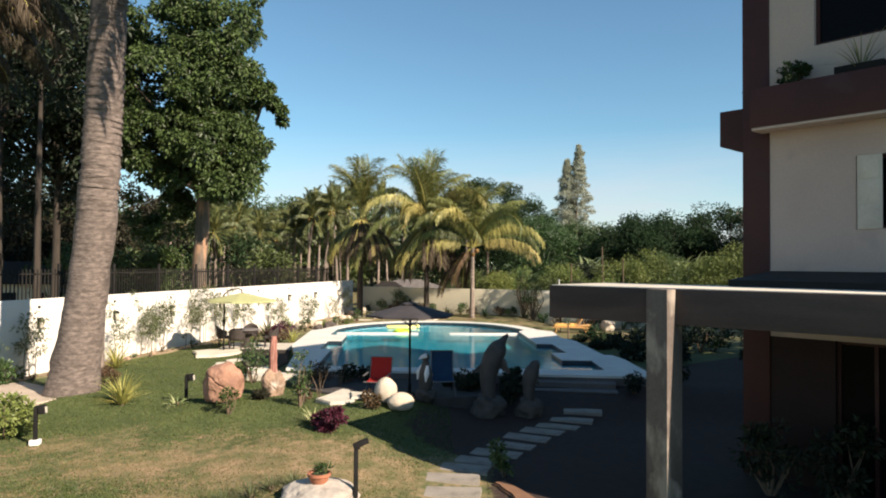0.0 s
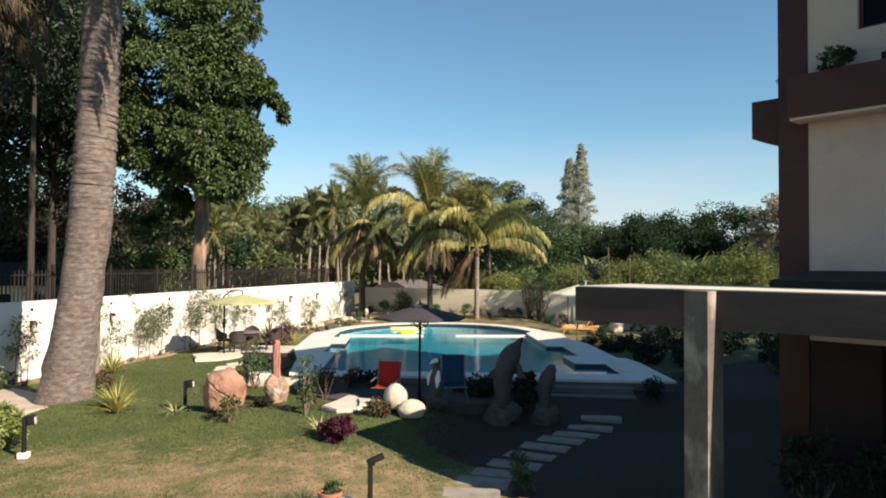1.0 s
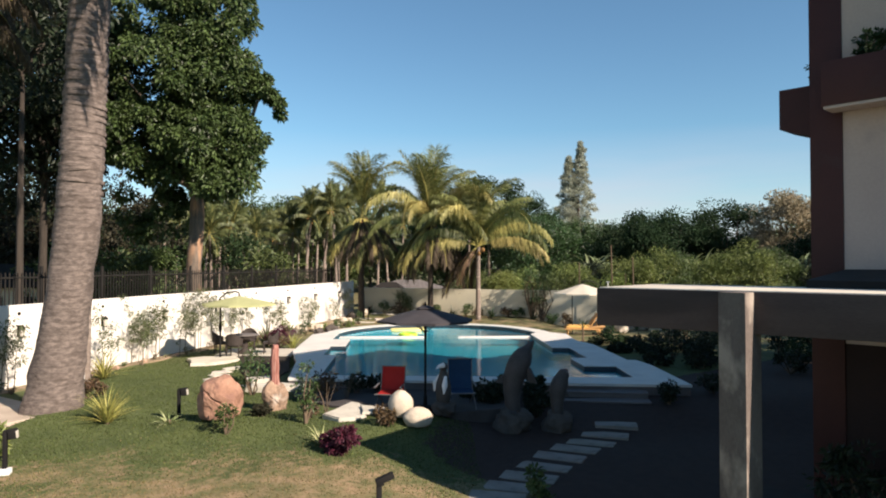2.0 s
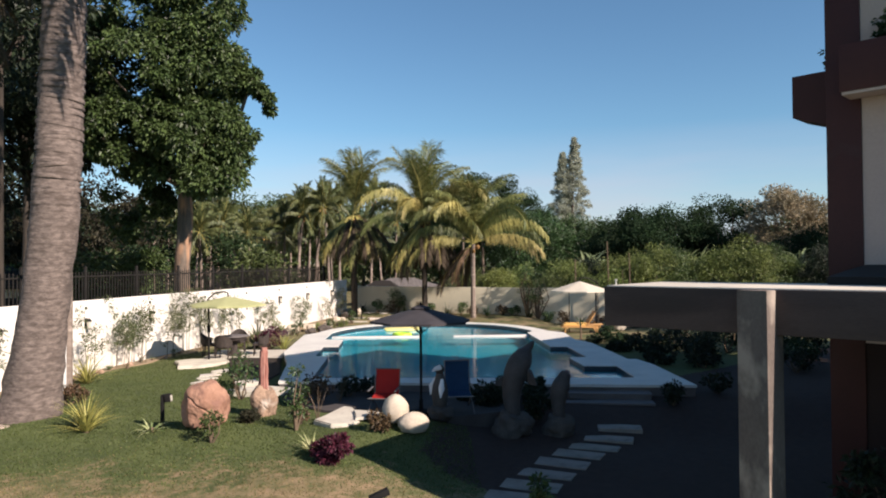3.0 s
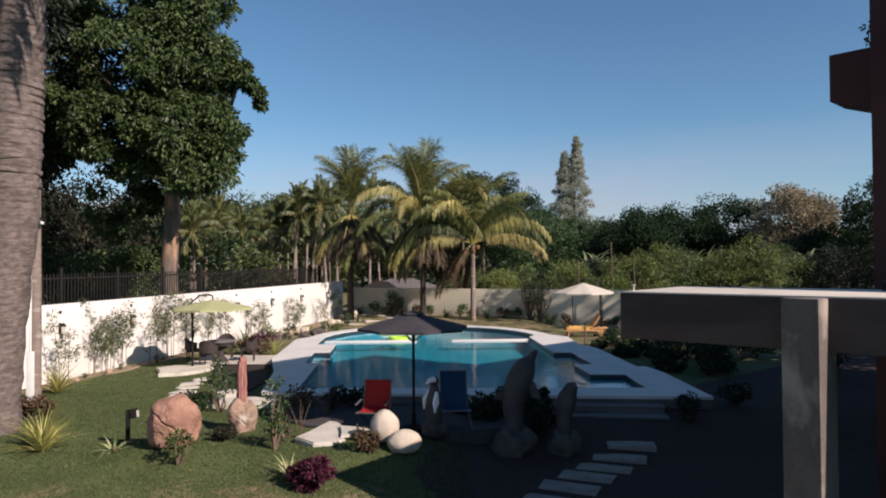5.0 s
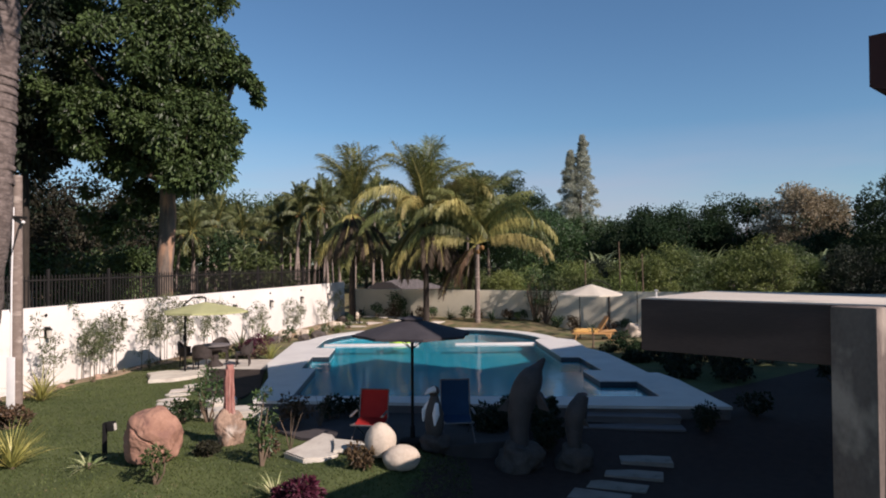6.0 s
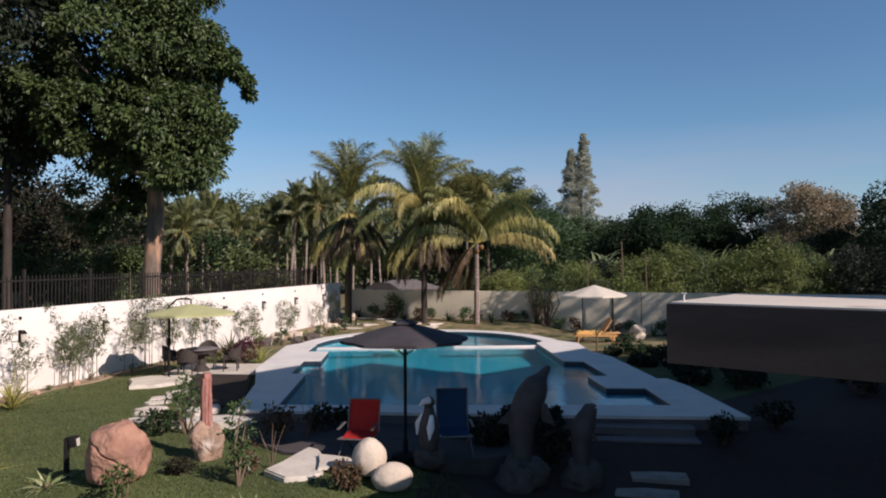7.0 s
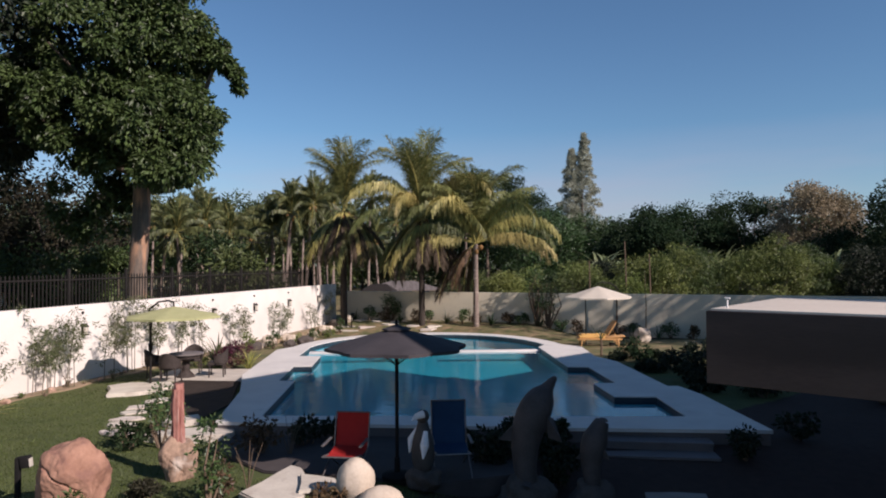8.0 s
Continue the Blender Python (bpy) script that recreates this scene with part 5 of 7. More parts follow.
# ---- seating ----
def deck_chair(x, y, z, turn, fabric, label, tall=0.0):
    t = thing("deck_chair", pose(x, y, z, 0, 0, turn) @ Matrix.Scale(0.95, 4), label, "chair", "deck chairs")
    for sx in (-0.31, 0.31):
        part("leg", Mesh().tube([(sx, -0.52, 0.0), (sx, 0.24, 0.4), (sx, 0.38, 0.98 + tall)], 0.013, 8), CHAIR_STEEL, t)
        part("leg", Mesh().tube([(sx * 0.93, 0.45, 0.0), (sx * 0.93, -0.2, 0.36), (sx * 0.93, -0.5, 0.40)], 0.018, 8), CHAIR_STEEL, t)
        part("armrest", Mesh().box((0.05, 0.5, 0.025), (sx * 1.06, -0.12, 0.56), (3, 0, 0), 0.008), CHAIR_STEEL, t)
    back, seat = Mesh(), Mesh()
    n = 12
    bp = [(0.27 + 0.13 * (k / n), 0.38 + (0.60 + tall) * (k / n)) for k in range(n + 1)]
    bp = [(p[0] - 0.03 * math.sin(math.pi * k / n) * -1, p[1]) for k, p in enumerate(bp)]
    sp = [(-0.50 + 0.74 * (k / n), 0.41 - 0.05 * math.sin(math.pi * k / n) - 0.01 * k / n) for k in range(n + 1)]
    for mesh, prof in ((back, bp), (seat, sp)):
        v = [(sx, y_, z_) for y_, z_ in prof for sx in (-0.30, -0.15, 0, 0.15, 0.30)]
        v += [(sx, y_ + 0.008, z_ - 0.012) for y_, z_ in prof for sx in (-0.30, -0.15, 0, 0.15, 0.30)]
        o = 5 * (n + 1)
        f = []
        for k in range(n):
            for j in range(4):
                a = 5 * k + j
                f += [(a, a + 1, a + 6, a + 5), (o + a, o + a + 5, o + a + 6, o + a + 1)]
        for k in range(n):
            f += [(5 * k, 5 * k + 5, o + 5 * k + 5, o + 5 * k), (5 * k + 4, o + 5 * k + 4, o + 5 * k + 9, 5 * k + 9)]
        mesh.add(v, f)
    part("backrest", back, fabric, t)
    part("seat", seat, fabric, t)
    part("crossbar", Mesh().tube([(-0.31, 0.38, 0.98 + tall), (0.31, 0.38, 0.98 + tall)], 0.016, 8), CHAIR_STEEL, t)
    part("crossbar", Mesh().tube([(-0.29, -0.5, 0.40), (0.29, -0.5, 0.40)], 0.016, 8), CHAIR_STEEL, t)


deck_chair(-1.77, 16.72, 0.142, -10, RED_FABRIC, "red canvas folding deck chair with steel frame")
deck_chair(-0.05, 16.75, 0.16, 4, BLUE_FABRIC, "blue canvas folding deck chair with steel frame", 0.16)


def canopy(n, r, z_rim, z_top, flap=0.06, sag=0.05):
    """An umbrella cloth of n panels sagging between the ribs, with a small hem."""
    m, steps = Mesh(), 8
    v, f = [], []
    per = n * 4
    for k in range(steps + 1):
        q = k / steps
        for j in range(per):
            a = 2 * math.pi * j / per
            w = abs((j % 4) - 2) / 2
            edge = 1 - 0.12 * (1 - w) * q ** 2
            rr = r * q * edge
            v.append((rr * math.cos(a), rr * math.sin(a), z_top - (z_top - z_rim) * q ** 1.05 - sag * (1 - w) * q * (1.2 - q)))
    for j in range(per):
        x, y, z = v[steps * per + j]
        v.append((x * 1.002, y * 1.002, z - flap))
    for k in range(steps + 1):
        for j in range(per):
            j2 = (j + 1) % per
            f.append((k * per + j, k * per + j2, (k + 1) * per + j2, (k + 1) * per + j))
    return m.add(v, f)


def ribs(t, n, r, z_rim, z_top, pole_z):
    for j in range(n):
        a = 2 * math.pi * j / n
        rib = part("rib", Mesh().tube([(0, 0, z_top - 0.03), (r * math.cos(a), r * math.sin(a), z_rim - 0.02)], 0.009, 5), DARK_STEEL, t)
        part("strut", Mesh().tube([(0, 0, pole_z), (r * 0.5 * math.cos(a), r * 0.5 * math.sin(a), (z_top + z_rim) / 2 - 0.03)], 0.008, 5), DARK_STEEL, rib)


def parasol(x, y, z):
    t = thing("garden_umbrella", pose(x, y, z, 0, 0, 11), "charcoal canvas garden umbrella on a centre pole", "umbrella")
    part("canopy", canopy(8, 1.16, 2.12, 2.42, 0.05, 0.02), CHAR_FABRIC, t)
    part("vent_cap", canopy(8, 0.24, 2.405, 2.47, 0.02, 0.0), CHAR_FABRIC, t)
    part("pole", Mesh().tube([(0, 0, 0.02), (0, 0, 2.46)], 0.03, 12), DARK_STEEL, t)
    part("finial", Mesh().lathe([(0.02, 2.46), (0.03, 2.49), (0.018, 2.53), (0.005, 2.56)], sides=10), DARK_STEEL, t)
    part("base", Mesh().lathe([(0.25, 0), (0.25, 0.05), (0.2, 0.08), (0.05, 0.1), (0.045, 0.32), (0.03, 0.33)], sides=20), DARK_STEEL, t)
    ribs(t, 8, 1.13, 2.12, 2.42, 1.8)


parasol(-0.93, 16.4, 0.15)


def cantilever(x, y, z, cx, cy, r, z_rim, z_top, fabric, label):
    t = thing("cantilever_umbrella", pose(x, y, z), label, "umbrella")
    ox, oy = cx - x, cy - y
    part("pole", Mesh().tube([(0, 0, 0), (0, 0, z_top - z - 0.35)], 0.035, 12), DARK_STEEL, t)
    part("arm", Mesh().tube([(-ox * 0.12, -oy * 0.12, z_top - z - 0.2), (0, 0, z_top - z - 0.06), (ox * 0.35, oy * 0.35, z_top - z + 0.13), (ox * 0.8, oy * 0.8, z_top - z + 0.17), (ox, oy, z_top - z + 0.12), (ox, oy, z_top - z)], 0.026, 10), DARK_STEEL, t)
    part("crank_box", Mesh().box((0.09, 0.12, 0.22), (0, 0, 1.2), bevel=0.015), DARK_STEEL, t)
    part("base", Mesh().box((0.9, 0.09, 0.07), (0, 0, 0.035), (0, 0, 30), 0.01).box((0.9, 0.09, 0.068), (0, 0, 0.036), (0, 0, 120), 0.01), DARK_STEEL, t)
    c = part("canopy", canopy(8, r, z_rim - z, z_top - z), fabric, t)
    c.location = (ox, oy, 0)
    for j in range(8):
        a = 2 * math.pi * j / 8
        part("rib", Mesh().tube([(ox, oy, z_top - z - 0.03), (ox + r * math.cos(a), oy + r * math.sin(a), z_rim - z - 0.02)], 0.01, 5), DARK_STEEL, t)


cantilever(-8.45, 25.4, 0.05, -7.75, 25.3, 1.34, 2.14, 2.42, GREEN_FABRIC, "lime green cantilever garden umbrella over a table")
cantilever(7.98, 35.1, -0.02, 7.1, 34.9, 1.48, 2.11, 2.57, CREAM_FABRIC, "cream cantilever umbrella beside sun loungers")


def wicker_chair():
    t = thing("wicker_chair", pose(0, 0, 0), "dark brown woven wicker armchair at the round table", "chair", "chairs round the table")
    part("seat", Mesh().box((0.52, 0.5, 0.09), (0, 0, 0.42), bevel=0.03), WICKER, t)
    v = Mesh()
    n = 14
    pts = []
    for k in range(n + 1):
        a = math.pi * (-0.12 + 1.24 * k / n)
        pts.append((0.29 * math.cos(a), 0.05 + 0.25 * math.sin(a), 0.66 + 0.22 * max(0, math.sin(a)) ** 1.5))
    vv = [(x, y, 0.44) for x, y, z in pts] + [(x * 1.06, y * 1.06, z) for x, y, z in pts] + [(x * 1.14, y * 1.14, z) for x, y, z in pts] + [(x * 1.08, y * 1.08, 0.44) for x, y, z in pts]
    m1 = n + 1
    f = []
    for k in range(n):
        for r in range(3):
            f.append((r * m1 + k, r * m1 + k + 1, (r + 1) * m1 + k + 1, (r + 1) * m1 + k))
    f += [(0, m1, 2 * m1, 3 * m1), (n, 3 * m1 + n, 2 * m1 + n, m1 + n)]
    v.add(vv, f)
    part("backrest", v, WICKER, t)
    for sx in (-0.22, 0.22):
        for sy in (-0.2, 0.2):
            part("leg", Mesh().tube([(sx, sy, 0.4), (sx * 1.05, sy * 1.08, 0)], 0.022, 8), WICKER, t)
    return t


TX, TY = -7.95, 26.9
solo("paving", Mesh().prism([(-9.0, 26.5), (-7.7, 26.1), (-6.05, 25.9), (-6.05, 28.4), (-8.9, 28.6)], -0.3, 0.12, 0.02), SLAB_STONE, "pale paved patio under the garden table", "paving", kind="structure")
first = wicker_chair()
first.matrix_basis = pose(TX - 0.15, TY - 0.85, 0.12, 0, 0, 175)
for a, s in ((95, 0.9), (5, 0.88), (-85, 0.95)):
    copy_thing(first, pose(TX - math.sin(radians(a)) * s, TY + math.cos(radians(a)) * s, 0.12, 0, 0, a + 4))


def round_table():
    t = thing("round_table", pose(TX, TY, 0.12), "round dark wicker garden table with grey top", "table")
    part("tabletop", Mesh().lathe([(0.5, 0.70), (0.53, 0.71), (0.53, 0.735), (0.51, 0.745)], sides=28), DECK_SIDE, t)
    part("skirt", Mesh().lathe([(0.44, 0.6), (0.46, 0.7)], sides=24), WICKER, t)
    part("pedestal", Mesh().lathe([(0.28, 0), (0.26, 0.05), (0.12, 0.2), (0.12, 0.5), (0.3, 0.62)], sides=18), WICKER, t)


round_table()


def lounger(x, y, z, turn, up):
    t = thing("sun_lounger", pose(x, y, z, 0, 0, turn), "orange wooden sun lounger with raised backrest" if up > 20 else "orange wooden sun lounger lying nearly flat", "sun lounger", "loungers by the wall")
    part("frame", Mesh().box((1.9, 0.07, 0.06), (0, -0.3, 0.3), bevel=0.01).box((1.9, 0.07, 0.06), (0, 0.3, 0.3), bevel=0.01).box((0.07, 0.53, 0.05), (-0.9, 0, 0.3), bevel=0.01), ORANGE_WOOD, t)
    for i in range(9):
        part("slat", Mesh().box((0.1, 0.6, 0.02), (-0.82 + 0.125 * i, 0, 0.345), bevel=0.004), ORANGE_WOOD, t)
    for lx in (-0.75, 0.75):
        for ly in (-0.3, 0.3):
            part("leg", Mesh().tube([(lx, ly, 0.3), (lx * 1.08, ly, 0)], 0.03, 8), ORANGE_WOOD, t)
    c, s = math.cos(radians(up)), math.sin(radians(up))
    part("backrest", Mesh().box((0.78, 0.6, 0.04), (0.3 + 0.39 * c, 0, 0.35 + 0.39 * s), (0, -up, 0), 0.01), ORANGE_WOOD, t)
    part("cushion", Mesh().box((1.1, 0.52, 0.06), (-0.3, 0, 0.385), bevel=0.025), YELLOW_CUSHION, t)
    part("prop", Mesh().tube([(0.3 + 0.5 * c, 0.2, 0.35 + 0.5 * s), (0.85, 0.2, 0.3)], 0.014, 6), ORANGE_WOOD, t)


lounger(7.1, 34.8, 0.0, -6, 6)
lounger(7.35, 35.75, 0.0, 4, 56)

solo("umbrella_stand_pole", Mesh().tube([(0, 0, -0.05), (0, 0, 2.2)], 0.025, 10), DARK_STEEL, "slim dark steel pole under the cream umbrella", "pole", pose(6.72, 35.6, gh(6.72, 35.6)))

# ---- pool toys ----
mat_float = thing("pool_float", pose(-1.9, 34.5, WATER_Z, 0, 0, 8) @ Matrix.Scale(0.85, 4), "yellow inflatable air mattress floating on the pool", "pool float")
for i in range(6):
    part("tube", Mesh().tube([(-0.9, -0.4 + 0.16 * i, 0.05), (-0.8, -0.4 + 0.16 * i, 0.06), (0.8, -0.4 + 0.16 * i, 0.06), (0.9, -0.4 + 0.16 * i, 0.05)], [0.04, 0.085, 0.085, 0.04], 10), YELLOW_VINYL, mat_float)
part("pillow", Mesh().tube([(1.0, -0.42, 0.09), (1.0, -0.3, 0.1), (1.0, 0.3, 0.1), (1.0, 0.42, 0.09)], [0.05, 0.12, 0.12, 0.05], 12), YELLOW_VINYL, mat_float)
ring = Mesh()
ring.tube([(0.35 * math.cos(a), 0.35 * math.sin(a), 0.06) for a in [2 * math.pi * k / 24 for k in range(25)]], 0.10, 10, False)
solo("swim_ring", ring, LIME_VINYL, "lime green swim ring floating on the pool", "pool float", pose(-1.75, 31.95, WATER_Z))

# ---- pot ----
pot = thing("flower_pot", pose(-2.05, 8.75, gh(-2.12, 8.8) + 0.29), "terracotta pot with a leafy plant standing on a boulder", "potted plant")
part("pot", Mesh().lathe([(0.10, 0), (0.155, 0.14), (0.175, 0.15), (0.175, 0.19), (0.15, 0.19), (0.14, 0.15)], sides=20), TERRACOTTA, pot)
part("soil", Mesh().lathe([(0.14, 0.15), (0.13, 0.165)], sides=16), SOIL, pot)
part("foliage", leafage(np.random.default_rng(6), clumps(np.random.default_rng(6), (0, 0, 0.22), (0.13, 0.13, 0.06), 9, 0.06), 14, 0.07, 0.03, -0.4), LEAF_SHRUB, pot, smooth=False)

# ---- garden plants ----
def rosette(name, x, y, n, ln, w, up, material, label, seed, category="plant", group="", z=None):
    rng = np.random.default_rng(seed)
    t = thing(name, pose(x, y, gh(x, y) if z is None else z), label, category, group)
    part("foliage", blades(rng, n, ln, w, up), material, t, smooth=False)
    part("crown_base", Mesh().rock((0.12, 0.12, 0.14), (0, 0, 0.03), 0.1, seed, sub=2), TWIG, t)


rosette("yucca", -7.7, 14.9, 120, 0.9, 0.040, (28, 88), LEAF_YUCCA, "yellow and green striped strap-leaved plant on the lawn", 1, group="strap-leaved plants")
rosette("yucca", -10.75, 21.3, 80, 1.15, 0.042, (25, 88), LEAF_YUCCA, "yellow-green strap-leaved plant at the wall", 2, group="strap-leaved plants")
rosette("yucca", -12.9, 19.0, 40, 0.9, 0.05, (20, 88), LEAF_YUCCA, "yellow-green strap-leaved plant at the wall", 3, group="strap-leaved plants")
rosette("spider_plant", -2.95, 13.5, 34, 0.5, 0.045, (15, 75), LEAF_SPIDER, "small cream and green striped plant on the lawn", 4, group="striped plants")
rosette("spider_plant", -6.35, 14.75, 36, 0.48, 0.04, (5, 55), LEAF_SPIDER, "small cream and green striped plant near the bollard", 5, group="striped plants")
rosette("agave", -7.7, 29.4, 34, 1.35, 0.12, (38, 88), LEAF_BAMBOO, "grey-green broad-bladed spiky plant near the patio", 6, "plant")
rosette("yucca", -6.4, 28.5, 40, 0.9, 0.05, (40, 88), LEAF_YUCCA, "yellow-green strap-leaved plant beside the pool deck", 7, group="strap-leaved plants")
for i, (x, y) in enumerate(((-3.05, 8.75), (-2.85, 9.15), (-2.55, 9.4), (-3.4, 8.5))):
    rosette("grass_tuft", x, y, 60, 0.40, 0.018, (30, 88), LEAF_BAMBOO, "tufted dry grass beside the low boulder", 60 + i, group="grass tufts")
rosette("spider_plant", -0.9, 8.1, 26, 0.35, 0.03, (15, 80), LEAF_SPIDER, "tufted striped plant beside the low boulder", 8, group="striped plants")

S = gh
shrub("red_shrub", -2.5, 12.95, S(-2.5, 12.95) - 0.03, 0.52, 0.72, LEAF_RED, "dark red leafy shrub on the lawn", 1, 18, 90, 0.09)
shrub("small_shrub", -1.75, 14.65, S(-1.75, 14.65), 0.4, 0.55, LEAF_RUST, "rusty red small shrub beside pale stones", 2, 10, 50, 0.08)
shrub("small_shrub", -4.55, 15.3, S(-4.55, 15.3) - 0.03, 0.3, 0.46, LEAF_UNDER, "dark brown low shrub before the stone column", 3, 12, 60, 0.07)
shrub("small_shrub", -6.15, 18.6, S(-6.15, 18.6), 0.5, 0.85, LEAF_DARK, "dark twiggy shrub behind the boulder", 13, 14, 60, 0.08)
shrub("small_shrub", -7.0, 28.7, 0.1, 0.85, 1.1, LEAF_RED, "dark maroon shrub beside the patio", 14, 16, 60, 0.1)
shrub("small_shrub", -4.9, 13.9, S(-4.9, 13.9), 0.62, 0.42, LEAF_OLIVE, "small olive twiggy shrub before the boulder", 4, 10, 26, 0.08)
shrub("shrub", 0.98, 11.2, S(0.98, 11.2), 0.62, 0.45, LEAF_SHRUB, "small green shrub beside the path", 5, 10, 50, 0.09)
shrub("slender_shrub", -5.6, 18.7, 0.05, 1.35, 0.8, LEAF_SHRUB, "slender loose green shrub near the stone column", 6, 22, 22, 0.085)
shrub("slender_shrub", -3.5, 14.95, S(-3.5, 14.95), 1.4, 0.5, LEAF_SHRUB, "slender loose green shrub near the pool corner", 7, 26, 20, 0.08)
shrub("shrub", -3.55, 18.0, 0.1, 0.7, 0.8, LEAF_RUST, "rusty green shrub near the pool corner", 8, 14, 40, 0.09)
shrub("small_shrub", -3.5, 15.5, S(-3.5, 15.5), 0.5, 0.4, LEAF_RUST, "thin rusty shrub on the lawn", 9, 7, 30, 0.08)
# near-black leaves carry the house's shade on these shrubs
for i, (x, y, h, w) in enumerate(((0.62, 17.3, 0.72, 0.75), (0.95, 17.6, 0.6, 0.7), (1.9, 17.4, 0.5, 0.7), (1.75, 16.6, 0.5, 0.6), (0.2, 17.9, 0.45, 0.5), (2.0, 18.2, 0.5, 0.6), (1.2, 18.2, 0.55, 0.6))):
    shrub("shrub", x, y, max(S(x, y), -0.05), h, w, LEAF_SHADE, "green shrub with shade-darkened leaves in the bed before the pool", 20 + i, 12, 60, 0.10, group="bed shrubs")
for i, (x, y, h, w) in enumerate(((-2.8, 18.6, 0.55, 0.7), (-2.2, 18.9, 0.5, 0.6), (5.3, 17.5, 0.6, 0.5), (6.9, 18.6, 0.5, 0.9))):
    shrub("shrub", x, y, max(S(x, y), -0.3), h, w, LEAF_SHADE, "green shrub with shade-darkened leaves at the foot of the deck", 30 + i, 12, 50, 0.09, group="deck shrubs")


def twigs(x, y, h, seed):
    rng = np.random.default_rng(seed)
    m = Mesh()
    for i in range(5):
        a = rng.random() * 6.28
        k = 0.12 + 0.2 * rng.random()
        m.tube([(0, 0, -0.03), (k * 0.4 * math.cos(a), k * 0.4 * math.sin(a), h * 0.5), (k * math.cos(a), k * math.sin(a), h * (0.8 + 0.3 * rng.random()))], [0.009, 0.007, 0.003], 5)
    solo("bare_sapling", m, TWIG, "thin bare sapling with few twigs", "sapling", pose(x, y, gh(x, y)))


twigs(-2.95, 17.9, 0.8, 1)
twigs(-3.2, 15.9, 0.7, 2)
shrub("hedge_bush", -8.9, 12.4, S(-8.9, 12.4) - 0.05, 0.85, 1.6, LEAF_HEDGE, "yellow-green low bush at the lawn edge", 40, 26, 60, 0.10)
shrub("hedge_bush", -12.1, 17.2, S(-12.1, 17.2), 0.8, 1.3, LEAF_SHRUB, "green low bush at the foot of the wall", 41, 20, 80, 0.10)
shrub("hedge_bush", -9.7, 18.2, S(-9.7, 18.2), 0.45, 0.9, LEAF_RUST, "dry brownish low bush behind the palm", 42, 14, 60, 0.09)
solo("sand_patch", Mesh().prism([(-12.6, 16.0), (-11.0, 14.6), (-9.6, 14.5), (-9.2, 15.2), (-10.2, 16.6), (-11.6, 17.6)], -0.2, 0.30, 0.06), SAND, "pale sandy patch beside the palm", "bare ground", kind="structure")
solo("soil_bed", Mesh().prism([(0.72 + 0.9 * q + 0.05 * math.sin(q * 9) + 0.015 * math.sin(q * 37), 10.7 - 3.0 * q) for q in [k / 20 for k in range(21)]] + [(2.25, 7.7), (1.75, 9.0), (1.2, 10.3), (0.95, 10.8)], -0.9, -0.27, 0.03), RED_SOIL, "red-brown bare soil beside the path", "planting bed", kind="structure")


def bamboo(y, off, h, n, seed):
    x = wall_line(y) + off
    rng = np.random.default_rng(seed)
    t = thing("bamboo_plant", pose(x, y, gh(x, y)), "thin bamboo with sparse leaves growing against the white wall", "bamboo", "bamboo along the wall")
    cl = []
    for i in range(max(2, int(n * 0.85))):
        bx, by = 0.16 * rng.normal(), 0.22 * rng.normal()
        hh = h * (0.75 + 0.35 * rng.random())
        lx, ly = 0.22 * rng.normal(), 0.3 * rng.normal()
        pts = [(bx + lx * q * q, by + ly * q * q, hh * q) for q in (0, 0.25, 0.5, 0.75, 1)]
        part("cane", Mesh().tube(pts, [0.013, 0.012, 0.010, 0.007, 0.003], 5), CANE, t)
        for q in np.linspace(0.42, 1.0, 11):
            cl.append((bx + lx * q * q + 0.16 * rng.normal(), by + ly * q * q + 0.18 * rng.normal(), hh * q + 0.05 * rng.normal(), 0.12))
    part("foliage", leafage(rng, cl, 27, 0.125, 0.025, 0.5), LEAF_BAMBOO, t, smooth=False)


for i, (y, h, n) in enumerate(((17.6, 1.7, 4), (19.2, 1.9, 4), (22.6, 2.0, 2), (24.4, 2.3, 6), (25.3, 2.3, 5), (27.2, 2.2, 3), (28.2, 2.3, 6), (29.3, 2.3, 5), (31.0, 2.2, 4), (32.2, 2.0, 3), (34.6, 2.1, 3), (35.8, 2.0, 3), (38.4, 2.1, 3), (39.6, 1.8, 2), (42.3, 1.9, 3), (45.0, 1.8, 3))):
    bamboo(y, 0.35, h, n, 200 + i)
rngw = np.random.default_rng(9)
strip = [(wall_line(y) + (0.02 if s else 0.62 + 0.12 * math.sin(y * 2.3)), y) for s, ys in ((0, np.arange(16.5, 46.6, 0.5)), (1, np.arange(46.5, 16.4, -0.5))) for y in ys]
solo("soil_strip", Mesh().prism(strip, -0.6, 0.105, 0.02), EDGE_SOIL, "bare sandy strip along the foot of the white wall", "planting bed", kind="structure")

for i in range(34):
    y = 17.5 + i * 0.55 + 0.3 * rngw.random()
    x = wall_line(y) + 0.3 + 0.5 * rngw.random()
    if i % 3 == 0:
        rosette("grass_tuft", x, y, 16, 0.28 + 0.2 * rngw.random(), 0.014, (25, 85), LEAF_SPIDER if i % 2 else LEAF_BAMBOO, "dry tufted grass at the foot of the wall", 900 + i, group="wall tufts")
    elif i % 3 == 1:
        s = 0.1 + 0.16 * rngw.random()
        rock("stone", x, y, (s * 1.3, s, s), TAN_ROCK, "small rough stone at the foot of the wall", 900 + i, 0.25, 0.2, i * 37, group="wall stones")
    else:
        shrub("weed", x, y, gh(x, y), 0.2 + 0.2 * rngw.random(), 0.3, (LEAF_RUST, LEAF_OLIVE)[i % 2], "small dry weed at the foot of the wall", 900 + i, 5, 18, 0.06, "weed", 3, "wall weeds")

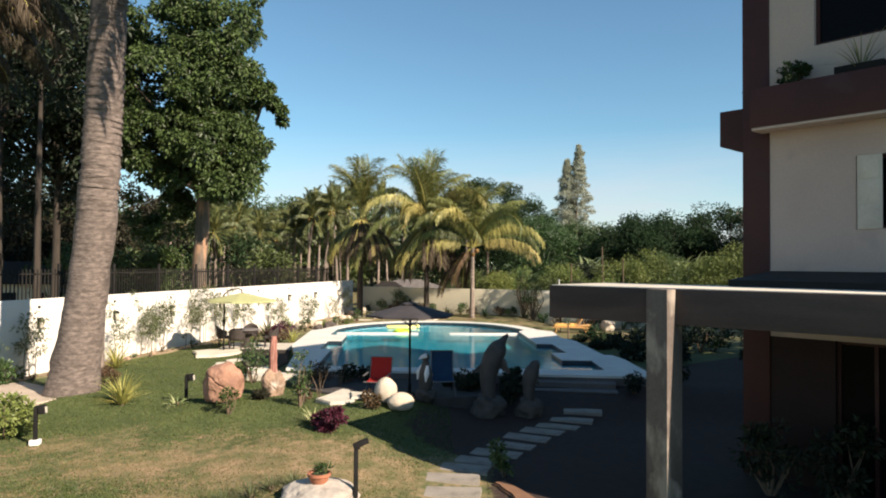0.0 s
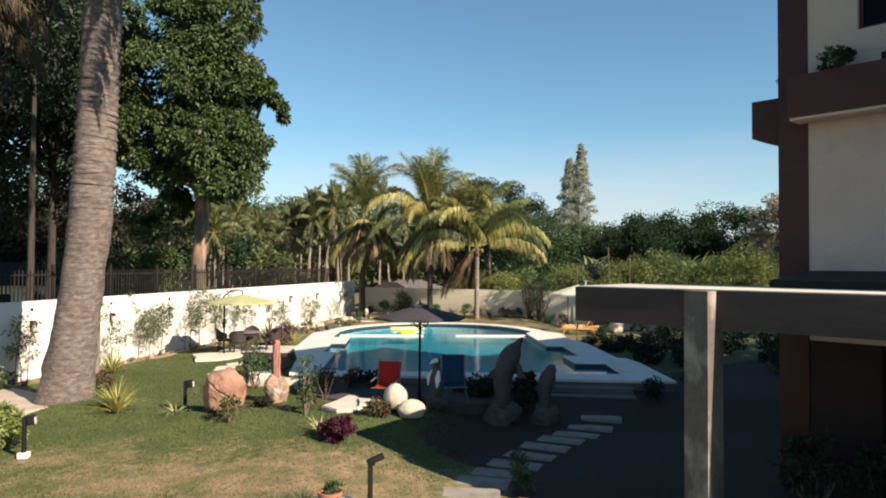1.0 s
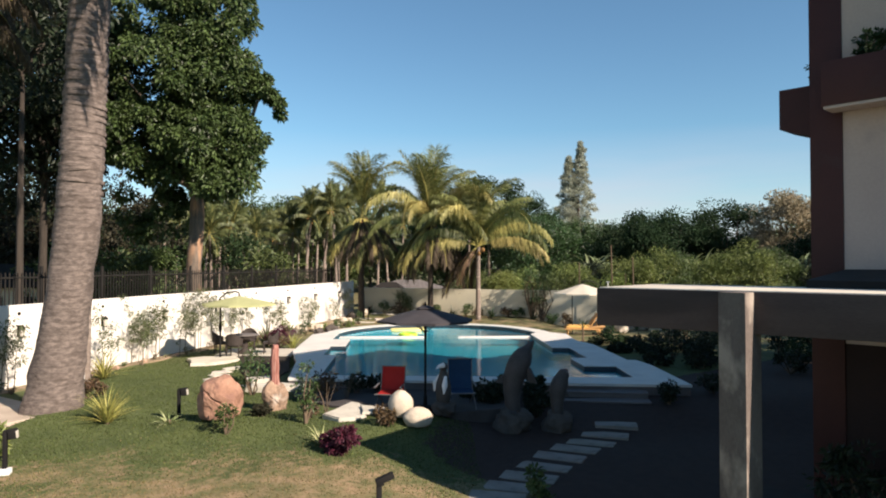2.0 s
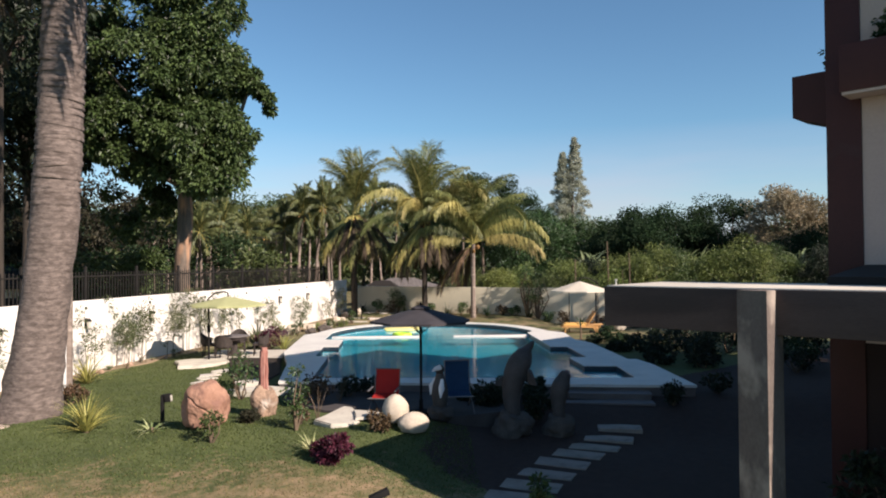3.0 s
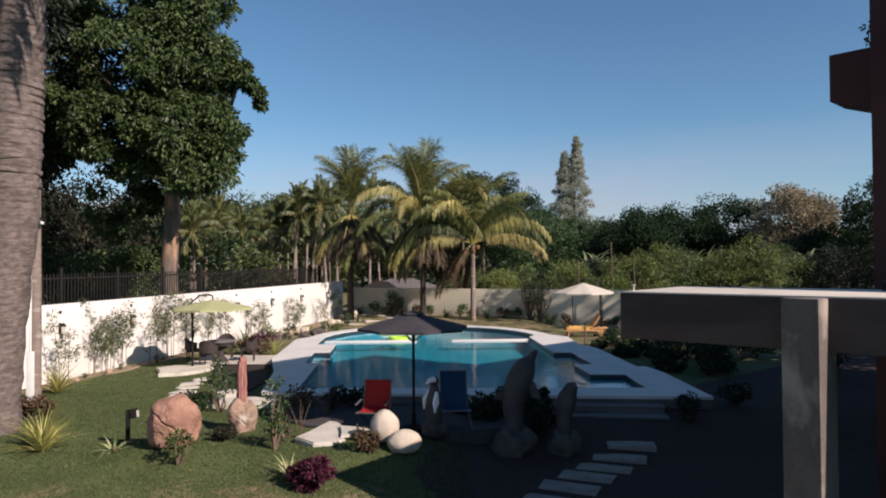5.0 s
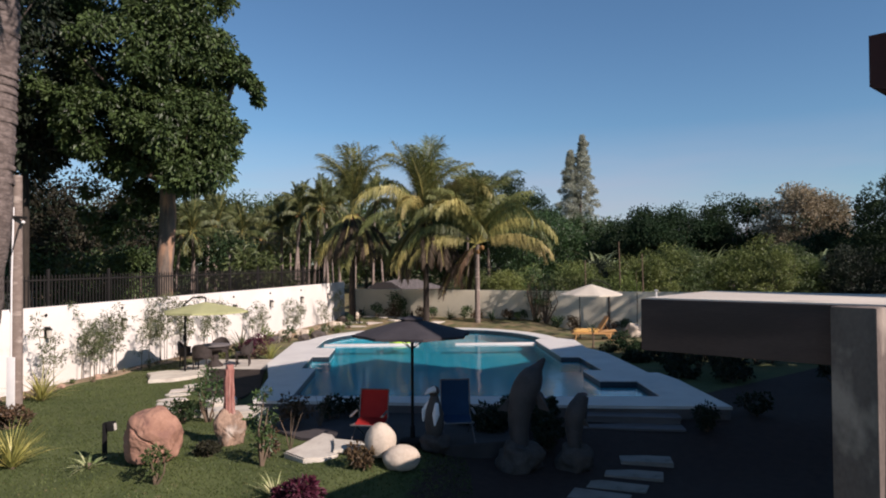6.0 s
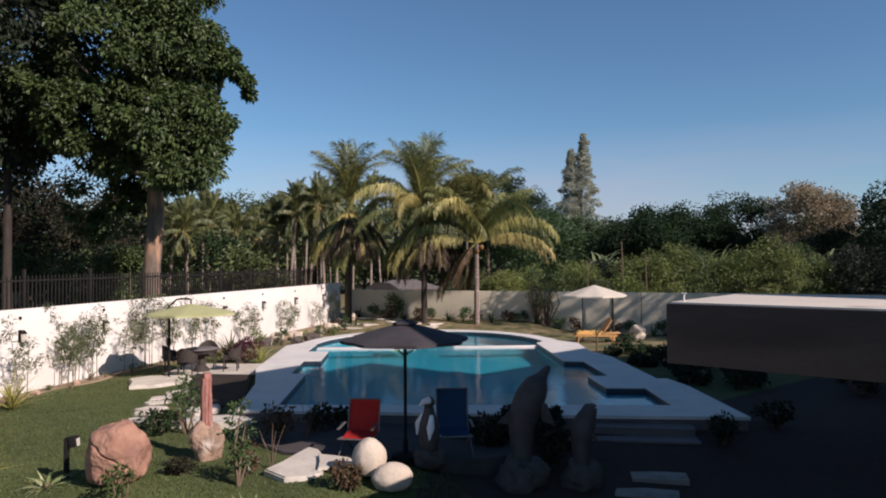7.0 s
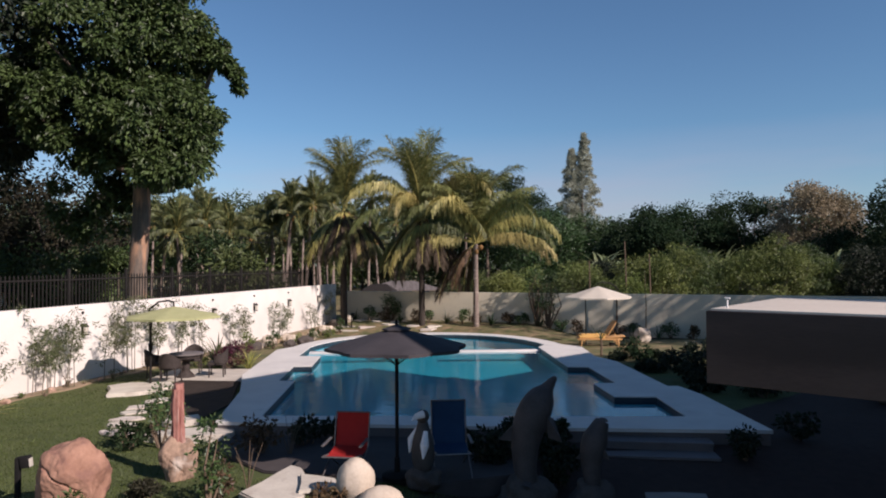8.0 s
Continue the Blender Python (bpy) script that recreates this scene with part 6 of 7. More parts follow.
# plants along the back wall
def back_wall(x):
    return 47.2 - 0.4607 * (x + 5.35)


for i in range(26):
    x = -4.6 + i * 0.85 + 0.3 * rngw.random()
    y = back_wall(x) - 0.5 - 0.8 * rngw.random()
    if i % 3 == 0:
        rosette("agave", x, y, 24, 0.85, 0.07, (25, 88), LEAF_SHRUB, "dark green spiky plant along the back wall", 300 + i, group="back wall plants")
    else:
        shrub("shrub", x, y, S(x, y), 0.5 + 0.5 * rngw.random(), 0.6 + 0.4 * rngw.random(), LEAF_SHRUB if i % 2 else LEAF_RUST, "leafy shrub along the back wall", 300 + i, 10, 40, 0.11, group="back wall shrubs")
for i, (x, h) in enumerate(((5.5, 3.4), (6.1, 3.0), (-2.4, 1.6))):
    y = back_wall(x) - 0.7
    shrub("young_tree", x, y, S(x, y), h, 1.2, LEAF_SHRUB, "slender young tree before the back wall", 340 + i, 22, 40, 0.11, "young tree", 8, "young trees")
# leaves darkened for the shade over the side garden
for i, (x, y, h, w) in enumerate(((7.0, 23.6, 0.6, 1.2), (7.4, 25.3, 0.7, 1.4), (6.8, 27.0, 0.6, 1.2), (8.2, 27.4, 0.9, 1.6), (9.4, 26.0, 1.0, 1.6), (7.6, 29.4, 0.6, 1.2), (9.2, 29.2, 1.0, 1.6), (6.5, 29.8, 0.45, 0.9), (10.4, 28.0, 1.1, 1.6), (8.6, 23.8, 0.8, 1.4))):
    shrub("shrub", x, y, S(x, y) - 0.05, h * 0.7, w, LEAF_SHADE, "dark spreading shrub in the shaded side garden", 440 + i, 18, 60, 0.11, group="side garden shrubs")
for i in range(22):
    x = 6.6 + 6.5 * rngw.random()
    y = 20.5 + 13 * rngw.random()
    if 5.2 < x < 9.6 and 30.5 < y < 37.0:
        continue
    shrub("shrub", x, y, S(x, y), 0.5 + 0.8 * rngw.random(), 0.8 + 0.6 * rngw.random(), (LEAF_SHADE, LEAF_DARK, LEAF_SHADE)[i % 3], "leafy shrub in the shaded side garden", 360 + i, 14, 40, 0.11, group="side garden shrubs")
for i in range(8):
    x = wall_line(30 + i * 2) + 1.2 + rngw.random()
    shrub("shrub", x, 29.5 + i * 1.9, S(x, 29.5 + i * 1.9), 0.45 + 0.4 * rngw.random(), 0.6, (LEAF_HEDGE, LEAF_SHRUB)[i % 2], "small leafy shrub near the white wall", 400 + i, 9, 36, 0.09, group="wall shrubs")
# leaf colour lowered for the deep shade by the house
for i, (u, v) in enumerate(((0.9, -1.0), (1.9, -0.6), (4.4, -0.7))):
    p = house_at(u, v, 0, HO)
    shrub("shrub", p[0], p[1], -0.36, 1.3 + 0.3 * (i % 3), 1.0, LEAF_SHADE, "tall dark shrub against the shaded house wall", 420 + i, 18, 40, 0.12, group="house shrubs")
for x, h in ((9.3, 2.9), (10.6, 3.3)):
    y = back_wall(x) - 0.6
    solo("bare_sapling", Mesh().tube([(0, 0, -0.05), (0.04, 0, h * 0.5), (0.0, 0.03, h)], [0.03, 0.024, 0.012], 6), TWIG, "thin bare sapling stem before the back wall", "sapling", pose(x, y, S(x, y)))


def small_palm(x, y, stem):
    t = thing("small_palm", pose(x, y, gh(x, y)), "small dark palm on a thin stem before the loungers", "plant")
    part("stem", Mesh().tube([(0, 0, -0.05), (0.02, 0, stem * 0.5), (0, 0, stem)], [0.05, 0.04, 0.035], 8), TWIG, t)
    part("foliage", blades(np.random.default_rng(15), 30, 0.55, 0.03, (10, 85)), LEAF_SHRUB, t, smooth=False).location = (0, 0, stem)


small_palm(6.2, 31.0, 0.65)
# planter on the balcony band
p = house_at(0.95, -0.25, 6.86, HO)
shrub("balcony_shrub", *p[:2], 6.82, 0.42, 0.75, LEAF_DARK, "dark bushy plant on the balcony band", 430, 14, 60, 0.07)
p = house_at(2.1, -0.25, 6.86, HO)
planter = thing("balcony_planter", pose(p[0], p[1], 6.86, 0, 0, YARD), "dark planter with arching leaves on the balcony band", "potted plant")
part("trough", Mesh().box((0.75, 0.3, 0.14), (0, 0, 0.07), bevel=0.015), DARK_STEEL, planter)
part("foliage", blades(np.random.default_rng(8), 26, 0.85, 0.03, (25, 88)), LEAF_BAMBOO, planter, smooth=False)
p = house_at(-0.12, 0.75, 6.74, HO)
shrub("ledge_plant", *p[:2], 6.72, 0.5, 0.3, LEAF_SHRUB, "small weed growing on the beam ledge", 431, 6, 16, 0.07)

# ---- trees beyond the walls ----
def on(b, d):
    return bearing(b, d)


# the three coconut palms inside the back wall
# dark bark on this palm and the next stands for their trunks' shade
coconut("coconut_palm", -5.1, 44.6, -0.3, 7.1, "tall coconut palm with upright fronds and hanging old leaves", 31,
        [("fan", 0, 11, 32.7), ("spike", 0, 4, 90), ("hang", 205, 2, 30), ("hang", 335, 2, 25), ("gold_hang", 190, 2, 24), ("gold_hang", 320, 2, 50), ("hang", 260, 1, 0), ("old_hang", 0, 13, 27)], r=0.2, bark=DARK_BARK, size=0.97, group="back wall palms", spear=3.6)
coconut("coconut_palm", -0.62, 43.2, -0.3, 6.6, "coconut palm with upright crown and yellow drooping fronds", 32,
        [("fan", 25, 11, 33), ("spike", 10, 6, 60), ("arch", 180, 2, 25), ("arch", 350, 2, 30), ("spread", 165, 1, 35), ("gold_spread", 208, 1, 0), ("gold_arch", 332, 1, 0), ("gold_spread", 255, 2, 45), ("low", 200, 1, 30), ("hang", 200, 2, 40), ("gold_hang", 215, 1, 45), ("low", 320, 2, 40), ("old_hang", 15, 11, 32)], r=0.17, bark=DARK_BARK, size=1.06, group="back wall palms")
coconut("coconut_palm", 2.3, 42.0, -0.3, 5.1, "short coconut palm with wide yellow-green arching fronds", 33,
        [("fan", 20, 9, 40), ("rise", 340, 3, 30), ("rise", 150, 4, 22), ("arch", 352, 2, 22), ("arch", 172, 2, 20), ("gold_arch", 222, 1, 0), ("arch", 318, 1, 0), ("spread", 2, 1, 0), ("gold_spread", 346, 1, 0), ("spread", 188, 1, 22), ("gold_low", 186, 1, 0), ("gold_low", 8, 1, 0), ("gold_low", 176, 1, 0), ("dry_hang", 205, 1, 0), ("gold_low", 348, 1, 0), ("old_hang", 110, 2, 40)], r=0.15, size=1.06, group="back wall palms", nuts=4)

# the broad-leaved tree by the wall
def big_tree():
    rng = np.random.default_rng(77)
    x, y = -12.0, 33.0
    t = thing("broadleaf_tree", pose(x, y, 0), "large broad-leaved tree with dense dark green crown", "tree")
    path = [(0.05 * math.sin(k), 0.04 * k, k * 0.75 - 0.2) for k in range(17)]
    part("trunk", Mesh().tube(path, [0.43 - 0.014 * k for k in range(17)], 14, True, 0.25), PEELED_BARK, t, "peeling grey and tan bark")
    # overlapping boughs of the crown: offset, height, radii, number of clumps
    boughs = [(0.6, -0.4, 8.9, 2.6, 2.4, 1.9, 70), (1.9, -0.6, 9.4, 1.5, 1.6, 1.3, 34), (-1.6, -0.8, 9.4, 2.2, 2.2, 1.9, 46), (0.9, -0.4, 12.2, 2.0, 2.0, 1.5, 44), (1.5, -0.4, 13.9, 1.6, 1.8, 1.2, 36), (-1.2, -0.8, 12.6, 2.4, 2.2, 2.0, 56),
              (0.4, 0.0, 16.0, 2.5, 2.2, 1.7, 52), (-2.6, 0.0, 15.6, 2.6, 2.2, 2.0, 50), (-3.6, -0.2, 10.4, 1.9, 2.0, 2.0, 40), (2.1, -1.5, 7.5, 1.2, 1.0, 0.6, 16), (1.6, -1.5, 6.9, 1.1, 0.9, 0.45, 14), (-0.4, 1.7, 11.0, 2.8, 1.3, 3.4, 50), (-0.8, 1.6, 7.8, 2.2, 1.2, 0.9, 24), (-2.4, 1.6, 6.2, 2.0, 1.2, 1.3, 22)]
    cl = []
    for dx, dy, z, rx, ry, rz, n in boughs:
        cl += clumps(rng, (dx, dy, z), (rx, ry, rz), int(n * 0.85), 0.52)
    # one drooping spray that stands out from the sunny side
    for k in range(22):
        q = k / 21
        cl.append((2.3 + 1.75 * q + 0.12 * rng.normal(), -0.5 + 0.2 * rng.normal(), 12.55 - 0.25 * q - 1.5 * q ** 3 + 0.16 * rng.normal(), 0.40 - 0.14 * q))
    part("crown", leafage(rng, cl, 165, 0.22, 0.12, 0.9, 0.9), LEAF_BIG, t, smooth=False)
    tips = [(-4, 0, 10), (3.4, -0.5, 12.1), (-1, 1, 15), (-4.5, 1, 10), (1.5, -1.5, 9.0), (-2.5, -2, 12), (2.0, 0, 13), (0.5, 2, 11), (-3, -1.5, 9.2)]
    limbs(rng, "limb", (0.05, 0.25, 7.2), tips, 0.2, BARK, t)
    limbs(rng, "limb", (-2.2, 0.3, 8.6), [(-6.6, -0.3, 8.9), (-6.2, 0.2, 8.1), (-5.2, -0.8, 9.6)], 0.075, DARK_BARK, t)


big_tree()
# shade-dark leaves make the unlit left side of the tree mass
tree("broadleaf_tree", -18.3, 33.6, 0, 8.2, 12.8, (2.9, 2.8, 4.8), 90, 120, (0.26, 0.14, 0.75), LEAF_SHADE, "leafy tree with shade-darkened leaves behind the picket fence", 75, 0.24, 0.9, bark=DARK_BARK)
tree("broadleaf_tree", -19.8, 34.2, 0, 7.6, 12.6, (4.4, 4.0, 4.9), 74, 130, (0.30, 0.16, 0.75), LEAF_SHADE, "leafy tree with shade-darkened leaves behind the picket fence", 76, 0.26, 1.25, bark=DARK_BARK)
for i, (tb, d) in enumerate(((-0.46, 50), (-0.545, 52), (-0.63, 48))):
    tree("broadleaf_tree", *on(tb, d), -0.3, 3.2, 6.6, (4.2, 3.6, 4.0), 70, 80, (0.30, 0.15, 0.6), (LEAF_UNDER, LEAF_SHADE)[i % 2], "dark leafy tree in the shade of the large tree", 82 + i, 0.2, 1.0, bark=DARK_BARK)
tree("broadleaf_tree", -24.5, 37, 0, 7.5, 11.5, (5.5, 4.5, 5.5), 120, 90, (0.30, 0.15, 0.7), LEAF_SHADE, "leafy tree with shade-darkened leaves behind the picket fence", 78, 0.28, 1.1, bark=DARK_BARK)
tree("broadleaf_tree", -19.5, 29, 0, 9.5, 13.0, (4.0, 3.5, 3.6), 70, 80, (0.28, 0.14, 0.7), LEAF_SHADE, "leafy tree with shade-darkened leaves behind the picket fence", 79, 0.2, 0.9, bark=DARK_BARK)
tree("broadleaf_tree", -15.5, 25.0, 0, 10.5, 13.5, (2.8, 2.6, 3.0), 45, 80, (0.28, 0.14, 0.7), LEAF_SHADE, "slim dark tree behind the picket fence", 80, 0.16, 0.8, bark=DARK_BARK)

# coconut grove
def grove():
    rng = np.random.default_rng(50)
    crown = [("grove_spike", 0, 5, 72), ("grove_rise", 30, 6, 60), ("grove_arch", 10, 5, 72), ("grove_low", 40, 5, 72), ("grove_hang", 0, 5, 72)]
    a = coconut("coconut_palm", 0, 0, 0, 9.3, "distant coconut palm with slender pale trunk", 51, crown, r=0.13, lean=(0.5, 0), size=0.62, group="coconut grove", nuts=3)
    b = coconut("coconut_palm", 0, 0, 0, 7.6, "distant coconut palm with slender pale trunk", 52, crown, r=0.13, lean=(-0.6, 0.2), size=0.62, group="coconut grove", nuts=3)
    spots = [(-0.300, 74, 0), (-0.285, 62, 1), (-0.27, 82, 0), (-0.262, 66, 1), (-0.247, 76, 0), (-0.232, 64, 1), (-0.225, 80, 0), (-0.21, 70, 0), (-0.197, 60, 1), (-0.188, 78, 0), (-0.175, 68, 0), (-0.163, 74, 0), (-0.155, 60, 1), (-0.142, 72, 0), (-0.13, 80, 0), (-0.12, 66, 1), (-0.32, 68, 0), (-0.34, 58, 1), (-0.36, 76, 0),
             (-0.075, 76, 0), (-0.04, 84, 0), (-0.1, 84, 0),
             (-0.29, 88, 0), (-0.255, 90, 0), (-0.24, 56, 1), (-0.216, 92, 0), (-0.203, 84, 0), (-0.18, 58, 1), (-0.17, 88, 0), (-0.148, 86, 0), (-0.135, 58, 1), (-0.31, 54, 1), (-0.275, 58, 1), (-0.06, 66, 1), (-0.38, 64, 0)]
    for i, (tb, d, k) in enumerate(spots):
        x, y = on(tb, d)
        m = pose(x, y, -0.3 + 0.8 * rng.normal(), 0, 0, rng.random() * 360) @ Matrix.Scale(0.84 + 0.2 * rng.random(), 4)
        if i == 0:
            a.matrix_basis = m
        elif i == 1:
            b.matrix_basis = m
        else:
            copy_thing(b if k else a, m)


grove()

# conifer
def conifer():
    rng = np.random.default_rng(60)
    x, y = on(0.2155, 91)
    t = thing("conifer_tree", pose(x, y, 0), "tall pointed grey-green conifer far behind the wall", "tree")
    part("trunk", Mesh().tube([(0, 0, 0), (0, 0, 9), (0.1, 0, 18.5)], [0.3, 0.2, 0.03], 8), BARK, t)
    cl = []
    for sx, top, wide in ((0.35, 19.6, 3.5), (-1.25, 17.6, 3.3)):
        for k in range(420):
            q = (k / 420) ** 0.9
            z = 3 + (top - 3) * q
            r = wide * (1 - q) ** 0.8 * (0.45 + 0.6 * rng.random()) * (0.8 + 0.25 * math.sin(z * 3.1)) + 0.08
            a = rng.random() * 6.28
            cl.append((sx + r * math.cos(a), r * math.sin(a), z, 0.42 * (1.1 - 0.85 * q)))
    part("crown", leafage(rng, cl, 42, 0.34, 0.075, -0.9), LEAF_CONIFER, t, smooth=False)


conifer()

# rounded trees and bushes beyond the back wall: slope, distance, crown centre, radii
BROAD = [
    (0.085, 84, 10.2, (6, 4, 4.8), LEAF_DARK, 0), (0.125, 88, 8.4, (6, 4, 4.6), LEAF_DARK, 0), (0.155, 76, 5.5, (4.5, 3.5, 3.4), LEAF_SHRUB, 1), (0.035, 88, 8.2, (5, 4, 4.5), LEAF_DARK, 0),
    (0.295, 74, 5.2, (4.5, 3.5, 3.6), LEAF_DARK, 0), (0.335, 72, 5.6, (4.5, 3.5, 3.6), LEAF_DARK, 0), (0.375, 76, 5.2, (4.5, 3.5, 3.5), LEAF_DARK, 0),
    (0.43, 72, 6.6, (4, 3.5, 4), LEAF_DARK, 0), (0.525, 66.7, 7.0, (3.6, 3.0, 4.0), LEAF_TAN, 2), (0.575, 62, 3.6, (4.0, 3.5, 3.2), LEAF_DARK, 0), (0.675, 58, 5.8, (4.5, 4, 5.4), LEAF_DARK, 0), (0.76, 50, 6.0, (4.5, 4, 5.0), LEAF_DARK, 0),
    (0.255, 80, 4.6, (4, 3, 3.6), LEAF_SHRUB, 1), (0.21, 84, 5.0, (4, 3, 4), LEAF_SHRUB, 1),
]
for i, (tb, d, cz, rad, ma, kind) in enumerate(BROAD):
    x, y = on(tb, d)
    tree("broadleaf_tree", x, y, -0.3, cz * 0.7, cz, rad, 130, 170, (0.22, 0.12, 0.3), ma, ("dark rounded leafy tree behind the back wall", "green leafy tree behind the back wall", "tan flowering tree behind the back wall")[kind], 500 + i, 0.22, 1.15)
# two great rounded bushes, low brush beside them and a dark thicket: x, y, height, radius, kind
HEDGE = [(13.9, 49.5, 4.6, 1.7, 0), (15.4, 48.6, 5.4, 1.9, 0), (17.0, 49.2, 5.2, 1.8, 1), (18.2, 50.2, 4.5, 1.5, 0), (20.4, 48.8, 4.8, 1.6, 0), (22.0, 48.2, 5.5, 2.0, 0), (23.8, 48.6, 5.3, 1.9, 1), (25.2, 49.5, 4.4, 1.5, 0),
         (4.6, 47.5, 3.4, 1.3, 0), (6.4, 48.3, 3.7, 1.4, 0), (7.8, 47.3, 3.2, 1.2, 1), (9.3, 48.6, 4.0, 1.5, 0), (10.8, 47.4, 3.4, 1.3, 1), (12.2, 47.8, 3.2, 1.2, 0), (2.8, 50.0, 3.3, 1.5, 1),
         (27.5, 48.0, 5.2, 2.2, 2), (30.0, 46.0, 5.4, 2.4, 2), (32.5, 44.0, 5.6, 2.5, 2), (19.3, 51.5, 3.8, 1.6, 2), (12.6, 52.0, 4.2, 1.8, 2)]
for i, (x, y, h, r, kind) in enumerate(HEDGE):
    tree("tall_bush", x, y, -0.3, 1.0, h * 0.5, (r, r * 0.85, h * 0.46), 54, 210, (0.17, 0.05, 0.5), (LEAF_HEDGE, LEAF_OLIVE, LEAF_SHADE)[kind], ("tall yellow-green bush behind the back wall", "tall olive-green bush behind the back wall", "dark thicket behind the back wall")[kind], 540 + i, 0.1, 0.7, category="bush")
for i, (x, y, h) in enumerate(((11.9, 47.0, 5.2), (13.2, 46.4, 4.4), (9.6, 46.8, 4.0))):
    solo("bare_pole", Mesh().tube([(0, 0, 0), (0.05, 0, h * 0.5), (0.02 * i, 0.05, h)], [0.05, 0.045, 0.035], 8), TWIG, "thin bare wooden pole behind the back wall", "pole", pose(x, y, -0.3), "bare poles")
tree("tall_bush", -16.9, 41.7, -0.3, 1.0, 2.7, (1.5, 1.3, 2.3), 30, 120, (0.26, 0.13, 0.3), LEAF_OLIVE, "olive green bush behind the white wall", 590, 0.1, 0.7, category="bush")
# undergrowth behind the picket fence and below the palms
for i in (0, 1, 2, 3, 4, 5, 11, 12):
    tb, d = -0.52 + 0.0235 * i, 44 + 5 * (i % 3)
    x, y = on(tb, d)
    tree("tall_bush", x, y, -0.3, 1.0, 2.6 + 0.7 * (i % 3), (2.2, 1.8, 2.2), 34, 60, (0.30, 0.14, 0.3), (LEAF_OLIVE, LEAF_DARK, LEAF_DARK)[i % 3], "leafy undergrowth bush behind the white wall", 570 + i, 0.1, 0.8, category="bush")
for i in range(16):
    tb, d = -0.80 + 0.055 * i, 90 + 8 * (i % 3)
    x, y = on(tb, d)
    tree("broadleaf_tree", x, y, -0.3, 4, 6.2 + (i % 3), (7, 4, 5.4), 110, 80, (0.42, 0.22, 0.3), (LEAF_OLIVE, LEAF_SHRUB)[i % 2], "distant green leafy tree", 600 + i, 0.25, 1.6)

# foliage colour holds the shade behind the fence
for i in range(8):
    x, y = on(-0.86 + 0.062 * i, 52 + 5 * (i % 2))
    tree("broadleaf_tree", x, y, -0.3, 2.5, 3.9 + 0.8 * (i % 3), (3.6, 2.6, 3.6), 60, 60, (0.34, 0.17, 0.3), (LEAF_SHADE, LEAF_UNDER, LEAF_SHADE)[i % 3], "leafy tree in shade-dark leaves behind the picket fence", 700 + i, 0.15, 1.0)


def banana(x, y, h, seed):
    rng = np.random.default_rng(seed)
    t = thing("banana_plant", pose(x, y, -0.3), "banana plant with broad torn leaves", "plant", "banana plants")
    part("stem", Mesh().tube([(0, 0, 0), (0, 0, h * 0.55)], [0.14, 0.1], 8), LEAF_BANANA, t)
    m = blades(rng, 11, h * 0.5, 0.34, (25, 85), segs=8, curl=2.3)
    lv = part("foliage", m, LEAF_BANANA, t, smooth=False)
    lv.location = (0, 0, h * 0.5)


for i, (tb, d, h) in enumerate(((0.225, 60, 6.6), (0.238, 62, 6.2), (0.25, 60, 5.8), (0.375, 58, 6.6), (0.392, 57, 6.4), (0.36, 59, 5.8), (0.515, 54, 6.2), (0.535, 53, 6.0))):
    banana(*on(tb, d), h, 640 + i)

# unseen trees at the side of the house, added to shade the far garden and back wall
for i, (x, y, cz, rad) in enumerate(((26.5, 27, 12.5, (3.6, 3.5, 7.2)), (31, 25, 11.5, (4.5, 4, 6.0)), (19.5, 23, 3.8, (3.2, 3.2, 2.8)), (36, 22.5, 11.5, (4.5, 4, 6.0)))):
    tree("broadleaf_tree", x, y, 0, cz * 0.6, cz, rad, 80, 60, (0.40, 0.2, 0.3), LEAF_DARK, "unseen dense tree added beside the house to shade the far garden", 660 + i, 0.25, 1.4)

# far woods closing the view
def far_woods():
    rng = np.random.default_rng(90)
    cl = []
    for i in range(1500):
        tb = -1.0 + 2.0 * rng.random()
        x, y = on(tb, 112 + 14 * rng.random())
        top = 8.5 + 3.0 * noise.noise(Vector((tb * 9, 0.4, 0))) + 1.5 * noise.noise(Vector((tb * 31, 1.4, 0)))
        cl.append((x, y, top * rng.random() ** 0.75, 2.0))
    solo("far_woods", leafage(rng, cl, 60, 0.7, 0.36, 0.2), LEAF_SHRUB, "distant green woods beyond the garden", "woods", kind="stuff", smooth=False)


far_woods()

# ---- far buildings and cables ----
def cottage(tb, d, w, dep, h, rise, roofm, label, turn):
    x, y = on(tb, d)
    t = thing("cottage", pose(x, y, -0.3, 0, 0, turn), label, "house")
    part("wall", Mesh().box((w, dep, h), (0, 0, h / 2), bevel=0.02), GREY_WALL, t)
    a, b, o = w / 2 + 0.5, dep / 2 + 0.5, 0.1
    v = [(-a, -b, h), (a, -b, h), (a, b, h), (-a, b, h), (-a * 0.3, 0, h + rise), (a * 0.3, 0, h + rise), (-a, -b, h - o), (a, -b, h - o), (a, b, h - o), (-a, b, h - o)]
    part("roof", Mesh().add(v, [(0, 1, 5, 4), (2, 3, 4, 5), (1, 2, 5), (3, 0, 4), (6, 7, 1, 0), (7, 8, 2, 1), (8, 9, 3, 2), (9, 6, 0, 3), (9, 8, 7, 6)]), roofm, t, smooth=False)
    for k in (-0.3, 0.05, 0.32):
        win = part("window", Mesh().box((w * 0.12, 0.06, 1.1), (w * k, -dep / 2 - 0.01, h * 0.55), bevel=0.01), GLASS, t)
        part("sill", Mesh().box((w * 0.14, 0.12, 0.07), (w * k, -dep / 2 - 0.03, h * 0.55 - 0.6), bevel=0.01), GREY_WALL, win)


cottage(-0.060, 64, 3.4, 4, 1.0, 1.25, THATCH, "low hut with dark thatched roof", -5)
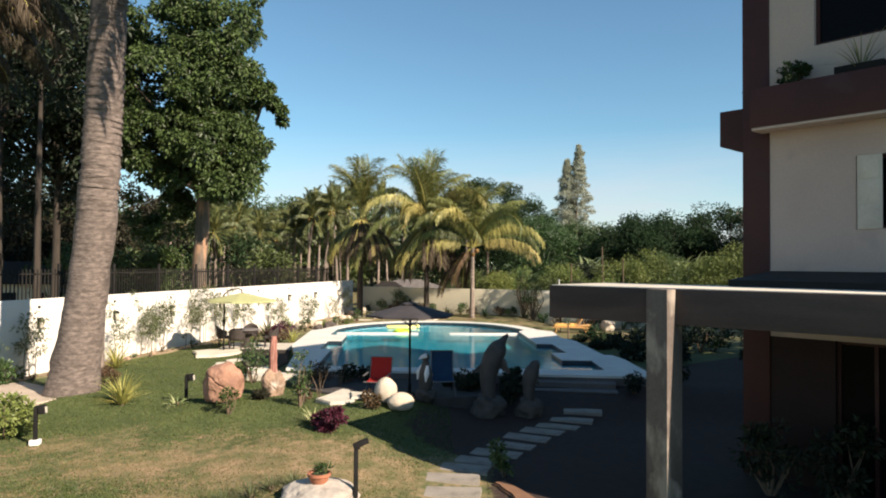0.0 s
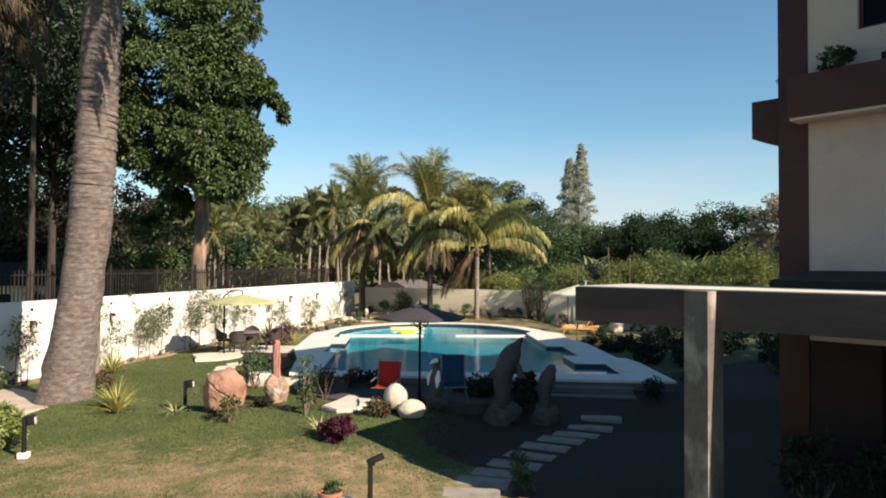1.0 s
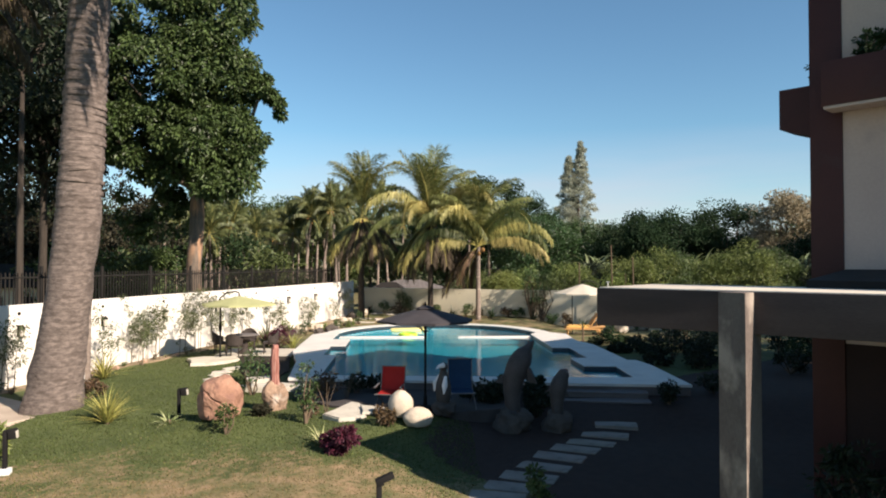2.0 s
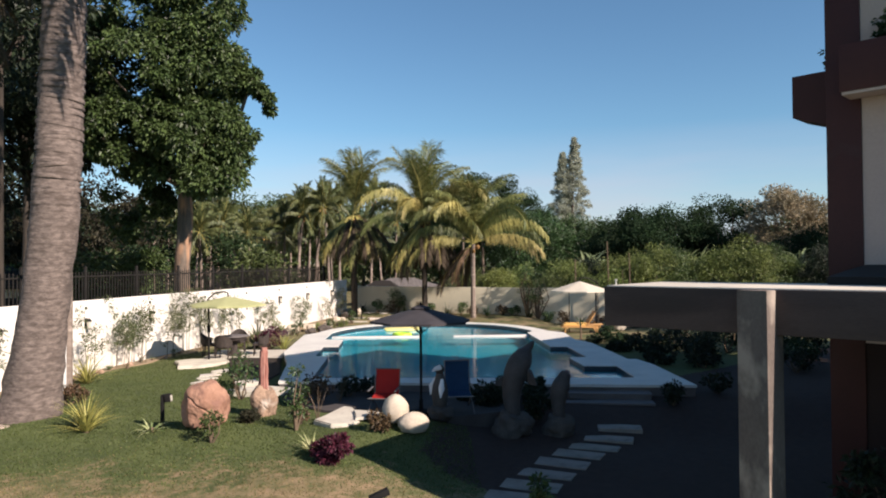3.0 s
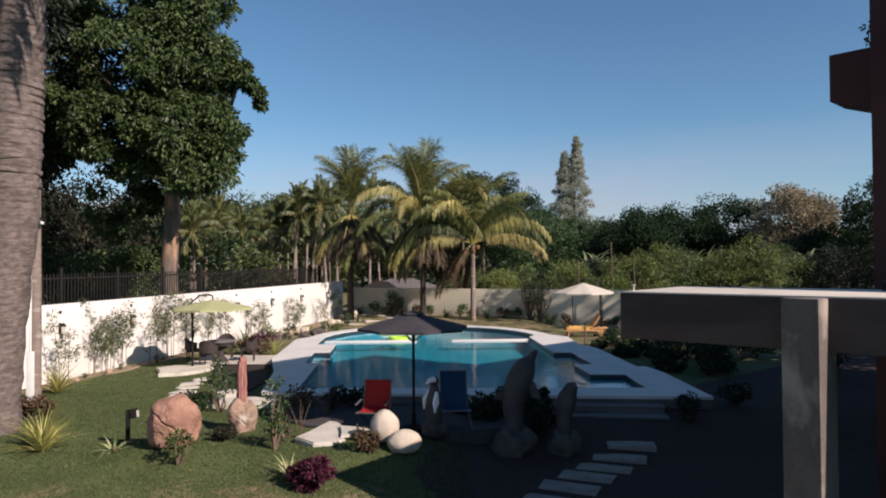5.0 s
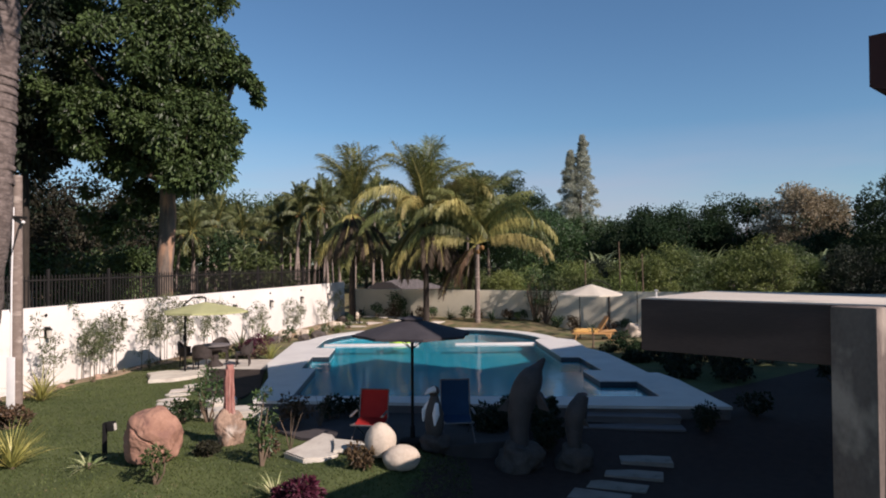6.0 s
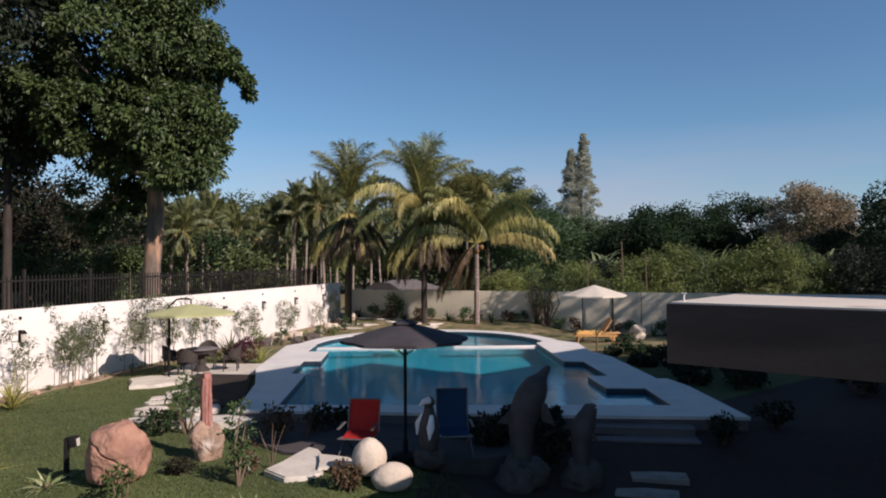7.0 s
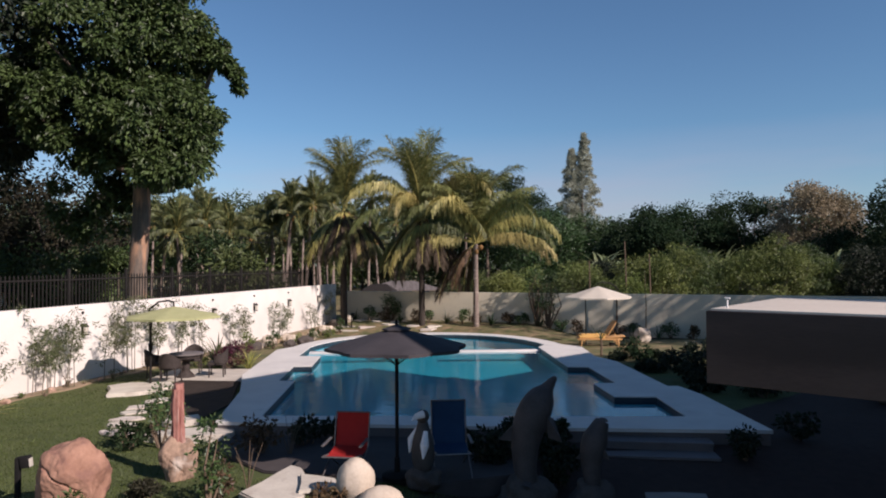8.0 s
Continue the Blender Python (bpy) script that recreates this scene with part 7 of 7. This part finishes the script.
cottage(-0.030, 78, 7.0, 5, 1.3, 0.85, ROOF_SHEET, "low shed with pale grey sheet roof behind the palms", 4)
cottage(-0.60, 44, 6, 4, 2.6, 1.3, THATCH, "dark-roofed hut behind the picket fence", 15)


def cable(a, b, sag):
    a, b = Vector(a), Vector(b)
    pts = [a.lerp(b, k / 12) - Vector((0, 0, sag * 4 * (k / 12) * (1 - k / 12))) for k in range(13)]
    solo("power_cable", Mesh().tube(pts, 0.02, 5), CABLE, "thin black overhead power cable", "cable", group="power cables")


def pole(x, y, h):
    t = thing("utility_pole", pose(x, y, 0), "weathered wooden utility pole with crossarm", "utility pole")
    part("shaft", Mesh().tube([(0, 0, -0.3), (0, 0, h)], [0.13, 0.09], 10), BARK, t)
    part("crossarm", Mesh().box((1.4, 0.1, 0.1), (0, 0, h - 0.5), bevel=0.01), BARK, t)


def service_post(x, y, h):
    t = thing("service_post", pose(x, y, gh(x, y)), "weathered grey timber service post with a pale conduit", "utility pole")
    part("shaft", Mesh().tube([(0, 0, -0.3), (0.01, 0, h * 0.4), (0, 0.01, h)], [0.15, 0.135, 0.11], 12, True, 0.08), PALM_BARK, t)
    part("conduit", Mesh().tube([(-0.03, -0.165, -0.1), (-0.03, -0.155, h * 0.55), (0.0, -0.135, h * 0.86)], 0.022, 8), WHITE_METAL, t, "pale conduit pipe")
    part("plinth_board", Mesh().box((0.20, 0.03, 1.35), (-0.02, -0.19, 0.62), bevel=0.006), WHITE_METAL, t, "pale painted board at the foot")
    part("crossarm", Mesh().box((0.62, 0.07, 0.07), (0.02, -0.15, 4.75), (0, 4, 0), 0.01), DARK_STEEL, t)
    for dx in (-0.2, 0.24):
        part("insulator", Mesh().lathe([(0.02, 0), (0.045, 0.02), (0.045, 0.06), (0.025, 0.08)], (dx, -0.15, 4.58), 10), WHITE_METAL, t, "white porcelain insulator")
    part("drop_wire", Mesh().tube([(0.2, -0.17, 4.6), (0.1, -0.2, 4.2), (-0.06, -0.18, 3.7), (-0.05, -0.18, 2.4)], 0.012, 6), CABLE, t, "thin black drop wire")


service_post(-10.85, 20.35, 5.8)
pole(-40, 46, 7.2)
pole(3.0, 62, 6.6)
for k, dz in enumerate((0, 0.35, 0.7)):
    cable((-40.5 + 0.4 * k, 46, 6.9 - dz), (2.6 + 0.3 * k, 62, 6.3 - dz), 0.6)

# ---- grass ----
def lawn_blades():
    rng = np.random.default_rng(88)
    sets = {"green": [], "dry": []}
    n = 210000
    xs, ys = rng.uniform(-11.5, 1.2, n), 5.5 + 24 * (0.12 + 0.88 * rng.random(n) ** 1.6)
    for x, y in zip(xs, ys):
        if x < wall_line(y) + 0.8 or (y > 16.6 and x > -3.4) or (y > 19.0 and x > -5.5):
            continue
        if x > 0.1 and in_shade_bed(x, y) or abs(x - path_x(y)) < 0.6 and y < 17:
            continue
        d = math.hypot((x + 3.2) * 0.36, (y - 10.6) * 0.95) - 5.2 * (0.5 + 0.35 * noise.noise(Vector((x * 0.8, y * 0.8, 0)))) - 2.2
        dry = d < -2.9 + 0.7 * rng.normal()
        if dry and rng.random() < 0.45:
            continue
        sets["dry" if dry else "green"].append((x, y))
    for key, ma, label in (("green", BLADE_GREEN, "short green grass of the lawn"), ("dry", BLADE_DRY, "short dry straw-coloured grass of the lawn")):
        p = np.array(sets[key])
        k = len(p)
        z = np.array([gh(x, y) for x, y in p])
        h = (0.016 + 0.022 * rng.random(k)) * (1.0 if key == "green" else 0.75)
        a = rng.random(k) * 6.283
        lean = rng.normal(size=(k, 2)) * 0.018
        w = 0.008 + 0.006 * rng.random(k)
        b0 = np.stack([p[:, 0] - np.cos(a) * w, p[:, 1] - np.sin(a) * w, z - 0.005], 1)
        b1 = np.stack([p[:, 0] + np.cos(a) * w, p[:, 1] + np.sin(a) * w, z - 0.005], 1)
        tp = np.stack([p[:, 0] + lean[:, 0], p[:, 1] + lean[:, 1], z + h], 1)
        m = Mesh()
        m.v.append(np.stack([b0, b1, tp], 1).reshape(-1, 3))
        m.f = [(3 * i, 3 * i + 1, 3 * i + 2) for i in range(k)]
        solo("grass", m, ma, label, "grass", kind="stuff", smooth=False)


lawn_blades()
